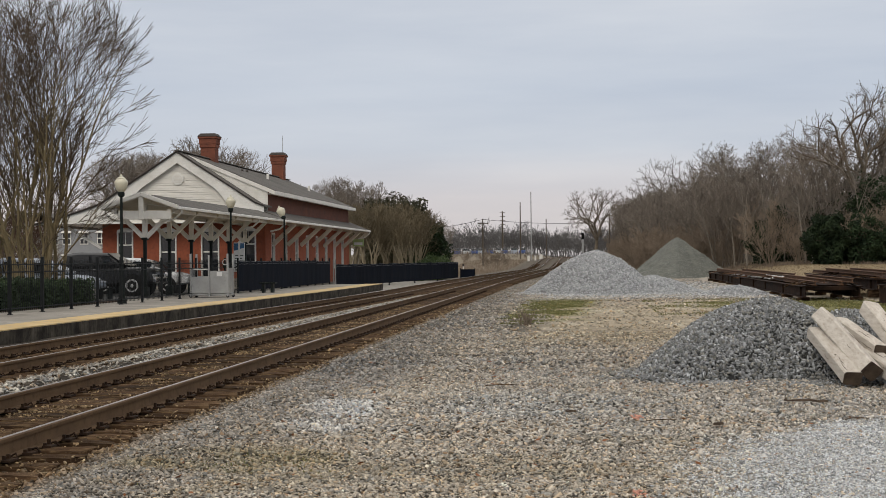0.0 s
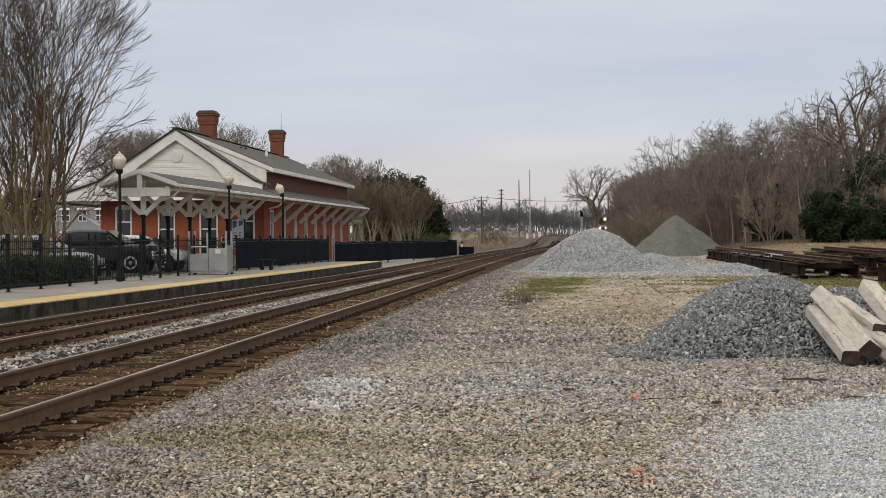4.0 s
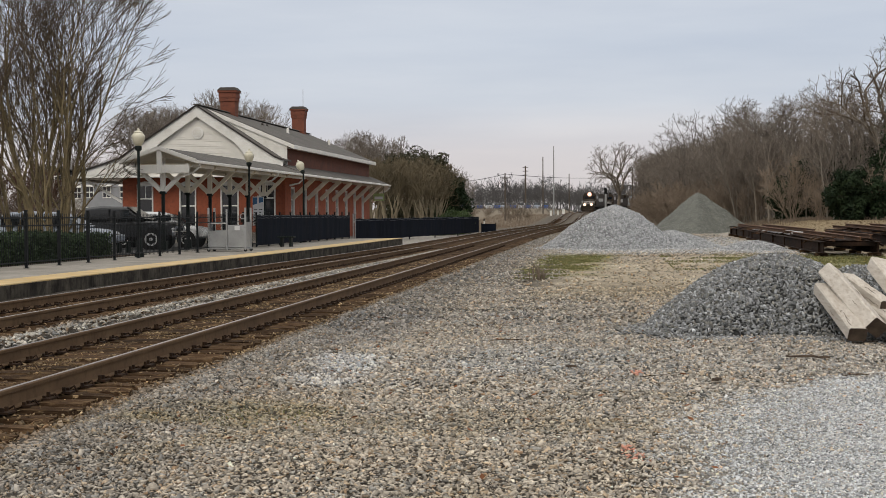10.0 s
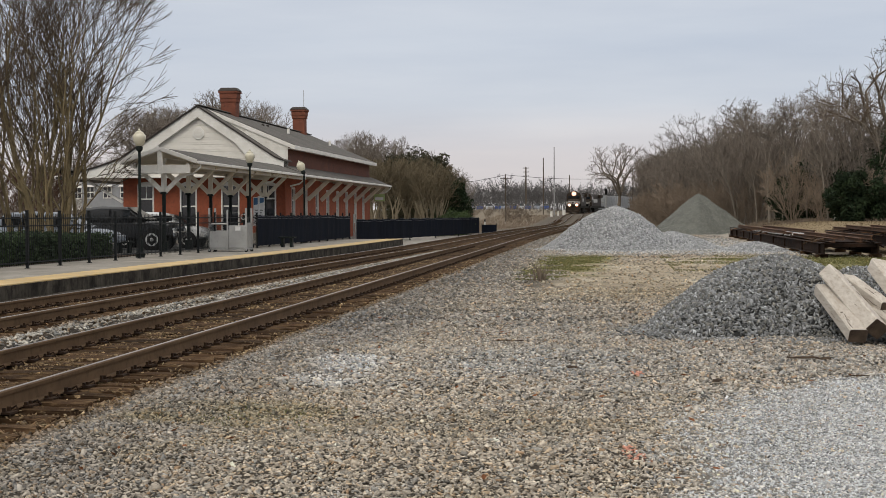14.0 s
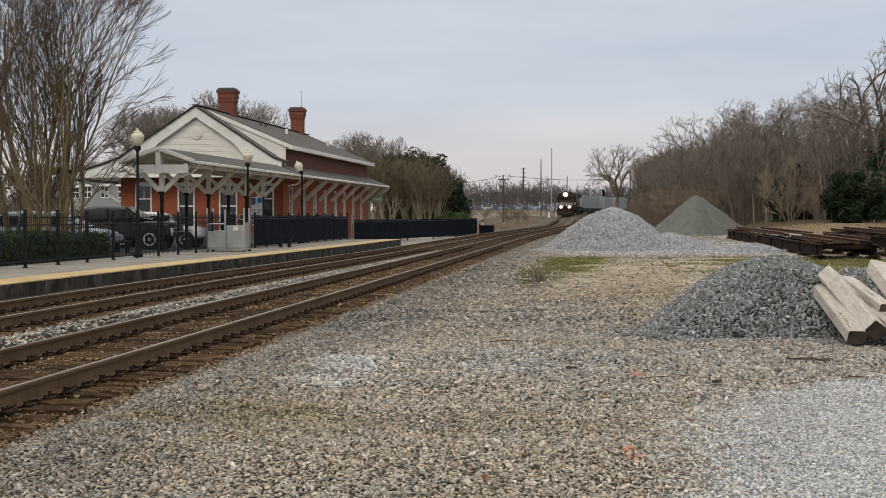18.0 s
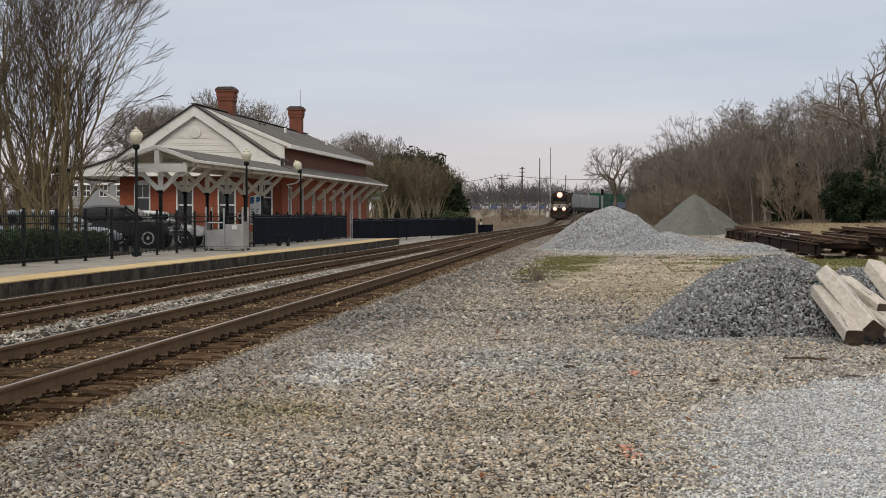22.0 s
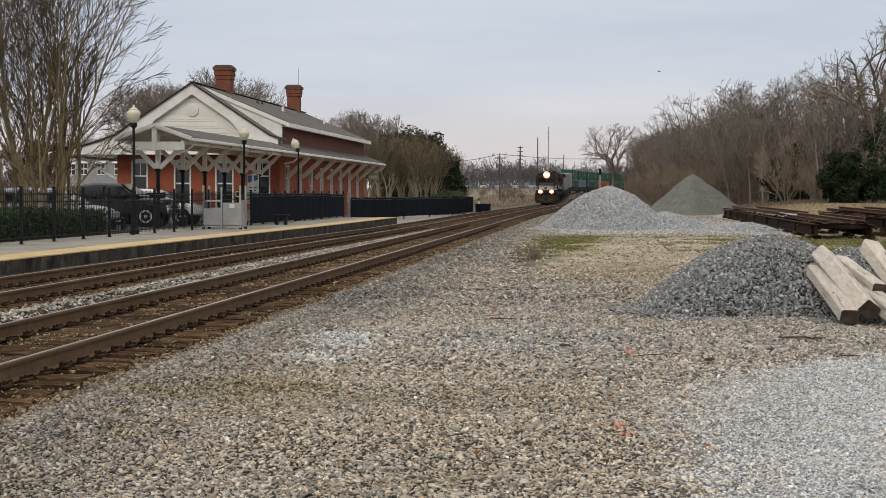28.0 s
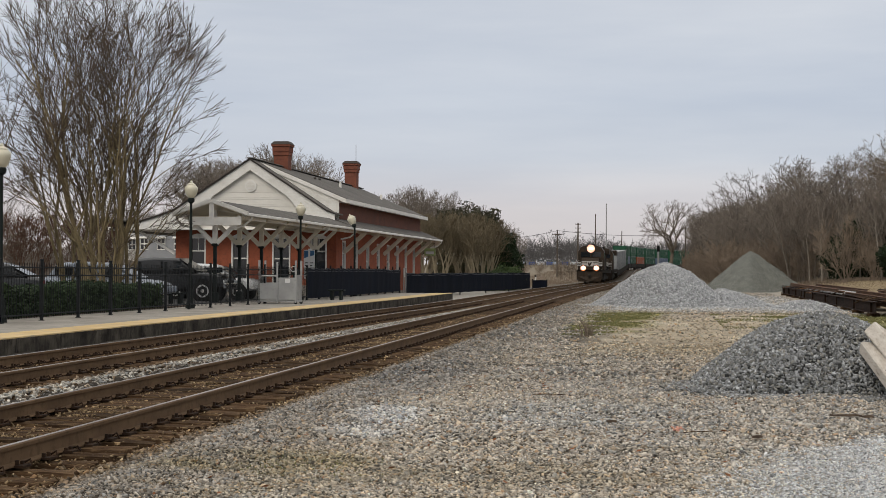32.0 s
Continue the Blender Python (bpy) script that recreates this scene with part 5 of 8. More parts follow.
# ---- street lamps on the platform ----
def street_lamp(at, tilt=0.0, first=[None]):
    if first[0] is not None and not tilt:
        return copy_thing(first[0], pose(*at))
    t = thing("street_lamp", "black post lamp with a cream acorn globe on the platform", "street lamp", at, group="platform lamps")
    part("base", Geo().lathe([(0.16, 0), (0.16, 0.12), (0.11, 0.2), (0.10, 0.55), (0.065, 0.65)], 12), M_POST, t)
    part("pole", Geo().lathe([(0.055, 0.6), (0.045, 3.52)], 12), M_POST, t, round_=True)
    m = Matrix.Translation((0, 0, 3.52)) @ pose(0, 0, 0, 0.3 * tilt, tilt, 0)
    part("collar", Geo().lathe([(0.05, 0), (0.11, 0.05), (0.12, 0.14), (0.09, 0.2)], 12, m), M_POST, t)
    gl = part("globe", Geo().lathe([(0.085, 0.17), (0.135, 0.22), (0.18, 0.31), (0.215, 0.42), (0.225, 0.49), (0.21, 0.545), (0.15, 0.60)], 20, m), M_GLOBE, t, "cream acorn-shaped globe", round_=True)
    part("finial", Geo().lathe([(0.15, 0.595), (0.155, 0.63), (0.10, 0.665), (0.045, 0.69), (0.05, 0.72), (0.015, 0.77)], 14, m), M_GLOBE, gl)
    if not tilt:
        first[0] = t
    return t


for y in (34.4, 49.3, 65.1):
    street_lamp((-15.4, y, plat_z(y)))
street_lamp((-15.4, 77.1, plat_z(77.1)), tilt=-24)


# ---- trees ----
def branch(g, rng, p, d, length, r0, r1, segs, n, wob, lift=0.0):
    """One bent tapering limb; returns its points."""
    pts, p, d = [Vector(p)], Vector(p), Vector(d).normalized()
    for i in range(segs):
        d = (d + Vector((rng.uniform(-wob, wob), rng.uniform(-wob, wob), rng.uniform(-wob, wob) + lift))).normalized()
        p = p + d * (length / segs)
        pts.append(p.copy())
    g.tube(pts, [r0 + (r1 - r0) * i / segs for i in range(segs + 1)], n, caps=False)
    return pts


def along(pts, k):
    k = k * (len(pts) - 1)
    i = min(int(k), len(pts) - 2)
    return pts[i].lerp(pts[i + 1], k - i), (pts[i + 1] - pts[i]).normalized()


def fork(rng, d, spread, up):
    v = Vector((rng.gauss(0, 1), rng.gauss(0, 1), rng.gauss(0, 1)))
    v = (v - d * v.dot(d)).normalized()
    return (d * math.cos(spread) + v * math.sin(spread) + Vector((0, 0, up))).normalized()


def bare_tree_meshes(seed, height, stems=1, spread=0.5, trunk=0.16, bare=0.3, limbs=9, twigs=(5, 5, 4), up=0.12, lean=0.25, thin=0.012, wob=0.16, reach=1.0, curl=1.0, long_=1.0, coarse=0):
    """Wood and twigs of a leafless tree."""
    rng = random.Random(seed)
    wood, fine = Geo(), Geo()
    for s in range(stems):
        a = 2 * math.pi * (s + rng.uniform(-0.3, 0.3)) / max(1, stems)
        out = lean if stems > 1 else 0.04
        d = Vector((math.cos(a) * out * rng.uniform(0.5, 1.2), math.sin(a) * out * rng.uniform(0.5, 1.2), 1))
        h = height * rng.uniform(0.72, 0.9)
        r = trunk * rng.uniform(0.8, 1.1) / (stems ** 0.4)
        start = Vector((math.cos(a), math.sin(a), 0)) * (0.12 * (stems > 1)) + Vector((0, 0, -0.1))
        st = branch(wood, rng, start, d, h, r, r * 0.18, 9 - 2 * coarse, 7 - 2 * coarse, 0.09, 0.02)
        for i in range(limbs):
            k = bare + (0.97 - bare) * (i + rng.random()) / limbs
            p, dd = along(st, k)
            ln = reach * height * (0.42 - 0.26 * (k - bare)) * rng.uniform(0.7, 1.15)
            r1 = max(thin, r * (1 - k * 0.8) * 0.55)
            b1 = branch(wood, rng, p, fork(rng, dd, spread * rng.uniform(0.8, 1.5), up), ln, r1, thin * 0.9, 6 - 2 * coarse, 5 - coarse, wob, 0.05 * curl)
            for j in range(twigs[0]):
                p2, d2 = along(b1, rng.uniform(0.2, 1.0))
                b2 = branch(fine, rng, p2, fork(rng, d2, rng.uniform(0.4, 0.9), up), ln * rng.uniform(0.3, 0.55), thin * 1.1, thin * 0.6, 4 - coarse, 3, wob * 1.3, 0.04 * curl)
                for q in range(twigs[1]):
                    p3, d3 = along(b2, rng.uniform(0.15, 1.0))
                    b3 = branch(fine, rng, p3, fork(rng, d3, rng.uniform(0.4, 0.9), up), ln * long_ * rng.uniform(0.12, 0.28), thin * 0.65, thin * 0.4, 3 - coarse, 3, wob * 1.5, 0.03 * curl)
                    for w in range(twigs[2]):
                        p4, d4 = along(b3, rng.uniform(0.2, 1.0))
                        branch(fine, rng, p4, fork(rng, d4, rng.uniform(0.4, 0.8), up), ln * long_ * rng.uniform(0.06, 0.13), thin * 0.45, thin * 0.3, 1, 3, wob, 0)
    return wood, fine


def bare_tree(at, seed, label, height, bark=M_BARK, twig=M_TWIG, turn=0.0, group="", **kw):
    t = thing("tree", label, "tree", at, turn, group=group)
    wood, fine = bare_tree_meshes(seed, height, **kw)
    part("trunk", wood, bark, t, round_=False, fix=False)
    part("crown", fine, twig, t, "fine leafless twigs", fix=False)
    return t


def bare_bush(at, seed, label, height, bark=M_BARK, twig=M_TWIG, group="", **kw):
    t = thing("bush", label, "bush", at, group=group)
    wood, fine = bare_tree_meshes(seed, height, **kw)
    part("stem", wood, bark, t, fix=False)
    part("crown", fine, twig, t, fix=False)
    return t


def leaf_clumps(seed, rx, ry, rz, count, size, hollow=0.55):
    """Leafy mass: many small bent leaf pairs over an uneven rounded body."""
    rng = np.random.default_rng(seed)
    d = rng.normal(size=(count, 3))
    d /= np.linalg.norm(d, axis=1)[:, None]
    bumps = 1 + 0.22 * np.sin(d[:, 0] * 5 + seed) * np.cos(d[:, 2] * 6) + 0.14 * np.sin(d[:, 1] * 9 + d[:, 2] * 7)
    r = (hollow + (1 - hollow) * rng.random(count) ** 0.5) * bumps
    c = d * r[:, None] * np.array((rx, ry, rz))
    s = size * rng.uniform(0.6, 1.3, count)
    u = rng.normal(size=(count, 3))
    u /= np.linalg.norm(u, axis=1)[:, None]
    w = np.cross(u, rng.normal(size=(count, 3)))
    w /= np.linalg.norm(w, axis=1)[:, None] + 1e-9
    nrm = np.cross(u, w)
    a, b = c - u * s[:, None], c + u * s[:, None]
    e, f = c + w * s[:, None] * 0.45 + nrm * s[:, None] * 0.2, c - w * s[:, None] * 0.45 + nrm * s[:, None] * 0.2
    V = np.stack([a, e, b, f], 1).reshape(-1, 3)
    k = np.arange(count)[:, None] * 4
    F = np.concatenate([k + np.array([[0, 1, 2]]), k + np.array([[0, 2, 3]])])
    return V, F


def leafy(name, at, seed, rx, ry, rz, count, size, label, category, material=M_LEAF, stem=0.0, hollow=0.55):
    t = thing(name, label, category, at)
    V, F = leaf_clumps(seed, rx, ry, rz, count, size, hollow)
    V[:, 2] = np.maximum(V[:, 2] + rz * 0.85 + stem, 0.03)
    c = fast_mesh("foliage", V, F, material)
    c.parent = t
    g = Geo()
    rng = random.Random(seed)
    for k in range(5):
        branch(g, rng, (rng.uniform(-0.2, 0.2), rng.uniform(-0.2, 0.2), -0.05), (rng.uniform(-0.4, 0.4), rng.uniform(-0.4, 0.4), 1), rz * 1.4 + stem, 0.06, 0.015, 5, 5, 0.15)
    part("stem", g, M_BARK, t, fix=False)
    return t


def lz(x, y):
    return float(land(x, y)) - 0.03


def spread_tree_meshes(seed, height, width, stems=1, lean=0.2, trunk=0.12, first=3.0, angle=(0.2, 0.42), levels=7, shrink=0.72, thin=0.008, foot=0.3, middle=0.58, waist=0.28, shoots=(0, 1, 2, 2, 2, 1, 0), wood_to=2, lift=0.03, wob=0.07, coarse=0, taper=(0.56, 0.72), limbs=2):
    """Wood and twigs of a leafless tree that forks again and again and fills a rounded crown."""
    rng = random.Random(seed)
    wood, fine = Geo(), Geo()
    mid, up = height * middle, height * (1 - middle)
    cap = [1 + 0.10 * rng.uniform(-1, 1) for _ in range(12)]

    def outside(p):
        k = p.z / mid
        a = (math.atan2(p.y, p.x) / math.tau * 12) % 12
        i = int(a)
        bump = cap[i] + (cap[(i + 1) % 12] - cap[i]) * (a - i)
        across = math.hypot(p.x, p.y) / (width * bump)
        if k < 1:
            return across > waist + (1 - waist) * k
        return across ** 2 + ((p.z - mid) / (up * bump)) ** 2 > 1

    def grow(p, d, level, r):
        ln = first * shrink ** level * rng.uniform(0.75, 1.2)
        segs = max(1, (5 if level == 0 else 4 if level < 3 else 2 if level < levels - 1 else 1) - coarse)
        n = max(3, (7 if level == 0 else 5 if level < 3 else 3) - coarse)
        pts = branch(wood if level <= wood_to else fine, rng, p, d, ln, r, max(thin * 0.75, r * 0.74), segs, n, wob * (1 + 0.4 * level), lift * (1 if level < 4 else 0.4))
        if level >= levels - 1:
            return
        end = (pts[-1] - pts[-2]).normalized()
        if outside(pts[-1]):
            # at the crown's edge only twigs go on
            for _ in range(2 if level > levels - 3 else 4):
                q, dd = along(pts, rng.uniform(0.5, 1.0))
                grow(q, fork(rng, dd, rng.uniform(*angle), 0.06), max(level + 1, levels - 2), thin)
            return
        for _ in range(limbs if level == 0 else 2 if rng.random() < 0.8 or level < 2 else 3):
            grow(pts[-1], fork(rng, end, rng.uniform(*angle) * (1 + 0.09 * level), 0.06), level + 1, max(thin, r * rng.uniform(*taper)))
        for _ in range(shoots[min(level, len(shoots) - 1)]):
            q, dd = along(pts, rng.uniform(0.25, 0.95))
            grow(q, fork(rng, dd, rng.uniform(angle[1], angle[1] * 2), 0.1), min(level + 2, levels - 1), max(thin, r * 0.42))

    for k in range(stems):
        a = math.tau * (k + rng.uniform(-0.35, 0.35)) / stems
        out = lean * rng.uniform(0.25, 1.15) if stems > 1 else 0.04
        off = foot * rng.uniform(0.4, 1.0) if stems > 1 else 0.0
        grow(Vector((math.cos(a) * off, math.sin(a) * off, -0.1)), Vector((math.cos(a) * out, math.sin(a) * out, 1)), 0, trunk * rng.uniform(0.7, 1.1))
    return wood, fine


def spread_tree(at, seed, label, height, width, bark=M_BARK, twig=M_TWIG, group="", **kw):
    t = thing("tree", label, "tree", at, group=group)
    wood, fine = spread_tree_meshes(seed, height, width, **kw)
    part("trunk", wood, bark, t, fix=False)
    part("crown", fine, twig, t, "fine leafless twigs", fix=False)
    return t


def top_of(t):
    return max(v.co.z for o in t.children for v in o.data.vertices)


# big leafless trees by the platform fence
M_TWIGDARK = surf("dark_twigs", (0.078, 0.060, 0.043), (0.125, 0.096, 0.068), 1.5, rough=0.9, bump=0.0, spec=0.1)
M_BARKOLIVE = surf("olive_brown_bark", (0.13, 0.10, 0.052), (0.22, 0.17, 0.092), 3, (0.06, 0.046, 0.027), 9, rough=0.85, bump=0.3, stretch=(1, 1, 0.4))
FENCE_TREE = dict(bark=M_BARKOLIVE, twig=M_TWIGDARK)
spread_tree((-19.6, 52.5, 0), 21, "tall multi-stemmed leafless tree behind the platform fence", 13.2, 3.2, stems=9, lean=0.22, trunk=0.088, first=3.15, levels=8, shrink=0.77, angle=(0.15, 0.4), thin=0.009, foot=0.5, lift=0.0, wob=0.045, middle=0.56, waist=0.42, wood_to=3, shoots=(2, 1, 1, 0, 1, 0, 0), **FENCE_TREE)
spread_tree((-19.2, 53.6, 0), 22, "slender leafless tree beside the larger one", 7.4, 1.4, stems=3, lean=0.11, trunk=0.075, first=2.2, levels=7, thin=0.0085, foot=0.25, lift=0.0, wob=0.05, shoots=(0, 1, 1, 1, 1, 0), **FENCE_TREE)
spread_tree((-22.3, 56.5, 0), 27, "leaning many-stemmed leafless tree by the hedge", 10.2, 3.5, stems=6, lean=0.34, trunk=0.085, first=2.9, levels=7, thin=0.0095, foot=0.3, lift=0.0, wob=0.05, waist=0.5, shoots=(1, 1, 1, 1, 1, 0), **FENCE_TREE)
spread_tree((-25.2, 51.5, 0), 23, "leafless tree standing near the parking lot", 12.0, 3.4, stems=7, lean=0.22, trunk=0.095, first=3.1, levels=7, thin=0.0095, foot=0.4, lift=0.0, wob=0.05, shoots=(1, 1, 1, 1, 1, 0), **FENCE_TREE)

# russet leafless bushes beyond the parking lot
M_TWIGRUSSET = surf("russet_twigs", (0.085, 0.05, 0.036), (0.135, 0.082, 0.058), 1.2, rough=0.95, bump=0.0, spec=0.1)
russet = thing("bush", "dense russet leafless bush beyond the parking lot", "bush", (-34.5, 80.5, 0), group="russet bushes")
for name, geo in zip(("stem", "crown"), spread_tree_meshes(35, 4.5, 2.3, stems=10, lean=0.5, trunk=0.04, first=1.5, levels=7, shrink=0.72, angle=(0.2, 0.45), thin=0.011, foot=0.4, waist=0.5, middle=0.5, shoots=(1, 1, 1, 1, 1, 0), coarse=1)):
    part(name, geo, M_TWIGRUSSET, russet, fix=False)
for x, y, turn in ((-31.4, 81.5, 80), (-37.8, 80.2, 200)):
    copy_thing(russet, pose(x, y, lz(x, y), 0, 0, turn))

# models for the woods
M_BARKGREY = surf("pale_grey_bark", (0.13, 0.112, 0.09), (0.23, 0.20, 0.165), 2.0, (0.08, 0.068, 0.05), 10, rough=0.9, bump=0.6, bscale=25, vary=0.25, stretch=(1, 1, 0.4))
M_TWIGGREY = surf("grey_brown_twigs", (0.125, 0.106, 0.088), (0.195, 0.166, 0.139), 1.2, rough=0.9, bump=0.0, vary=0.25)
WOODS = []
for k, (h, w, kw) in enumerate((
    (13.0, 4.6, dict(limbs=4, trunk=0.20, first=4.0, angle=(0.3, 0.6), levels=8, shrink=0.70, waist=0.2, middle=0.60, wob=0.12, lift=0.01)),
    (12.0, 3.2, dict(limbs=3, trunk=0.13, first=3.8, angle=(0.22, 0.45), levels=7, shrink=0.70, waist=0.2, middle=0.64, wob=0.08)),
    (13.5, 3.8, dict(stems=2, lean=0.14, trunk=0.14, first=4.0, angle=(0.25, 0.5), levels=7, shrink=0.70, waist=0.2, middle=0.62, wob=0.1)),
    (10.0, 2.6, dict(stems=3, lean=0.22, trunk=0.08, first=3.0, angle=(0.2, 0.42), levels=7, shrink=0.70, middle=0.6, wob=0.08)),
    (11.0, 4.4, dict(limbs=4, trunk=0.17, first=3.0, angle=(0.35, 0.65), levels=8, shrink=0.71, waist=0.25, middle=0.56, wob=0.14, lift=0.01)),
)):
    WOODS.append(spread_tree((40 + 6 * k, 150, lz(40 + 6 * k, 150)), 60 + k, "leafless woodland tree at the edge of the yard", h, w, bark=M_BARKGREY, twig=(M_TWIGGREY, M_TWIG, M_TWIGGREY, M_TWIG, M_TWIGGREY)[k], group="woodland edge", wood_to=2, coarse=1, thin=0.0125, shoots=(0, 1, 2, 1, 1, 1, 0), **kw))
WOODS_TOP = [top_of(t) for t in WOODS]


def wood_tree(k, x, y, tall, turn):
    """A copy of one of the woodland trees, that many metres tall."""
    return copy_thing(WOODS[k], pose(x, y, lz(x, y) - 0.1, 0, 0, turn) @ Matrix.Scale(tall / WOODS_TOP[k], 4))


BRUSH = []
for k in range(3):
    BRUSH.append(bare_bush((42 + 5 * k, 140, lz(42 + 5 * k, 140)), 80 + k, "dense tan leafless bush at the edge of the woods", 4.6, coarse=1, bark=M_TWIGTAN, twig=M_TWIGTAN, group="woodland brush", stems=8, spread=0.5, trunk=0.05, bare=0.12, limbs=7, twigs=(4, 4, 2), lean=0.45, thin=0.014))


def edge_x(y):
    """The line along which the woods begin."""
    return np.interp(y, [100, 108, 118, 127, 133, 140, 180, 230, 270, 300, 340, 400], [24, 15, 14, 13, 9.6, 8.6, 7.4, 6.2, 5.5, 5.9, 11, 26])


rng = random.Random(5)
for k in range(135):
    y = 110 + 215 * (k / 135) ** 1.15 + rng.uniform(-2, 2)
    back = abs(rng.gauss(0, 6.5)) + 1.2
    x = float(edge_x(y)) + back
    tall = rng.uniform(6.4, 9) if y < 135 else rng.uniform(7.8, 10.4) if y < 185 else rng.uniform(9, 11.5)
    wood_tree(rng.choice((1, 2, 3)) if y < 150 or rng.random() < 0.6 else rng.randrange(5), x, y, tall, rng.uniform(0, 360))
# taller crowns that stand out over the edge of the woods
for x, y, k, tall in ((20.7, 118, 4, 12.8), (19.6, 121, 0, 11.6), (19.0, 122, 0, 11.4), (23.4, 116, 0, 11.6), (17.6, 128, 1, 10.6), (16.4, 150, 0, 12.4), (15.0, 165, 4, 13.4), (13.6, 180, 2, 13.0), (12.1, 200, 0, 14.4), (10.6, 222, 1, 13.4), (10.4, 250, 0, 13.0), (11.5, 240, 4, 12.4), (26, 114, 2, 12.0), (18.2, 140, 4, 11.2)):
    wood_tree(k, x, y, tall, 40 * x)
spread_tree((20.2, 113, lz(20.2, 113)), 97, "large crooked leafless tree over the edge of the woods", 12.6, 3.9, bark=M_BARK, twig=M_TWIGDARK, group="woodland edge", limbs=4, trunk=0.24, first=4.4, angle=(0.3, 0.6), levels=8, shrink=0.70, thin=0.013, waist=0.2, middle=0.6, wob=0.14, lift=0.01, shoots=(0, 1, 2, 1, 1, 1, 0), coarse=1)
for k in range(80):
    y = 107 + 70 * (k / 80) ** 1.2 + rng.uniform(-2, 2)
    x = float(edge_x(y)) + rng.uniform(-0.5, 6) * (1.6 if y < 130 else 1)
    s = rng.uniform(0.6, 1.15)
    copy_thing(rng.choice(BRUSH), pose(x, y, lz(x, y) - 0.1, 0, 0, rng.uniform(0, 360)) @ Matrix.Scale(s, 4))


def thicket(name, spots, seed, height, material, label, category, **kw):
    """Far trees or brush that nobody could count, joined into one mesh. spots: x, y, size, turn."""
    models = []
    for k in range(3):
        a, b = bare_tree_meshes(seed + k, height, coarse=2, **kw)
        v = np.array(a.v + b.v)
        f = np.array(a.f + [tuple(i + len(a.v) for i in q) for q in b.f])
        models.append((v, f))
    VV, FF, k = [], [], 0
    for n, (x, y, s, t) in enumerate(spots):
        v, f = models[n % 3]
        c, d = math.cos(t), math.sin(t)
        p = v * s
        VV.append(np.c_[p[:, 0] * c - p[:, 1] * d + x, p[:, 0] * d + p[:, 1] * c + y, p[:, 2] + lz(x, y) - 0.2])
        FF.append(f + k)
        k += len(v)
    return tagged(fast_mesh(name, np.concatenate(VV), np.concatenate(FF), material), label, category, kind="stuff")


spread_tree((2.1, 286, lz(2.1, 286)), 91, "broad leafless tree standing alone by the curve", 15.8, 4.9, bark=M_BARK, twig=M_TWIG, group="woodland edge", limbs=5, trunk=0.36, first=4.4, angle=(0.3, 0.65), levels=8, shrink=0.74, thin=0.019, shoots=(0, 1, 1, 1, 1, 1, 0), waist=0.45, middle=0.52, wob=0.09, lift=0.0, coarse=1)
LIGHT_BRUSH = dict(stems=6, spread=0.5, trunk=0.05, bare=0.12, limbs=6, twigs=(4, 3, 0), lean=0.45, thin=0.018)
spots = []
for k in range(130):
    y = 165 + 160 * (k / 130) + rng.uniform(-2, 2)
    spots.append((float(edge_x(y)) + rng.uniform(-0.6, 6), y, rng.uniform(0.7, 1.3), rng.uniform(0, 6.28)))
thicket("thicket", spots, 180, 4.6, M_TWIGTAN, "dense brown leafless brush along the woods", "thicket", **LIGHT_BRUSH)
spots = []
for k in range(130):
    y = 112 + 194 * (k / 130) ** 1.1 + rng.uniform(-2, 2)
    spots.append((float(edge_x(y)) + rng.uniform(2, 11), y, rng.uniform(0.85, 1.2) * (0.82 if y < 150 else 1.0 if y < 190 else 1.25), rng.uniform(0, 6.28)))
thicket("young_woods", spots, 185, 8.2, M_TWIG, "close young leafless trees filling the woods", "woods", stems=2, spread=0.7, trunk=0.12, bare=0.15, limbs=10, twigs=(5, 4, 0), thin=0.026, up=0.1)

for x, y, rr, h in ((14.4, 123, 1.5, 2.0), (15.4, 119.5, 1.7, 2.6), (17.4, 117, 1.6, 2.3), (19.4, 114, 1.8, 2.8)):
    leafy("evergreen_shrub", (x, y, lz(x, y)), int(x * 7), rr, rr, h, 5000, 0.13, "dark green evergreen standing among the bare trees", "shrub", material=M_LEAFDARK, hollow=0.3)

# pale slender stems before the woods
sap = bare_tree((11.0, 131, lz(11, 131)), 95, "slender pale-stemmed young tree before the woods", 7.5, bark=M_BARKGREY, group="pale saplings", stems=1, spread=0.6, trunk=0.075, bare=0.45, limbs=7, twigs=(4, 4, 2), thin=0.016)
for x, y, a, s in ((12.6, 130, 50, 0.9), (13.8, 122, 130, 0.8), (14.9, 116, 220, 0.85), (15.6, 110, 300, 0.95), (16.4, 112, 20, 0.8), (17.0, 107.5, 90, 0.75), (10.0, 136, 160, 1.0), (13.3, 127, 260, 1.0), (18.2, 109, 200, 1.0)):
    copy_thing(sap, pose(x, y, lz(x, y) - 0.05, 4 * math.sin(a), 5 * math.cos(a * 2), a) @ Matrix.Scale(s, 4))

# evergreens in the woods
for x, y, r, h, n in ((16.6, 106, 1.7, 1.9, 9000), (19.0, 106.5, 2.0, 1.7, 9000), (22.5, 107, 2.4, 2.1, 6000), (20.5, 110, 2.0, 3.4, 6000)):
    leafy("evergreen_shrub", (x, y, lz(x, y)), int(x * 3), r, r, h, n, 0.13, "dark green broad evergreen shrub at the edge of the woods", "shrub", material=M_LEAFDARK)


M_LEAFOLIVE = surf("dull_olive_leaves", (0.033, 0.031, 0.015), (0.056, 0.052, 0.026), 1.5, rough=0.7, bump=0.0)
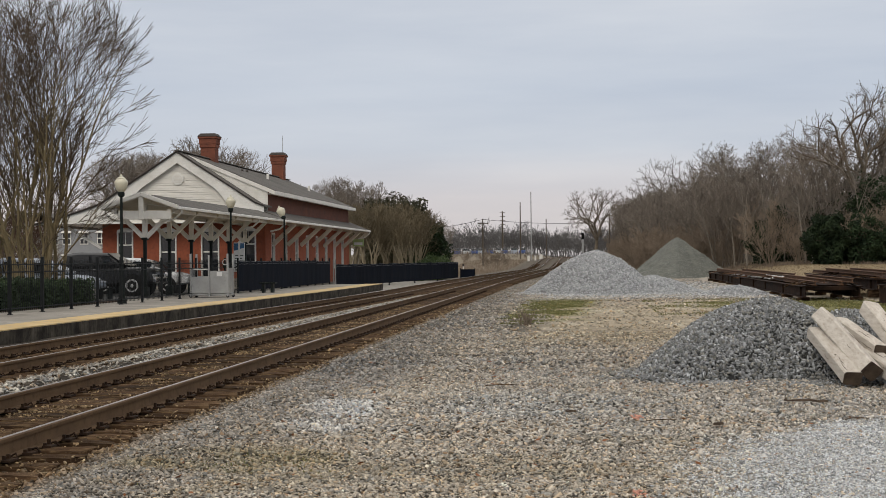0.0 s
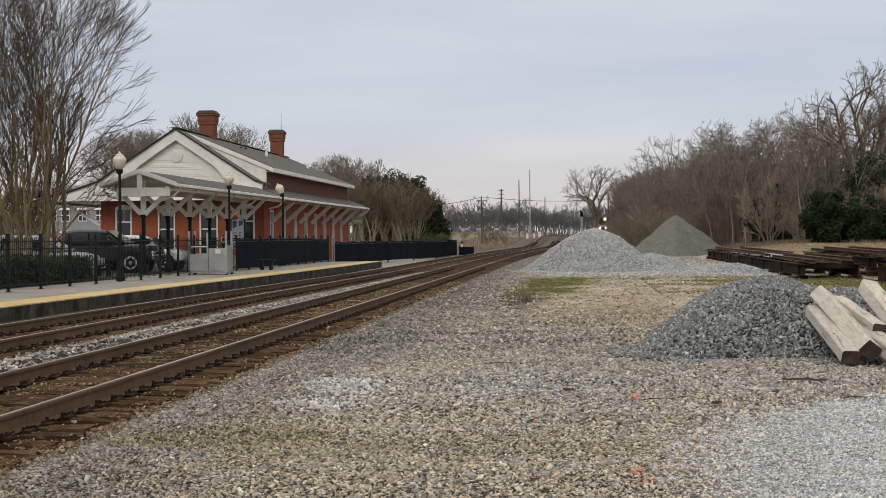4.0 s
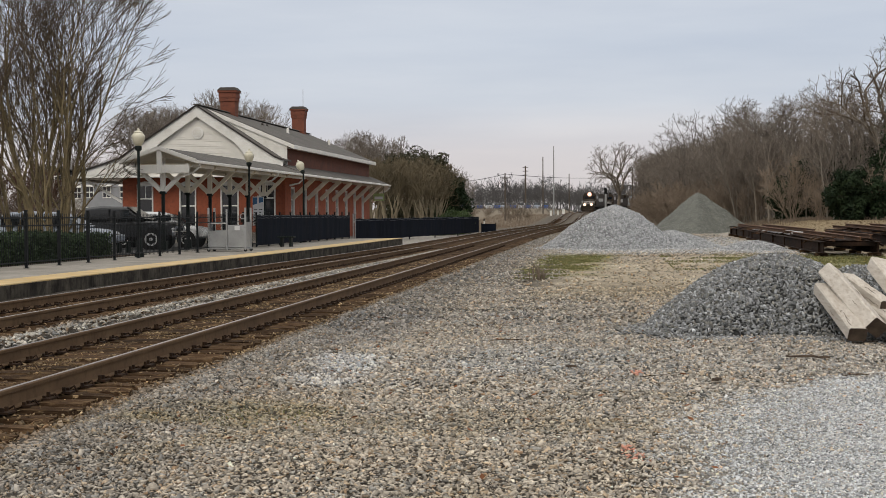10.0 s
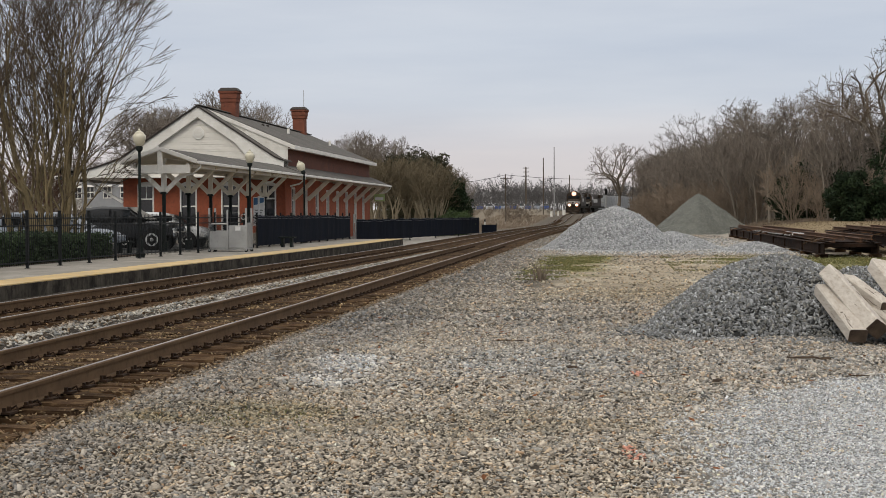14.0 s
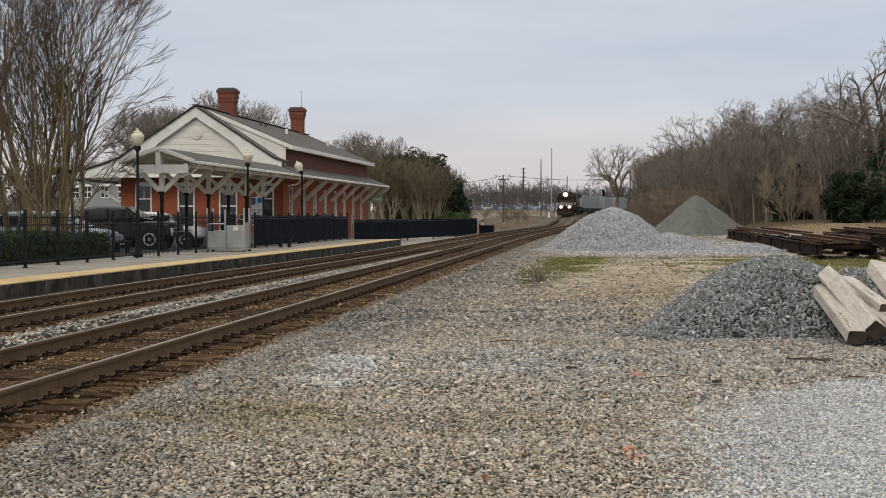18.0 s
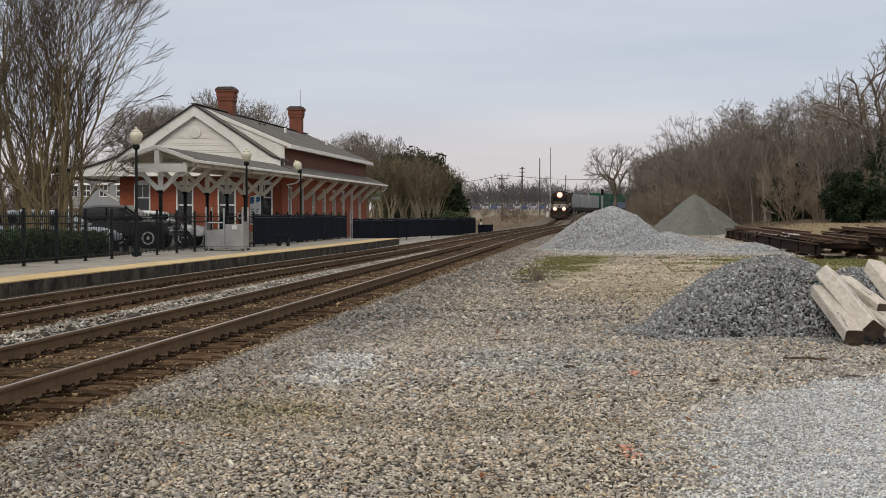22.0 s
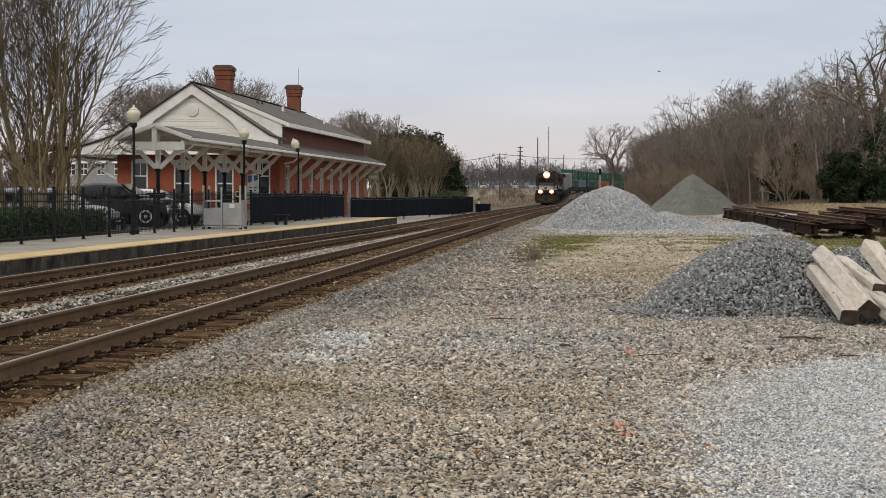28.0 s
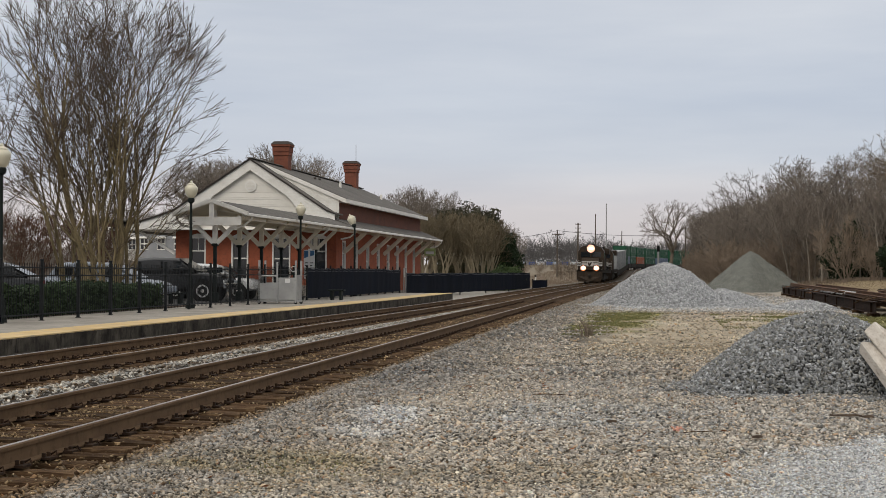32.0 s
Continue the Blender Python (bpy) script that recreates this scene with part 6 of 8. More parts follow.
# leafless crape myrtles past the station's end
M_TWIGMYRTLE = surf("olive_brown_twigs", (0.088, 0.07, 0.043), (0.14, 0.112, 0.07), 0.9, rough=0.95, bump=0.0, vary=0.15)
M_BARKMYRTLE = surf("tan_smooth_bark", (0.19, 0.155, 0.10), (0.28, 0.235, 0.16), 3, (0.12, 0.10, 0.06), 9, rough=0.8, bump=0.3, vary=0.1, stretch=(1, 1, 0.4))
myr = spread_tree((-19.2, 126, lz(-19, 126)), 31, "rounded leafless tree with pale forked trunks past the station", 7.0, 2.7, bark=M_BARKMYRTLE, twig=M_TWIGMYRTLE, group="trees past the station", stems=8, lean=0.36, trunk=0.085, first=2.2, angle=(0.2, 0.42), levels=7, shrink=0.7, thin=0.013, foot=0.35, wood_to=1, waist=0.5, middle=0.55, shoots=(0, 2, 2, 2, 1, 0), coarse=1, taper=(0.6, 0.74))
for x, y, a, s in ((-17.5, 124, 70, 0.98), (-15.9, 127, 150, 1.0), (-14.6, 124, 200, 0.93), (-17.0, 132, 260, 1.04), (-20.6, 134, 310, 1.05), (-14.8, 134, 20, 0.95)):
    copy_thing(myr, pose(x, y, lz(x, y), 0, 0, a) @ Matrix.Scale(s, 4))
leafy("evergreen_tree", (-13.9, 138, lz(-14, 138)), 41, 1.6, 1.5, 2.9, 9000, 0.14, "dark green dense evergreen beside the bare trees", "tree", material=M_LEAFDARK)
leafy("evergreen_tree", (-16.2, 142, lz(-16, 142)), 42, 2.4, 2.2, 3.6, 9000, 0.16, "dark olive evergreen behind the bare trees", "tree", stem=1.0, material=M_LEAFOLIVE)
leafy("evergreen_tree", (-19.6, 146, lz(-19, 146)), 43, 2.6, 2.2, 3.7, 9000, 0.16, "dark olive evergreen behind the bare trees", "tree", stem=1.0, material=M_LEAFOLIVE)
M_IVY = surf("bright_shrub_leaves", (0.04, 0.066, 0.02), (0.075, 0.11, 0.038), 1.5, rough=0.6, bump=0.0)
for x, y, s in ((-13.2, 126, 0.9), (-12.7, 129, 1.1), (-12.5, 131.5, 1.05), (-13.6, 122.5, 0.7)):
    leafy("shrub", (x, y, lz(x, y)), int(y), 1.2 * s, 1.2 * s, 1.05 * s, 3500, 0.09, "green shrub growing over the end of the fence", "shrub", material=M_IVY)

# trees behind the station and beyond
for k in range(34):
    y = rng.uniform(150, 200)
    u = k / 34
    x = (-0.175 + 0.085 * u + rng.uniform(-0.003, 0.003)) * y
    wood_tree(rng.randrange(5), x, y, (0.0555 - 0.032 * max(0, u - 0.35) / 0.65) * y * rng.uniform(0.82, 1.06) + 1.6, rng.uniform(0, 360))
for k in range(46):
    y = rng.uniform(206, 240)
    # placed by picture column, to fit the camera's view
    view_col = 60 + 400 * k / 46 + rng.uniform(-8, 8)
    x = (view_col - 1071) * y / 2700
    wood_tree(rng.randrange(5), x, y, rng.uniform(16.5, 19.5) if view_col > 230 else rng.uniform(9, 12), rng.uniform(0, 360))
for k in range(12):
    y = rng.uniform(85, 130)
    x = -0.40 * y - rng.uniform(3, 12)
    wood_tree(rng.randrange(5), x, y, rng.uniform(5.5, 8), rng.uniform(0, 360))
spots = []
for k in range(55):
    y = rng.uniform(105, 165)
    spots.append(((-1200 + 215 * (k + rng.random()) / 55) * y / 2700, y, rng.uniform(0.4, 0.75), rng.uniform(0, 6.28)))
thicket("young_woods", spots, 188, 7.6, M_TWIG, "close leafless trees behind the parking lot", "woods", stems=2, spread=0.75, trunk=0.12, bare=0.12, limbs=10, twigs=(5, 4, 0), thin=0.024, up=0.1)
LIGHT_WOOD = dict(stems=2, spread=0.65, trunk=0.3, bare=0.3, limbs=9, twigs=(5, 5, 0), thin=0.036)
spots = []
for k in range(170):
    y = rng.uniform(470, 640)
    spots.append((-0.10 * y + 0.125 * y * (k + rng.random()) / 170, y, rng.uniform(0.5, 0.95), rng.uniform(0, 6.28)))
thicket("far_woods", spots, 190, 11.5, M_FARTWIG, "leafless woods on the horizon, greyed for haze", "woods", **LIGHT_WOOD)
spots = []
for k in range(40):
    y = rng.uniform(330, 390)
    spots.append((-0.10 * y + 0.072 * y * (k + rng.random()) / 40, y, rng.uniform(0.25, 0.5), rng.uniform(0, 6.28)))
for k in range(60):
    y = rng.uniform(95, 150)
    spots.append((-0.405 * y - rng.uniform(0, 10), y, rng.uniform(0.5, 0.9), rng.uniform(0, 6.28)))
thicket("thicket", spots, 200, 4.6, M_TWIG, "brown brush beyond the yard and the lot", "thicket", **LIGHT_BRUSH)
for x, y, s in ((-13.4, 236, 0.7), (-14.5, 232, 0.55), (-12.2, 241, 0.5), (-17, 262, 0.6), (-20, 258, 0.55), (-22, 250, 0.7), (-24, 240, 0.6), (-20, 226, 0.5)):
    copy_thing(rng.choice(BRUSH), pose(x, y, lz(x, y), 0, 0, rng.uniform(0, 360)) @ Matrix.Scale(s, 4))


# ---- grass and weeds ----
def blades(name, x, y, h, material, label, seed, lean=0.4, width=0.012):
    rng = np.random.default_rng(seed)
    n = len(x)
    a = rng.uniform(0, 6.28, n)
    z = land(x, y)
    hh = h * rng.uniform(0.5, 1.3, n)
    b = rng.uniform(0, 6.28, n)
    ln = lean * hh * rng.random(n)
    w = width * rng.uniform(0.7, 1.4, n)
    dx, dy = np.cos(a) * w, np.sin(a) * w
    V = np.stack([np.c_[x - dx, y - dy, z], np.c_[x + dx, y + dy, z], np.c_[x + np.cos(b) * ln * 0.4 + dx * 0.6, y + np.sin(b) * ln * 0.4 + dy * 0.6, z + hh * 0.6], np.c_[x + np.cos(b) * ln, y + np.sin(b) * ln, z + hh]], 1).reshape(-1, 3)
    k = np.arange(n)[:, None] * 4
    F = np.concatenate([k + np.array([[0, 1, 2]]), k + np.array([[0, 2, 3]])])
    return tagged(fast_mesh(name, V, F, material), label, "grass", kind="stuff")


r = np.random.default_rng(3)
n = 16000
x, y = r.uniform(-2.4, 0.2, n), r.uniform(38, 60, n)
k = (lump(x, y, 0.55, 2) + 0.5 * lump(x, y, 1.7, 3) > -0.12) & (x < 0.05 * (y - 50) - 0.4 - 0.7 * lump(x, y, 1.7, 3)) & (x > -2.2 - 0.4 * lump(x, y, 1.7, 3))
blades("grass", x[k], y[k], 0.035, M_GREENGRASS, "short green and straw weeds on the yard", 4, lean=1.2, width=0.02)
n = 16000
x, y = r.uniform(2.0, 10.2, n), r.uniform(44, 60, n)
k = lump(x, y, 0.5, 2) > 0.02 - 0.25 * (x > 5.5)
blades("grass", x[k], y[k], 0.045, M_GREENGRASS, "low green weeds before the steel frames", 5, lean=1.2, width=0.022)
x, y = r.normal(-1.62, 0.07, 60), r.normal(37.4, 0.10, 60)
blades("dry_weed", x, y, 0.34, M_TWIGTAN, "tall dry weed tuft at the edge of the ballast", 6, lean=0.5, width=0.01)
n = 30000
x, y = r.uniform(9.5, 26, n), r.uniform(62, 116, n)
k = (x > 11.6 - 0.9 * lump(x, y, 0.3, 4)) & (x < 0.2 * y + 4)
blades("straw_grass", x[k], y[k], 0.022, M_GRASS, "dry straw-coloured grass on the bank", 7, lean=3, width=0.035)
n = 9000
y = r.uniform(104, 150, n)
x = edge_x(y) + r.normal(0.3, 1.3, n) + 1.2 * lump(y, y * 0, 0.5, 7)
k = lump(x, y, 0.4, 8) > -0.1
x, y = x[k], y[k]
blades("tall_dry_grass", x, y, 0.22, M_TWIGTAN, "tall dry grass along the edge of the woods", 8, width=0.02)
n = 9000
y = r.uniform(125, 300, n)
x = far_x(y) - r.uniform(3.5, 14, n)
blades("tall_dry_grass", x, y, 0.3, M_TWIGTAN, "dry grass along the far side of the tracks", 9, width=0.03)
n = 5000
y = r.uniform(110, 290, n)
x = near_x(y) + r.uniform(3.5, 9, n)
blades("tall_dry_grass", x, y, 0.4, M_GRASS, "dry grass between the tracks and the woods", 10, width=0.03)
n = 500
x, y = r.normal(-2.9, 0.5, n), r.normal(12.6, 0.6, n)
blades("grass", x, y, 0.022, M_GREENGRASS, "sparse moss and weeds in the gravel", 11, lean=1.2, width=0.006)


# ---- cars ----
M_TYRE = surf("tyre_rubber", (0.012, 0.012, 0.012), (0.02, 0.02, 0.02), 5, rough=0.85, bump=0.1, spec=0.1)
M_RIM = surf("alloy_rim", (0.45, 0.45, 0.45), (0.56, 0.56, 0.56), 5, rough=0.4, metal=0.5, bump=0)
M_LAMP = surf("clear_car_lamp", (0.5, 0.5, 0.5), (0.62, 0.62, 0.62), 5, rough=0.15, bump=0, spec=0.6)
M_CARGLASS = glassy("car_glass", (0.012, 0.015, 0.018), 0.06)


def paint(name, c, rough=0.25):
    return surf(name, tuple(v * 0.93 for v in c), c, 0.8, rough=rough, bump=0.0, spec=0.55, rvar=0.05)


P_BLACK, P_SILVER, P_WHITE = paint("black_car_paint", (0.012, 0.012, 0.013)), paint("silver_blue_car_paint", (0.33, 0.365, 0.42)), paint("white_car_paint", (0.55, 0.56, 0.57))
M_CHROME = surf("car_chrome", (0.5, 0.5, 0.5), (0.6, 0.6, 0.6), 4, rough=0.15, metal=0.9, bump=0)


def loft(sections):
    """Cross-sections of equal count led along x."""
    g = Geo()
    n = len(sections[0])
    for s in sections:
        g.v += s
    for i in range(len(sections) - 1):
        for j in range(n):
            g.f.append((i * n + j, i * n + (j + 1) % n, (i + 1) * n + (j + 1) % n, (i + 1) * n + j))
    g.f += [tuple(range(n)), tuple(range(len(sections) * n - 1, (len(sections) - 1) * n - 1, -1))]
    return g


def hull(xs, w, r=0.12):
    """Body sections from (x, bottom, top, width factor)."""
    out = []
    for x, b, tp, k in xs:
        h = w / 2 * k
        out.append([(x, -h + r, b), (x, h - r, b), (x, h, b + r), (x, h * 1.0, (b + tp) / 2), (x, h - 0.02, tp - r), (x, h - r - 0.05, tp), (x, -h + r + 0.05, tp), (x, -h + 0.02, tp - r), (x, -h, (b + tp) / 2), (x, -h, b + r)])
    return loft(out)


def car(at, turn, label, body_rows, cabin_rows, w, wheels, tyre, material, category="car", glass_rows=None, extra=None):
    """A car pointing along +x; wheels: the axles' x."""
    t = thing("car", label, category, at, turn, group="parked cars")
    b = part("body", hull(body_rows, w), material, t, round_=True)
    c = part("cabin", hull(cabin_rows, w * 0.9, 0.1), material, t, round_=True)
    gl = glass_rows
    for s in (-1, 1):
        for x0, x1, z0, z1 in gl:
            part("side_window", Geo().box(x0, x1, s * w * 0.45 - 0.02, s * w * 0.45 + 0.012, z0, z1, 0.01), M_CARGLASS, c)
        part("mirror", Geo().box(gl[0][1] - 0.05, gl[0][1] + 0.15, s * (w / 2 + 0.02) - 0.1, s * (w / 2 + 0.02) + 0.1, gl[0][2] - 0.02, gl[0][2] + 0.16, 0.03), material, c)
        part("headlight", Geo().box(body_rows[-1][0] - 0.28, body_rows[-1][0] + 0.02, s * w * 0.36 - 0.2, s * w * 0.36 + 0.2, body_rows[-1][2] - 0.26, body_rows[-1][2] - 0.06, 0.03), M_LAMP, b)
        part("tail_light", Geo().box(body_rows[0][0] - 0.02, body_rows[0][0] + 0.1, s * w * 0.43 - 0.1, s * w * 0.43 + 0.1, body_rows[0][2] - 0.4, body_rows[0][2] - 0.1, 0.02), surf_red, b)
        part("door_handle", Geo().box(gl[0][0] + 0.1, gl[0][0] + 0.3, s * (w / 2) - 0.02, s * (w / 2) + 0.03, gl[0][2] - 0.22, gl[0][2] - 0.17, 0.01), M_CHROME, b)
        for x in wheels:
            wh = part("wheel", Geo().lathe([(tyre * 0.7, -0.11), (tyre, -0.09), (tyre, 0.09), (tyre * 0.7, 0.11)], 24, Matrix.Translation((x, s * (w / 2 - 0.08), tyre)) @ pose(0, 0, 0, 90, 0, 0)), M_TYRE, t, "black tyre")
            hub = Matrix.Translation((x, s * (w / 2 + 0.025), tyre)) @ pose(0, 0, 0, 90, 0, 0)
            g = Geo().lathe([(tyre * 0.66, -0.02), (tyre * 0.69, 0.0), (tyre * 0.62, 0.008), (tyre * 0.2, 0.0), (tyre * 0.12, 0.02)], 20, hub)
            ri = part("rim", g, M_RIM, wh)
            for q in range(6):
                part("rim_slot", Geo().slab([(-0.022, tyre * 0.24), (0.022, tyre * 0.24), (0.055, tyre * 0.48), (0, tyre * 0.52), (-0.055, tyre * 0.48)], -0.012, 0.014, "z", hub @ pose(0, 0, 0, 0, 0, 60 * q)), M_TYRE, ri)
            part("wheel_arch", Geo().lathe([(tyre * 1.18, -0.05), (tyre * 1.18, 0.05)], 24, Matrix.Translation((x, s * (w / 2 - 0.06), tyre)) @ pose(0, 0, 0, 90, 0, 0)), M_TYRE, b)
    part("windscreen", Geo().add([(cabin_rows[-1][0] + 0.0, -w * 0.4, cabin_rows[-1][2] + 0.03), (cabin_rows[-1][0], w * 0.4, cabin_rows[-1][2] + 0.03), (cabin_rows[-2][0], w * 0.36, cabin_rows[-2][2] - 0.02), (cabin_rows[-2][0], -w * 0.36, cabin_rows[-2][2] - 0.02)], [(0, 1, 2, 3)]), M_CARGLASS, c, fix=False).location = (0.03, 0, 0.02)
    part("bumper", Geo().box(body_rows[-1][0] - 0.1, body_rows[-1][0] + 0.1, -w * 0.48, w * 0.48, body_rows[-1][1], body_rows[-1][1] + 0.26, 0.05), M_CHROME if category == "pickup" else material, b)
    part("grille", Geo().box(body_rows[-1][0] - 0.02, body_rows[-1][0] + 0.04, -w * 0.22, w * 0.22, body_rows[-1][1] + 0.28, body_rows[-1][2] - 0.1, 0.02), M_TYRE, b)
    return t


surf_red = surf("red_tail_lamp", (0.25, 0.01, 0.01), (0.32, 0.015, 0.015), 4, rough=0.2, bump=0)
PICK_BODY = [(-2.9, 0.62, 1.22, 0.96), (-2.8, 0.48, 1.28, 1), (-0.9, 0.42, 1.30, 1), (0.8, 0.42, 1.30, 1), (1.3, 0.45, 1.28, 1), (2.3, 0.5, 1.22, 0.98), (2.75, 0.52, 1.14, 0.93), (2.85, 0.55, 1.02, 0.9)]
PICK_CAB = [(-1.4, 1.2, 1.28, 1), (-1.25, 1.2, 1.86, 0.94), (-0.5, 1.2, 1.93, 0.93), (0.65, 1.2, 1.90, 0.93), (1.5, 1.2, 1.30, 0.98)]
SUV_BODY = [(-2.4, 0.55, 1.05, 0.92), (-2.3, 0.42, 1.12, 0.98), (-0.5, 0.36, 1.08, 1), (1.0, 0.36, 1.04, 1), (1.8, 0.4, 0.98, 0.97), (2.3, 0.44, 0.86, 0.9), (2.4, 0.5, 0.74, 0.86)]
SUV_CAB = [(-2.32, 0.95, 1.1, 0.96), (-1.9, 0.95, 1.62, 0.9), (-1.2, 0.95, 1.70, 0.9), (0.0, 0.95, 1.66, 0.9), (0.45, 0.95, 1.55, 0.91), (1.3, 0.95, 1.06, 0.97)]
LOT = 0.10
car((-21.75, 66.4, LOT), 0, "black crew-cab pickup parked behind the fence", PICK_BODY, PICK_CAB, 2.0, (-1.9, 1.85), 0.45, P_BLACK, "pickup", [(0.0, 0.85, 1.34, 1.78), (-1.15, -0.1, 1.34, 1.78)])
car((-21.45, 58.0, LOT), 0, "silver-blue estate car parked behind the hedge", SUV_BODY, SUV_CAB, 1.85, (-1.5, 1.5), 0.34, P_SILVER, "car", [(-0.15, 0.75, 1.1, 1.5), (-1.1, -0.25, 1.1, 1.54), (-1.95, -1.2, 1.12, 1.5)])
car((-20.9, 70.2, LOT), 0, "white crossover parked beyond the black pickup", SUV_BODY, SUV_CAB, 1.9, (-1.5, 1.5), 0.37, P_WHITE, "car", [(-0.15, 0.75, 1.1, 1.5), (-1.1, -0.25, 1.1, 1.54), (-1.95, -1.2, 1.12, 1.5)])
car((-29.5, 66, LOT), 8, "dark car parked further along the lot", SUV_BODY, SUV_CAB, 1.85, (-1.5, 1.5), 0.34, P_BLACK, "car", [(-0.15, 0.75, 1.1, 1.5), (-1.1, -0.25, 1.1, 1.54), (-1.95, -1.2, 1.12, 1.5)])

# asphalt of the lot
g = Geo()
for a, b in ((20, 50), (50, 79.8)):
    g.box(-70, -17.25, a, b, -0.3, 0.095)
tagged(part("parking_lot", g, M_ASPHALT), "grey asphalt parking lot behind the platform", "parking lot", kind="structure")


# ---- hedge ----
def hedge(x, y, w, d, h, seed, label):
    t = thing("hedge", label, "hedge", (x, y, 0), group="clipped hedges")
    r = np.random.default_rng(seed)
    n = 7000
    p = r.uniform(-1, 1, (n, 3))
    k = np.abs(p).max(1)
    p = p / k[:, None] ** r.uniform(0.3, 1.0, (n, 1))
    lim = np.sign(p) * np.abs(p) ** 1.0
    c = lim * np.array((w / 2, d / 2, h / 2)) * (1 + 0.10 * r.normal(size=(n, 1))) + np.array((0, 0, h / 2 + 0.05))
    c[:, 2] = np.maximum(c[:, 2], 0.03)
    s = 0.055 * r.uniform(0.6, 1.4, n)
    u = r.normal(size=(n, 3))
    u /= np.linalg.norm(u, axis=1)[:, None]
    v = np.cross(u, r.normal(size=(n, 3)))
    v /= np.linalg.norm(v, axis=1)[:, None]
    V = np.stack([c - u * s[:, None], c + v * s[:, None] * 0.5, c + u * s[:, None], c - v * s[:, None] * 0.5], 1).reshape(-1, 3)
    q = np.arange(n)[:, None] * 4
    F = np.concatenate([q + np.array([[0, 1, 2]]), q + np.array([[0, 2, 3]])])
    f = fast_mesh("foliage", V, F, M_LEAF)
    f.parent = t
    gg = Geo()
    rr = random.Random(seed)
    for _ in range(8):
        branch(gg, rr, (rr.uniform(-w / 3, w / 3), rr.uniform(-d / 3, d / 3), 0), (rr.uniform(-0.3, 0.3), rr.uniform(-0.3, 0.3), 1), h * 0.9, 0.03, 0.01, 4, 4, 0.15)
    part("stem", gg, M_BARK, t, fix=False)


for k in range(7):
    yy = 33.5 + 2.38 * k
    hedge(-16.8, yy, 1.1, 2.3, 0.98 + 0.06 * math.sin(k * 2), 300 + k, "dark green clipped hedge behind the fence")
tagged(part("planting_bed", Geo().box(-17.25, -16.2, 20, 52.5, -0.2, 0.262), surf("bark_mulch", (0.05, 0.032, 0.022), (0.09, 0.06, 0.04), 6, rough=0.95, bump=0.8, bscale=40)), "brown mulch bed along the fence", "planting bed", kind="structure")


# ---- wheelchair lift on the platform ----
def wheelchair_lift(at, turn):
    t = thing("wheelchair_lift", "grey metal wheelchair lift standing on the platform", "wheelchair lift", at, turn)
    part("base_frame", Geo().box(-0.45, 0.45, -0.75, 0.75, 0.08, 0.14, 0.01), M_GALV, t)
    for x, y in ((-0.45, -0.72), (0.45, -0.72), (-0.45, 0.72), (0.45, 0.72)):
        part("upright", Geo().box(x - 0.035, x + 0.035, y - 0.035, y + 0.035, 0.05, 1.68, 0.008), M_GALV, t)
        part("caster", Geo().lathe([(0.06, -0.02), (0.06, 0.02)], 12, Matrix.Translation((x, y, 0.06)) @ pose(0, 0, 0, 0, 90, 0)), M_TYRE, t)
    part("upright", Geo().box(0.465, 0.525, -0.03, 0.03, 0.05, 1.62, 0.008), M_GALV, t)
    part("side_panel", Geo().box(0.43, 0.46, 0.03, 0.70, 0.16, 1.02, 0.01), M_GALV, t)
    part("side_panel", Geo().box(0.43, 0.46, -0.70, -0.03, 0.16, 0.80, 0.01), M_GALV, t)
    part("side_panel", Geo().box(-0.46, -0.43, -0.70, 0.70, 0.16, 0.82, 0.01), M_GALV, t)
    part("end_panel", Geo().box(-0.42, 0.42, 0.70, 0.73, 0.16, 1.12, 0.01), M_GALV, t)
    part("ramp_gate", Geo().box(-0.42, 0.42, -0.75, -0.71, 0.16, 1.10, 0.01), M_GALV, t)
    part("platform_floor", Geo().box(-0.42, 0.42, -0.70, 0.70, 0.15, 0.18), M_GALV, t)
    part("hand_rail", Geo().tube([(0.45, -0.72, 0.2), (0.45, -0.72, 1.0), (0.45, -0.62, 1.08), (0.45, 0.0, 1.08)], 0.03, 8), M_GALV, t, round_=True)
    part("crank_wheel", Geo().tube([(0.45 + 0.0, 0.62 + 0.1 * math.cos(a), 1.35 + 0.1 * math.sin(a)) for a in np.linspace(0, 6.28, 17)], 0.014, 6), M_GALV, t, round_=True)
    part("notice", Geo().box(0.462, 0.468, 0.30, 0.50, 0.82, 0.98), M_LOCOWHITE0, t, "small white notice")
    part("control_box", Geo().box(-0.12, 0.12, 0.45, 0.7, 1.12, 1.3, 0.02), M_POST, t)
    return t


M_LOCOWHITE0 = surf("white_sign_face", (0.58, 0.58, 0.57), (0.66, 0.66, 0.65), 2, rough=0.5, bump=0)
wheelchair_lift((-14.4, 57.6, plat_z(57.6)), -90)


# ---- bench and signs ----
def bench(at, turn):
    t = thing("bench", "low dark bench on the platform by the fence", "bench", at, turn)
    for k in range(4):
        part("slat", Geo().box(-0.24 + 0.12 * k, -0.14 + 0.12 * k, -0.37, 0.37, 0.40, 0.46, 0.008), M_POST, t)
    for y in (-0.2, 0.2):
        part("leg", Geo().box(-0.2, 0.2, y - 0.05, y + 0.05, 0, 0.42, 0.015), M_POST, t)


bench((-14.0, 66.2, plat_z(66.2)), 90)
bench((-19.55, 60.5, 0.095), 90)


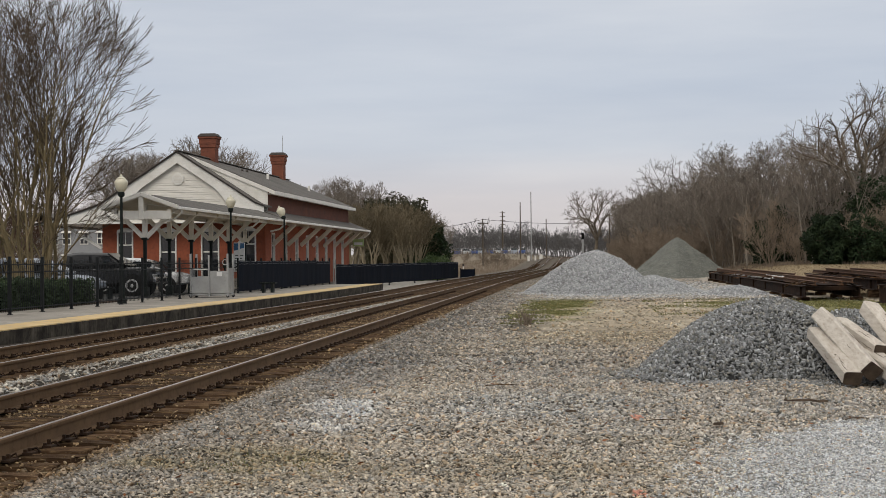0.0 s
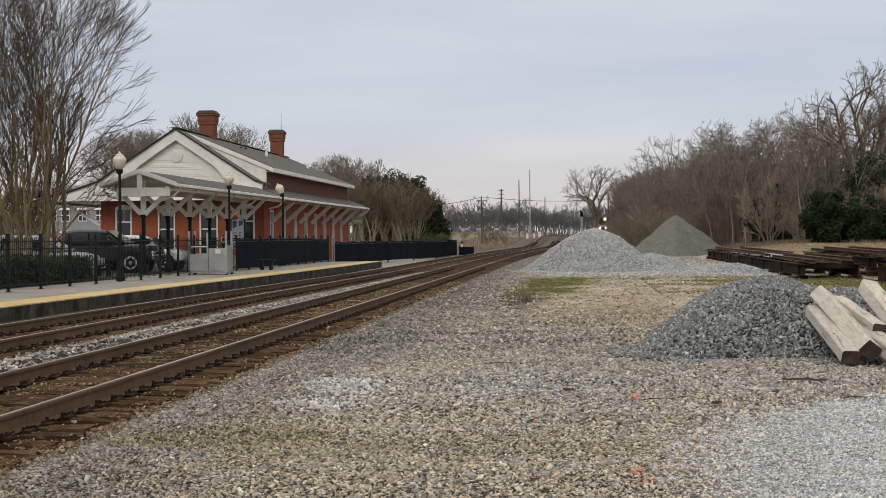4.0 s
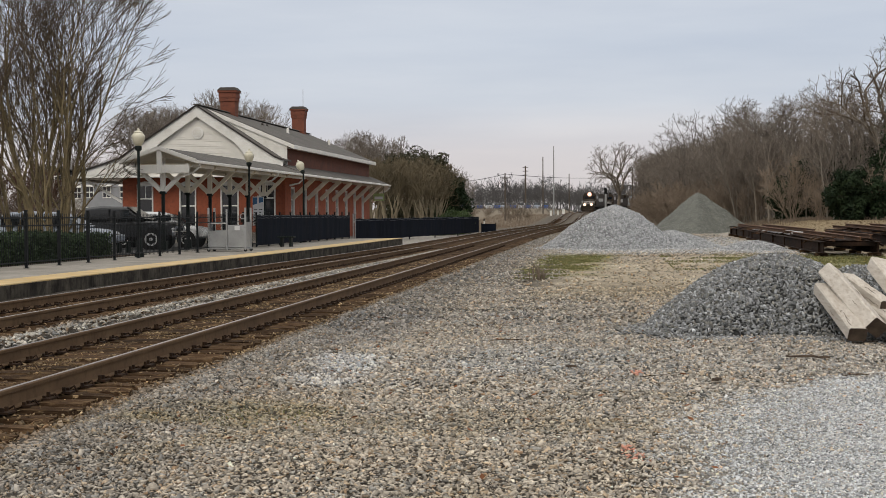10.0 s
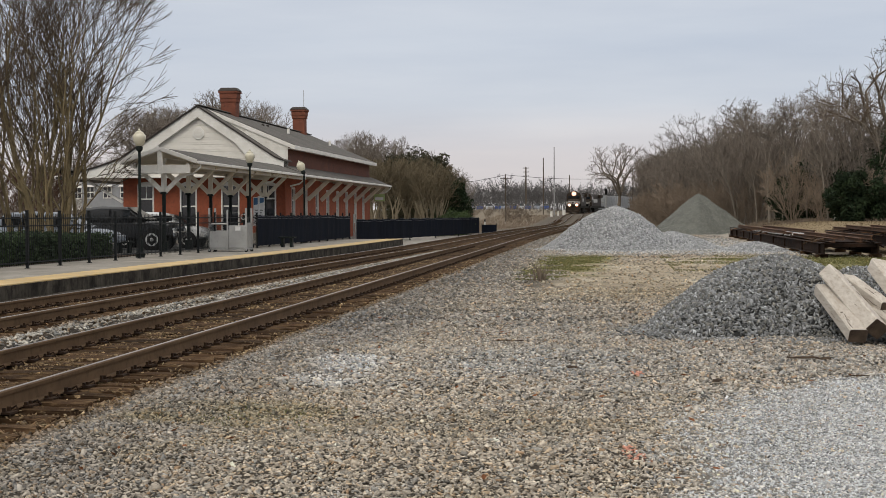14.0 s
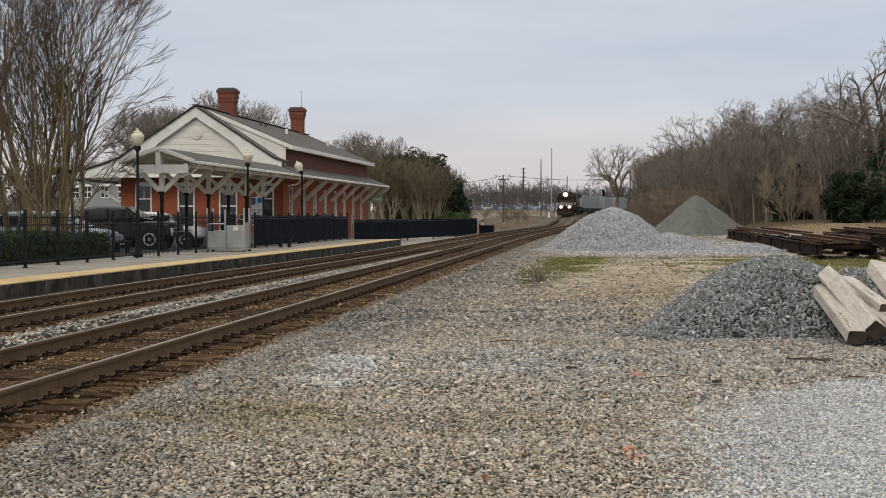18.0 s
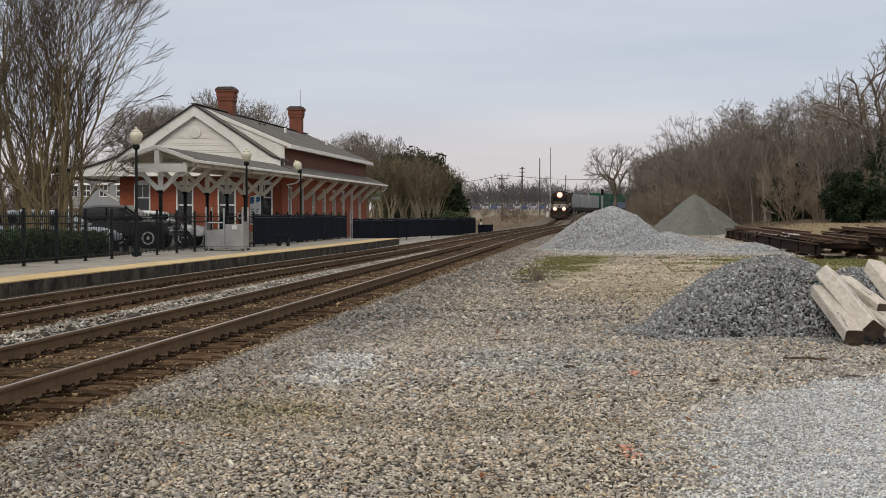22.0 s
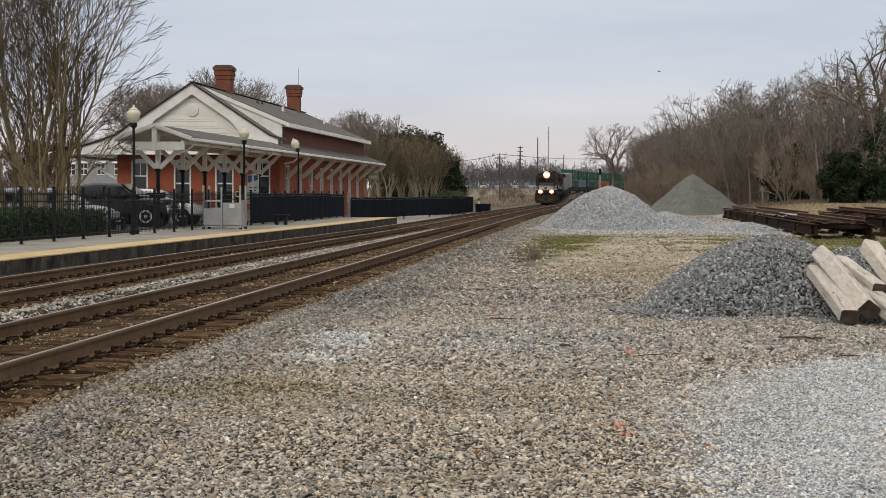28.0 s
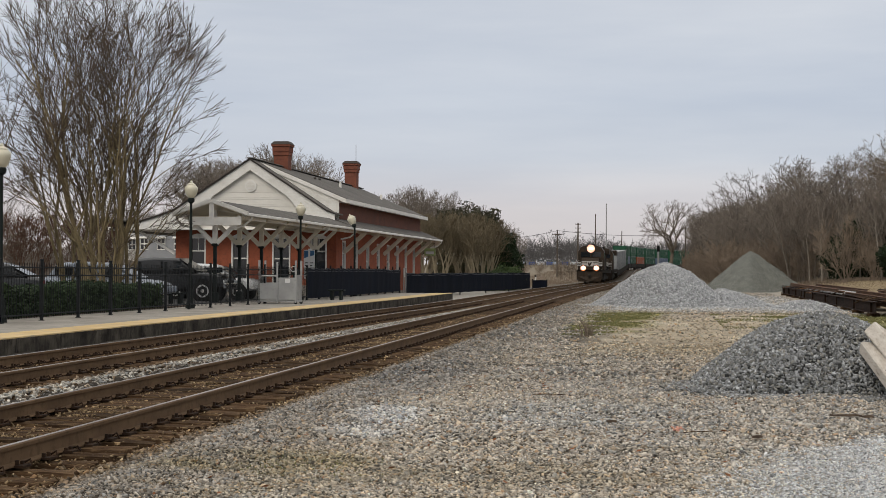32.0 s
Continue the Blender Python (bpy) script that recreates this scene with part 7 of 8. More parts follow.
def info_sign(at):
    t = thing("information_sign", "tall white and blue information sign by the canopy", "sign", at)
    part("panel", Geo().box(-0.05, 0.05, -0.05, 0.05, 0, 2.35, 0.01).box(-0.27, 0.27, -0.035, 0.035, 0.9, 2.3, 0.01), M_LOCOWHITE0, t)
    part("header", Geo().slab([(-0.25, 2.26), (0.25, 2.26), (0.25, 2.05), (-0.25, 1.9)], -0.042, -0.036), surf("blue_sign", (0.04, 0.11, 0.22), (0.05, 0.13, 0.26), 2, rough=0.4, bump=0), t)
    for k in range(6):
        part("text_bar", Geo().box(-0.2, 0.2 - 0.05 * (k % 3), -0.041, -0.036, 1.65 - 0.13 * k, 1.69 - 0.13 * k), M_POST, t)


info_sign((-16.6, 72.0, 0.18))
t = thing("hanging_sign", "small green sign hung under the canopy's end", "sign", (-16.2, 108.5, 2.75))
part("panel", Geo().box(-0.4, 0.4, -0.03, 0.03, -0.2, 0.32, 0.01), surf("green_sign", (0.26, 0.34, 0.13), (0.32, 0.4, 0.17), 2, rough=0.5, bump=0), t)
part("text_bar", Geo().box(-0.3, 0.3, -0.036, -0.031, -0.1, 0.1), M_LOCOWHITE0, t)
for x in (-0.35, 0.35):
    part("hanger", Geo().box(x - 0.012, x + 0.012, -0.01, 0.01, 0.32, 0.85), M_POST, t)


# ---- houses of the town ----
def town_house(at, w, d, h, wall, label, rows, cols, roof_up=2.2):
    t = thing("house", label, "house", at)
    part("wall", Geo().box(-w / 2, w / 2, 0, d, 0, h), wall, t)
    part("roof", Geo().slab([(-w / 2 - 0.4, h), (0, h + roof_up), (w / 2 + 0.4, h), (w / 2 + 0.4, h - 0.15), (0, h + roof_up - 0.2), (-w / 2 - 0.4, h - 0.15)], -0.4, d + 0.4), M_SHINGLE, t)
    for r_ in range(rows):
        for c in range(cols):
            x, z = -w / 2 + w * (c + 0.5) / cols, 0.9 + 2.9 * r_
            wi = part("window", Geo().box(x - 0.55, x + 0.55, -0.08, 0.02, z, z + 1.6, 0.01), M_WHITE, t)
            for sx in (-0.26, 0.26):
                for sz in (0.42, 1.16):
                    part("pane", Geo().box(x + sx - 0.21, x + sx + 0.21, -0.095, -0.075, z + sz - 0.3, z + sz + 0.3), M_GLASS, wi)
            part("awning", Geo().add([(x - 0.65, -0.02, z + 1.75), (x + 0.65, -0.02, z + 1.75), (x + 0.7, -0.5, z + 1.5), (x - 0.7, -0.5, z + 1.5), (x - 0.65, -0.02, z + 1.5), (x + 0.65, -0.02, z + 1.5)], [(0, 1, 2, 3), (0, 3, 4), (1, 5, 2), (3, 2, 5, 4)]), M_WHITE, wi)
    return t


M_GREYWALL = surf("grey_house_siding", (0.22, 0.225, 0.235), (0.26, 0.265, 0.275), 1, rough=0.8, bump=0.1)
M_PALEWALL = surf("pale_house_siding", (0.36, 0.35, 0.33), (0.42, 0.41, 0.39), 1, rough=0.8, bump=0.1)
town_house((-63.6, 190, 0), 6.8, 8, 6.3, M_GREYWALL, "grey two-storey house behind the station", 2, 3, 0.5)
town_house((-71.5, 196, 0), 5.6, 8, 7.0, M_PALEWALL, "pale two-storey house among the trees behind the lot", 2, 3, 1.2)

# parked cars far down the line
P_BLUE = paint("blue_car_paint", (0.05, 0.09, 0.24))
rng = random.Random(9)
for k in range(13):
    x = -43 + 2.2 * k + rng.uniform(-0.3, 0.3)
    tint = (P_BLUE, P_WHITE, P_BLUE, P_SILVER)[k % 4]
    fc = thing("car", "small " + ("blue", "white", "blue", "silver")[k % 4] + " car in a far row beyond the tracks", "car", (x, 420, lz(x, 420)), 90, group="far parked cars")
    part("body", hull([(-2.2, 0.3, 1.0, 0.95), (-2.0, 0.25, 1.05, 1), (1.2, 0.25, 1.0, 1), (2.1, 0.3, 0.85, 0.92)], 1.8), tint, fc)
    part("cabin", hull([(-1.8, 0.9, 1.05, 0.96), (-1.3, 0.9, 1.6, 0.9), (0.2, 0.9, 1.55, 0.9), (1.0, 0.9, 1.0, 0.95)], 1.65, 0.1), M_CARGLASS, fc)


# ---- poles, wire and signals ----
def pole(name, at, h, r, label, arms=(), category="utility pole", material=M_WOODPOLE):
    t = thing(name, label, category, at)
    part("shaft", Geo().tube([(0, 0, -0.3), (0, 0, h)], [r, r * 0.65], 10), material, t, round_=True)
    for z, w in arms:
        part("crossarm", Geo().box(-w / 2, w / 2, -0.06, 0.06, z - 0.07, z + 0.07, 0.01), material, t)
        for x in (-w * 0.45, -w * 0.2, w * 0.2, w * 0.45):
            part("insulator", Geo().lathe([(0.05, 0), (0.06, 0.08), (0.03, 0.18)], 8, Matrix.Translation((x, 0, z + 0.07))), M_GALV, t)
    return t


# x at depth y that falls on a pixel column of the camera's view
def x_at_view_col(view_col, y):
    return (view_col - 1071) * y / 2700


def gz(view_col, y):
    return lz(x_at_view_col(view_col, y), y)


pole("utility_pole", (x_at_view_col(894, 250), 250, gz(894, 250)), 8.1 - gz(894, 250), 0.14, "wooden utility pole with a crossarm by the line", ((7.35 - gz(894, 250), 1.7),))
pole("tall_pole", (x_at_view_col(980, 300), 300, gz(980, 300)), 14.6 - gz(980, 300), 0.13, "tall slender grey mast beside the track", material=M_GALV, category="mast")
pole("tall_pole", (x_at_view_col(961, 320), 320, gz(961, 320)), 13.3 - gz(961, 320), 0.15, "tall wooden pole far down the line")
pole("lattice_tower", (x_at_view_col(930, 430), 430, gz(930, 430)), 14.8 - gz(930, 430), 0.28, "distant grey power pole with several short arms", tuple((z - gz(930, 430), 1.6) for z in (14.4, 13.3, 12.2, 11.1, 10.0)), "power pole", M_WOODPOLE)
pole("utility_pole", (x_at_view_col(1007, 380), 380, gz(1007, 380)), 11.2 - gz(1007, 380), 0.16, "wooden pole far beyond the curve")
pole("utility_pole", (x_at_view_col(822, 290), 290, gz(822, 290)), 7.4, 0.14, "wooden pole behind the bare trees", ((6.9, 1.2),))
pole("utility_pole", (x_at_view_col(1118, 330), 330, gz(1118, 330)), 9.5, 0.14, "wooden pole near the woods", ((9.0, 1.2),))
wire = thing("overhead_wire", "slack overhead wire crossing the line", "wire", (x_at_view_col(894, 250), 250, 0))
w0, w1, w2 = Vector((x_at_view_col(745, 235), 235, 6.3)), Vector((x_at_view_col(894, 250), 250, 8.0)), Vector((x_at_view_col(1130, 330), 330, 9.6))
for a, b, sag in ((w0, w1, 0.5), (w1, w2, 0.7)):
    o = Vector((x_at_view_col(894, 250), 250, 0))
    part("strand", Geo().tube([a.lerp(b, i / 16) - o - Vector((0, 0, sag * 4 * (i / 16) * (1 - i / 16))) for i in range(17)], 0.035, 5), M_TYRE, wire)


def signal_mast(at):
    t = thing("signal_mast", "railway signal mast with a dark head by the track", "signal", at)
    part("mast", Geo().tube([(0, 0, 0), (0, 0, 5.0)], 0.08, 10), M_GALV, t)
    hd = part("signal_head", Geo().box(-0.28, 0.28, -0.1, 0.1, 3.9, 5.2, 0.05), M_TYRE, t)
    for z in (4.2, 4.55, 4.9):
        part("lens_hood", Geo().lathe([(0.12, -0.1), (0.12, 0.1)], 12, Matrix.Translation((0, -0.18, z)) @ pose(0, 0, 0, 90, 0, 0)), M_TYRE, hd)
    part("ladder", Geo().box(-0.2, 0.2, 0.1, 0.14, 0.3, 3.8), M_GALV, t)


signal_mast((0.0, 318, float(near_z(318)) - 0.2))


def relay_cabinet(x, y, w, h, label):
    t = thing("relay_cabinet", label, "cabinet", (x, y, lz(x, y)))
    part("body", Geo().box(-w / 2, w / 2, -0.4, 0.4, 0.1, h, 0.02), M_WHITE, t)
    part("roof", Geo().box(-w / 2 - 0.08, w / 2 + 0.08, -0.48, 0.48, h, h + 0.08, 0.02), M_GALV, t)
    part("door", Geo().box(-w / 2 + 0.1, w / 2 - 0.1, -0.43, -0.405, 0.25, h - 0.15, 0.01), M_WHITE, t)
    part("base", Geo().box(-w / 2 - 0.1, w / 2 + 0.1, -0.5, 0.5, -0.2, 0.1), M_CONC, t)


relay_cabinet(x_at_view_col(975, 285), 285, 0.4, 1.1, "white relay cabinet beside the track")
relay_cabinet(x_at_view_col(987, 292), 292, 0.3, 1.0, "narrow white equipment box beside the track")
relay_cabinet(x_at_view_col(997, 310), 310, 0.6, 1.1, "grey-white signal hut beside the track")
for view_col, y, h in ((857, 140, 1.1), (1466, 107, 1.0)):
    x = x_at_view_col(view_col, y)
    m = thing("marker_post", "short white marker post with a dark top", "post", (x, y, lz(x, y)))
    part("post", Geo().box(-0.07, 0.07, -0.07, 0.07, -0.1, h, 0.01), M_WHITE, m)
    part("top", Geo().box(-0.08, 0.08, -0.08, 0.08, h, h + 0.22, 0.015), M_BROWN, m)
e = thing("fence_stub", "short dark fence panel at the end of the lot", "fence", (x_at_view_col(852, 138), 138, lz(-11.2, 138)))
part("panel", Geo().box(0, 1.3, -0.02, 0.02, 0.1, 0.85), M_MESH, e)
for x in (0, 1.3):
    part("post", Geo().box(x - 0.04, x + 0.04, -0.04, 0.04, -0.1, 0.95, 0.01), M_FENCE, e)
pole("antenna", (-21.45, 107.4, 7.3), 3.2, 0.025, "thin metal aerial on the station's ridge", ((1.5, 0.12),), "aerial", M_GALV)


# ---- litter on the yard ----
def chip(name, x, y, ln, w, turn, label, material, cat):
    z = float(land(x, y)) + 0.03
    t = thing(name, label, cat, (x, y, z), turn)
    rr = random.Random(int(x * 1000))
    g = Geo()
    if "twig" in name:
        g.tube([(-ln / 2, 0, 0.0), (-ln / 6, rr.uniform(-0.03, 0.03), 0.01), (ln / 6, rr.uniform(-0.03, 0.03), 0.01), (ln / 2, 0, 0.0)], [w * 0.7, w, w, w * 0.5], 6)
    else:
        n = 7
        rim = [(-ln / 2 + ln * i / n, rr.uniform(0.6, 1.2) * 2.6 * w) for i in range(n + 1)] + [(ln / 2 - ln * i / n, -rr.uniform(0.6, 1.2) * 2.6 * w) for i in range(n + 1)]
        m = len(rim)
        g.add([(a, b, rr.uniform(0, 0.008)) for a, b in rim] + [(a * 0.97, b * 0.9, 0.018 + rr.uniform(0, 0.014)) for a, b in rim], [tuple(range(m - 1, -1, -1)), tuple(range(m, 2 * m))] + [(i, (i + 1) % m, m + (i + 1) % m, m + i) for i in range(m)])
    part("wood", g, material, t)


chip("broken_plank", 2.2, 17.25, 0.34, 0.014, 12, "broken dark piece of wood on the gravel", M_TIMBEREND, "wood")
chip("broken_plank", 2.42, 17.15, 0.16, 0.012, -20, "small splinter of dark wood on the gravel", M_TIMBEREND, "wood")
chip("wood_chip", 1.1, 14.82, 0.09, 0.014, 60, "small dark chip of wood on the gravel", M_TIMBEREND, "wood")
chip("wood_chip", -0.33, 16.0, 0.10, 0.013, 10, "small dark chip of wood on the gravel", M_TIMBEREND, "wood")
chip("twig", 0.55, 15.2, 0.4, 0.005, 25, "thin brown twig on the gravel", M_TIE, "twig")
chip("twig", -1.2, 19.4, 0.5, 0.006, 5, "thin dark twig on the gravel", M_TIE, "twig")
chip("twig", 2.5, 15.4, 0.28, 0.007, 30, "thin dark twig on the pale stone", M_TIMBEREND, "twig")
rl = np.random.default_rng(21)
n = 420
lx, ly = rl.uniform(-3.5, 4.6, n), 9 + 16 * rl.random(n) ** 1.2
sel = (lx < 0.26 * ly) & ((ly > 18.2) | (rl.random(n) < 0.45))
lx, ly = lx[sel], ly[sel]
near_heap = np.hypot((lx - 2.3) / 1.7, (ly - 22.2) / 2.2) < 1.0
lx, ly = lx[~near_heap], ly[~near_heap]
V, F = leaf_clumps(77, 0, 0, 0, len(lx), 0.035)
V = V.reshape(-1, 4, 3) * np.array((1, 1, 0.45)) + np.c_[lx, ly, land(lx, ly) + 0.045][:, None]
M_DEADLEAF = surf("dead_leaf", (0.16, 0.062, 0.026), (0.26, 0.11, 0.05), 3, rough=0.8, bump=0)
tagged(fast_mesh("fallen_leaves", V.reshape(-1, 3), F, M_DEADLEAF), "scattered brown fallen leaves on the gravel", "leaves", kind="stuff")


# ---- freight train ----
# black paint with brown grime and the headlights' warm glare mixed into the colour
M_LOCO = surf("glare_tinted_loco_paint", (0.02, 0.014, 0.010), (0.038, 0.027, 0.018), 1.0, (0.07, 0.047, 0.03), 5, 0.5, rough=0.6, bump=0.1, spec=0.15)
M_LOCOWHITE = surf("white_loco_stripe", (0.36, 0.35, 0.33), (0.44, 0.43, 0.41), 2, rough=0.5, bump=0.05)
M_TRUCK = surf("grimy_underframe", (0.02, 0.018, 0.016), (0.045, 0.04, 0.034), 2, rough=0.85, bump=0.3, spec=0.1)
M_GREENBOX = surf("green_container", (0.012, 0.072, 0.036), (0.02, 0.10, 0.052), 0.5, (0.016, 0.05, 0.03), 3, 0.5, rough=0.55, bump=0.1, streak=0.2)
M_GREYBOX = surf("grey_container", (0.28, 0.29, 0.295), (0.36, 0.37, 0.375), 0.4, (0.24, 0.25, 0.25), 3, 0.5, rough=0.55, bump=0.1, streak=0.2)
M_ORANGEBOX = surf("orange_container", (0.32, 0.085, 0.03), (0.4, 0.12, 0.05), 0.6, rough=0.55, bump=0.1, streak=0.2)
M_BLUEBOX = surf("faded_blue_container", (0.12, 0.16, 0.23), (0.17, 0.21, 0.29), 0.6, rough=0.55, bump=0.1, streak=0.2)
M_MARK = surf("faded_marking", (0.16, 0.22, 0.17), (0.22, 0.29, 0.23), 2, rough=0.6, bump=0.05)
M_HEAD = glow("headlight", (1.0, 0.82, 0.55), 6.0)
# orange glare round the lit lamps, added as glowing discs
M_HALO = glow("lamp_halo", (1.0, 0.25, 0.045), 1.0)
M_DITCH = glow("ditch_light", (1.0, 0.80, 0.50), 5.0)
M_DARKGLASS = glassy("cab_glass", (0.01, 0.012, 0.014))


def bogie(parent, y, name="bogie"):
    b = part(name, Geo().box(-1.15, -0.95, y - 1.9, y + 1.9, 0.35, 0.75, 0.04).box(0.95, 1.15, y - 1.9, y + 1.9, 0.35, 0.75, 0.04).box(-1.0, 1.0, y - 0.3, y + 0.3, 0.45, 0.8, 0.03), M_TRUCK, parent)
    for dy in (-1.5, 0, 1.5):
        for s in (-0.755, 0.755):
            part("wheel", Geo().lathe([(0.5, -0.06), (0.5, 0.06)], 16, Matrix.Translation((s, y + dy, 0.5)) @ pose(0, 0, 0, 0, 90, 0)), M_TRUCK, b)
    return b


def locomotive(label):
    """Front towards -y, rail level at z = 0, the front coupler at y = 0."""
    t = thing("locomotive", label, "locomotive", group="locomotives")
    part("underframe", Geo().box(-1.5, 1.5, 0.6, 21.5, 1.15, 1.5, 0.04), M_TRUCK, t)
    part("fuel_tank", Geo().box(-1.3, 1.3, 8, 14, 0.3, 1.15, 0.12), M_TRUCK, t)
    pl = part("pilot", Geo().slab([(-1.5, 1.35), (1.5, 1.35), (1.5, 0.55), (1.1, 0.14), (-1.1, 0.14), (-1.5, 0.55)], 0.25, 0.6), M_LOCO, t)
    part("plow", Geo().add([(-1.35, 0.25, 0.75), (1.35, 0.25, 0.75), (0, -0.25, 0.2), (-1.35, 0.3, 0.14), (1.35, 0.3, 0.14), (0, -0.15, 0.14)], [(0, 2, 1), (0, 3, 5, 2), (2, 5, 4, 1), (3, 4, 5)]), M_LOCO, pl)
    part("coupler", Geo().box(-0.15, 0.15, -0.45, 0.3, 0.72, 1.0, 0.04), M_TRUCK, pl)
    part("walkway", Geo().box(-1.52, 1.52, 0.3, 21.6, 1.5, 1.56, 0.01), M_TRUCK, t)
    # nose and cab
    no = part("nose", Geo().slab([(0.95, 1.56), (2.9, 1.56), (2.9, 2.95), (1.35, 2.9), (0.95, 2.6)], -1.0, 1.0, "x"), M_LOCO, t)
    part("nose_band", Geo().box(-1.01, 1.01, 0.925, 0.955, 1.98, 2.56, 0.008), M_LOCOWHITE, no, "white bands across the nose")
    for z in (2.08, 2.26, 2.44):
        for s in (-1, 1):
            part("stripe", Geo().box(min(s * 0.34, s * 1.0), max(s * 0.34, s * 1.0), 0.916, 0.932, z - 0.03, z + 0.03), M_LOCO, no)
    for s in (-1, 1):
        fr = part("front_panel", Geo().box(min(s * 1.06, s * 1.5), max(s * 1.06, s * 1.5), 0.5, 0.54, 1.95, 2.5, 0.01), M_LOCO, t)
        for z in (2.02, 2.2, 2.38):
            part("stripe", Geo().box(min(s * 1.06, s * 1.5), max(s * 1.06, s * 1.5), 0.485, 0.5, z, z + 0.09), M_LOCOWHITE, fr, "white stripe")
    part("emblem", Geo().slab([(-0.2, 2.06), (0.02, 2.02), (0.24, 2.42), (0.12, 2.5), (-0.06, 2.3), (-0.1, 2.48), (-0.26, 2.4)], 0.912, 0.93), M_LOCO, no, "plain dark emblem on the nose")
    ca = part("cab", Geo().slab([(-1.55, 1.56), (1.55, 1.56), (1.55, 3.75), (1.2, 4.3), (0.6, 4.48), (-0.6, 4.48), (-1.2, 4.3), (-1.55, 3.75)], 2.6, 5.2), M_LOCO, t)
    for s in (-1, 1):
        part("windshield", Geo().box(min(s * 0.12, s * 1.2), max(s * 0.12, s * 1.2), 2.57, 2.605, 3.1, 3.72, 0.01), M_DARKGLASS, ca)
        part("side_window", Geo().box(s * 1.55 - 0.02, s * 1.55 + 0.02, 3.0, 4.6, 3.0, 3.65, 0.01), M_DARKGLASS, ca)
    hd = part("headlight_box", Geo().box(-0.34, 0.34, 2.5, 2.75, 3.92, 4.3, 0.03), M_LOCO, ca)
    for s in (-0.14, 0.14):
        part("headlight", Geo().lathe([(0.12, -0.02), (0.12, 0.02)], 16, Matrix.Translation((s, 2.47, 4.11)) @ pose(0, 0, 0, 90, 0, 0)), M_HEAD, hd, "lit headlight")
    part("headlight_reflector", Geo().lathe([(0.48, -0.01), (0.48, 0.01)], 20, Matrix.Translation((0, 2.496, 4.11)) @ pose(0, 0, 0, 90, 0, 0)), M_HALO, hd, "glowing disc added for the headlight's halo")
    for s in (-1, 1):
        part("ditch_reflector", Geo().lathe([(0.33, -0.01), (0.33, 0.01)], 18, Matrix.Translation((s * 0.78, 0.54, 1.74)) @ pose(0, 0, 0, 90, 0, 0)), M_HALO, t, "glowing disc added for the ditch light's halo")
        part("ditch_light", Geo().lathe([(0.17, -0.03), (0.17, 0.03)], 16, Matrix.Translation((s * 0.78, 0.49, 1.74)) @ pose(0, 0, 0, 90, 0, 0)), M_DITCH, t, "lit ditch light")
        part("ditch_housing", Geo().box(s * 0.78 - 0.14, s * 0.78 + 0.14, 0.55, 0.8, 1.57, 1.9, 0.02), M_LOCO, t)
        part("step_well", Geo().box(s * 1.5 - 0.06, s * 1.5 + 0.06, 0.4, 1.2, 0.35, 1.5, 0.02), M_TRUCK, t)
        part("handrail", Geo().tube([(s * 1.45, 0.4, 1.5), (s * 1.45, 0.4, 2.6), (s * 1.45, 2.5, 2.65)], 0.02, 6), M_LOCOWHITE, t)
        part("side_rail", Geo().tube([(s * 1.48, 5.3, 2.5), (s * 1.48, 20.8, 2.5)], 0.02, 6), M_LOCO, t)
    hood = part("long_hood", Geo().box(-0.92, 0.92, 5.2, 20.8, 1.56, 4.15, 0.08), M_LOCO, t)
    part("radiator", Geo().box(-1.45, 1.45, 16.5, 20.4, 3.55, 4.3, 0.06), M_LOCO, hood)
    part("exhaust_stack", Geo().box(-0.4, 0.4, 10.0, 11.4, 4.15, 4.45, 0.05), M_LOCO, hood)
    part("horn", Geo().box(-0.3, 0.3, 5.6, 6.0, 4.48, 4.7, 0.04), M_TRUCK, hood)
    part("hood_mark", Geo().box(0.925, 0.94, 9, 15, 2.4, 3.2), M_LOCOWHITE, hood, "plain white marking panel")
    for k in range(6):
        part("hood_door", Geo().box(0.915, 0.955, 6 + 1.6 * k, 7.4 + 1.6 * k, 1.75, 2.3, 0.01), M_LOCO, hood)
    bogie(t, 3.9)
    bogie(t, 17.9)
    return t


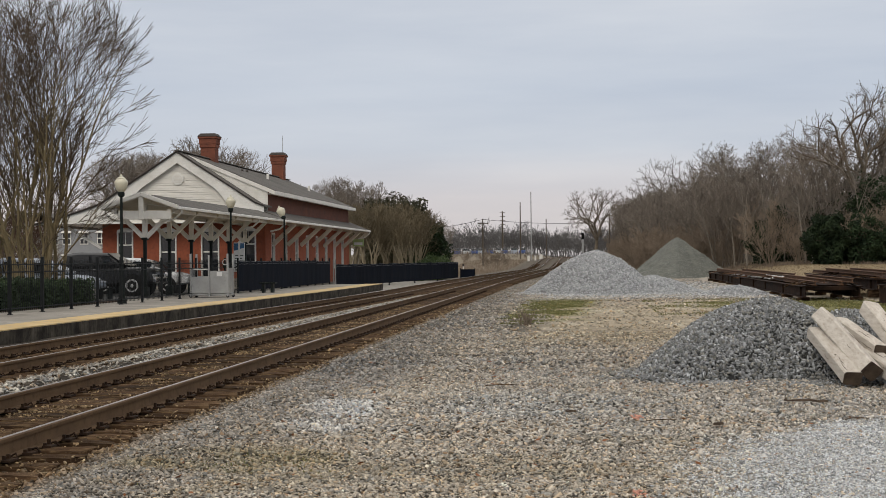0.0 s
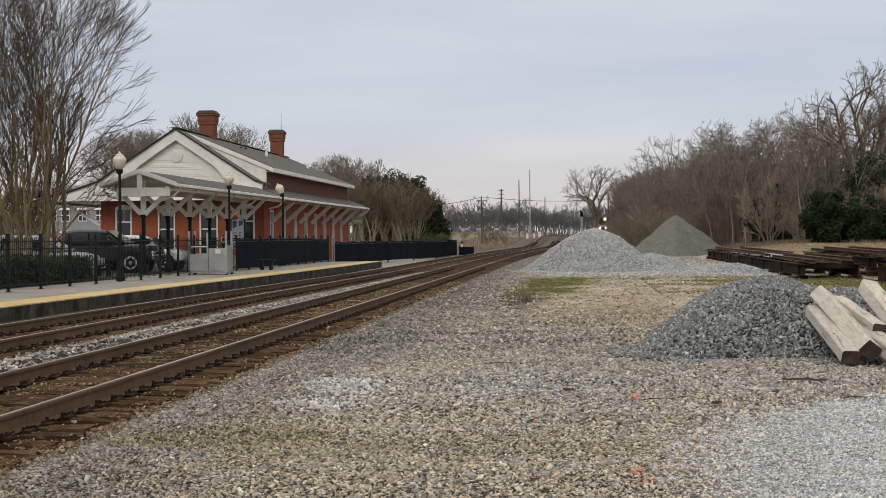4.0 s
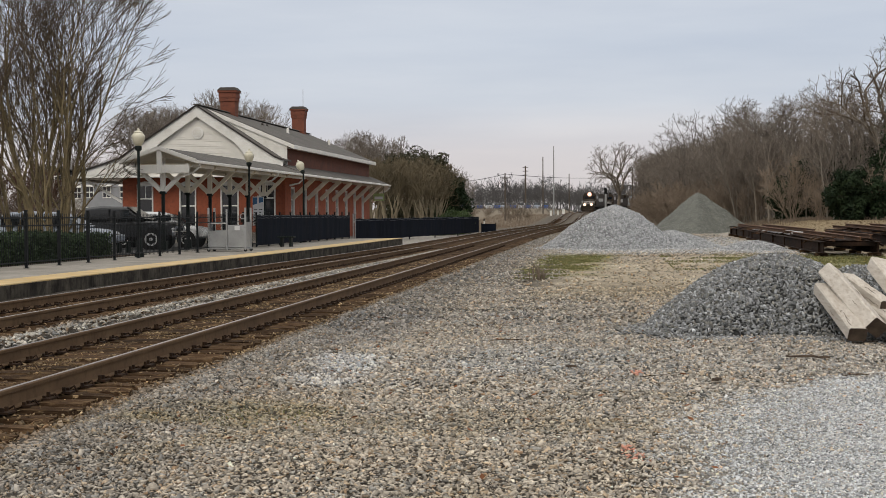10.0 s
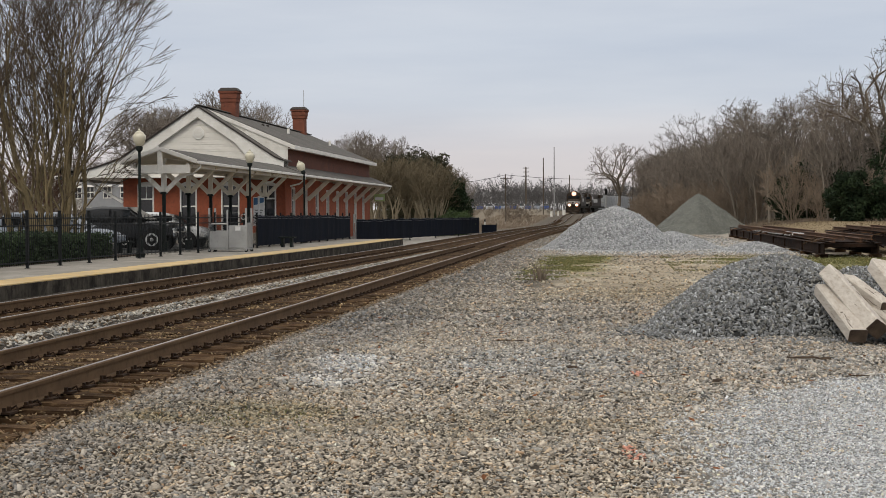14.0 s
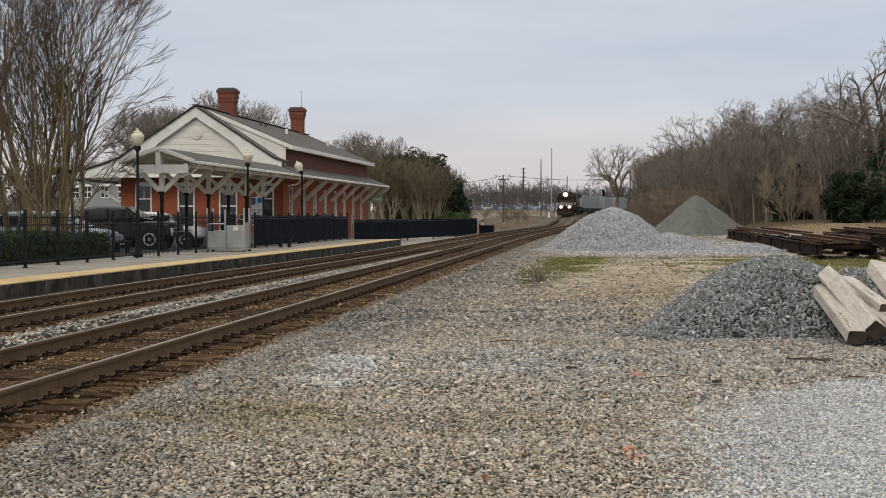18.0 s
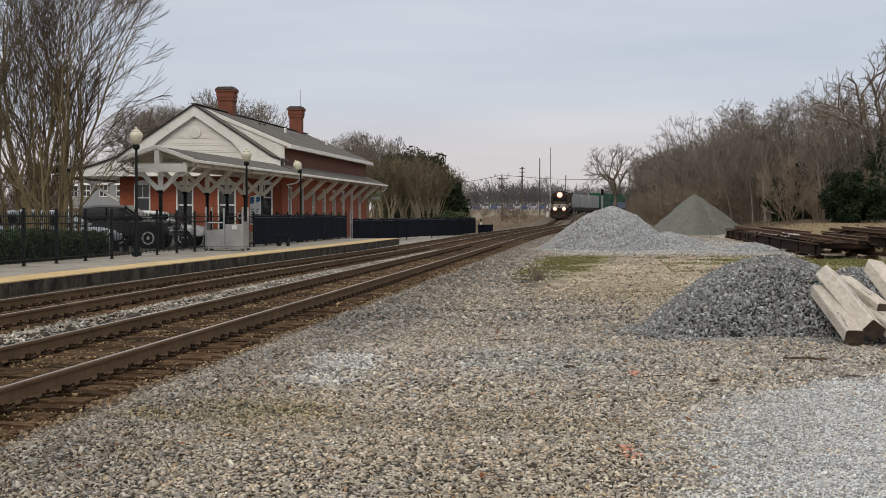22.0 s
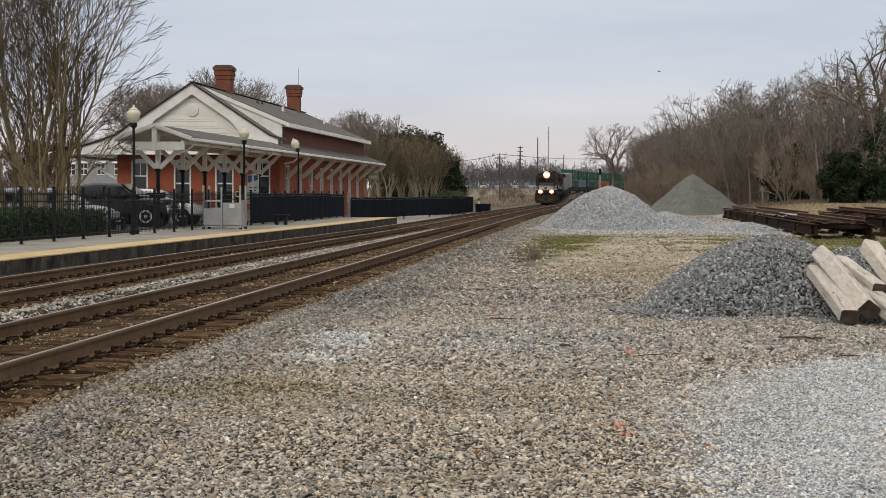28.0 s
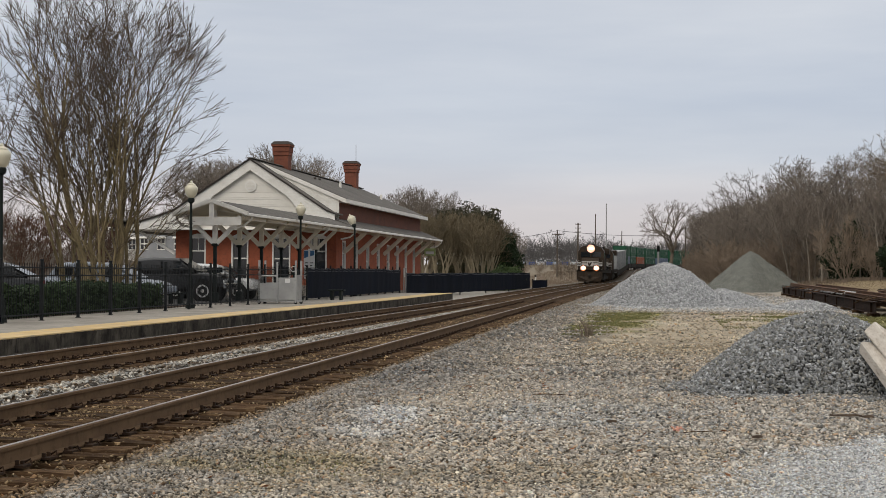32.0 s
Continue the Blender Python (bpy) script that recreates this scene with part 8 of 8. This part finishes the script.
def box_car(label, upper, lower, cat="container car", marks=True, single=False):
    """A low car with containers, 14 m long, front end at y = 0."""
    t = thing("container_car", label, cat, group="container cars")
    fl = part("well_frame", Geo().box(-1.35, 1.35, 0.3, 14.7, 0.55, 0.95, 0.03).box(-1.4, -1.3, 0.6, 14.4, 0.55, 1.35, 0.02).box(1.3, 1.4, 0.6, 14.4, 0.55, 1.35, 0.02), M_TRUCK, t)

    def container(z0, h, material, name):
        c = part(name, Geo().box(-1.22, 1.22, 0.9, 14.1, z0, z0 + h, 0.02), material, t)
        g = Geo()
        for k in range(44):
            y = 1.1 + 0.295 * k
            for s in (-1, 1):
                g.box(s * 1.22 - 0.03, s * 1.22 + 0.03, y, y + 0.14, z0 + 0.15, z0 + h - 0.12)
        tagged(part("ribs", g, material, c, fix=False), kind="stuff")
        for y in (0.9, 14.1):
            for s in (-1, 1):
                part("corner_post", Geo().box(s * 1.2 - 0.07, s * 1.2 + 0.07, y - 0.07, y + 0.07, z0, z0 + h, 0.01), material, c)
        if marks:
            for y in (2.0, 11.6):
                part("side_mark", Geo().box(1.255, 1.27, y, y + 0.55, z0 + h * 0.4, z0 + h * 0.72), M_MARK, c, "plain pale marking")
                part("side_mark", Geo().box(-1.27, -1.255, y, y + 0.55, z0 + h * 0.4, z0 + h * 0.72), M_MARK, c, "plain pale marking")
        return c

    container(0.7 if not single else 1.0, 2.1 if not single else 3.15, lower, "lower_container" if not single else "container")
    if not single:
        container(2.82, 2.1, upper, "upper_container")
    for y in (0.6, 14.4):
        bg = part("bogie", Geo().box(-1.05, 1.05, y - 1.1, y + 1.1, 0.4, 0.7, 0.04), M_TRUCK, t)
        for dy in (-0.8, 0.8):
            for s in (-0.755, 0.755):
                part("wheel", Geo().lathe([(0.42, -0.06), (0.42, 0.06)], 14, Matrix.Translation((s, y + dy, 0.42)) @ pose(0, 0, 0, 0, 90, 0)), M_TRUCK, bg)
    return t


def on_track(s_front, half):
    """Pose of a car whose front end is at track length s_front and whose wheels rest at both ends."""
    a, b = TRACK_AT(s_front), TRACK_AT(s_front + half)
    d = b - a
    yaw = math.degrees(math.atan2(-d.x, d.y))
    pitch = math.degrees(math.atan2(d.z, math.hypot(d.x, d.y)))
    return Matrix.Translation(a) @ pose(0, 0, 0, 0, 0, yaw) @ pose(0, 0, 0, pitch, 0, 0)


_ys = np.arange(100, 900, 0.5)
_p = np.c_[far_x(_ys), _ys, far_z(_ys)]
_s = np.r_[0, np.cumsum(np.linalg.norm(np.diff(_p, axis=0), axis=1))] + 100


def TRACK_AT(s):
    return Vector([float(np.interp(s, _s, _p[:, k])) for k in range(3)])


SPEED = 7.6
S_END = 182.0


def train():
    cars = []
    s = 0.0
    lead = locomotive("black diesel locomotive with white nose bands and lit headlights")
    cars.append((lead, s, 21.0))
    s += 22.4
    dark = locomotive("second black diesel locomotive coupled behind the first")
    for o in dark.children_recursive:
        if o.name.startswith(("headlight", "ditch_light", "ditch_reflector")) and "box" not in o.name:
            o.data.materials[0] = M_DARKGLASS
    cars.append((dark, s, 21.0))
    s += 22.2
    row = [box_car("flat car with a plain grey container", M_GREYBOX, M_GREYBOX, single=True, marks=False)]
    for _ in range(3):
        row.append(copy_thing(row[0], Matrix()))
    green = box_car("well car with two stacked green containers", M_GREENBOX, M_GREENBOX)
    mixed = box_car("well car with a green container over an orange one", M_GREENBOX, M_ORANGEBOX)
    blue = box_car("well car with a green container over a faded blue one", M_GREENBOX, M_BLUEBOX)
    row += [green, blue, copy_thing(green, Matrix()), mixed, copy_thing(green, Matrix()), copy_thing(blue, Matrix()), copy_thing(green, Matrix()), copy_thing(mixed, Matrix()), copy_thing(green, Matrix())]
    for c in row:
        cars.append((c, s, 14.0))
        s += 15.2
    return cars


CARS = train()


# ---- a bird soaring over the woods ----
def soaring_bird():
    """Facing +x, wings spread along y."""
    m = surf("dark_plumage", (0.05, 0.046, 0.042), (0.08, 0.072, 0.066), 8, rough=0.85, bump=0.0)
    t = thing("bird", "large dark bird soaring on spread wings over the woods", "bird")
    part("body", Geo().lathe([(0.01, -0.3), (0.06, -0.18), (0.085, 0.0), (0.06, 0.14), (0.02, 0.24)], 10, pose(0, 0, 0, 0, 90, 0)), m, t, round_=True)
    part("head", Geo().lathe([(0.005, -0.05), (0.036, -0.02), (0.036, 0.02), (0.008, 0.08)], 8, pose(0.27, 0, 0.01, 0, 90, 0)), m, t, round_=True)
    part("tail", Geo().slab([(-0.24, -0.04), (-0.24, 0.04), (-0.46, 0.10), (-0.48, 0.0), (-0.46, -0.10)], -0.008, 0.008, "z"), m, t)
    for s in (-1, 1):
        out = [(0.09, 0.05), (0.12, 0.2), (0.06, 0.38), (-0.03, 0.48), (-0.08, 0.42), (-0.07, 0.22), (-0.1, 0.05)]
        part("wing", Geo().slab([(a, s * b) for a, b in out], -0.008, 0.01, "z", pose(0, 0, 0.02, s * 12, 0, 0)), m, t)
    return t


BIRD = soaring_bird()


def motions():
    glide = [(0, 42, 15.5, 175), (20, 33.5, 18.8, 175), (22, 23, 21.7, 175), (23, 18.1, 22.9, 175), (24, 13.2, 24.3, 172), (25, 8.9, 26.1, 168), (25.5, 7.2, 26.8, 150), (26.1, 6.1, 27.3, 115), (26.8, 6.9, 27.6, 60), (27.5, 9.5, 27.7, 20), (28, 12.4, 27.65, 5), (29, 18.1, 27.2, 0), (30, 22.5, 26.5, 0), (32, 30, 25.4, 0)]
    walk(BIRD, [(t, pose(x, 330, z, 18 if 24 < t < 28.5 else 6, -4, a)) for t, x, z, a in glide])
    for ob, back, half in CARS:
        walk(ob, [(t, on_track(S_END + SPEED * (32.0 - t) + back, half)) for t in range(0, 33, 2)])


motions()
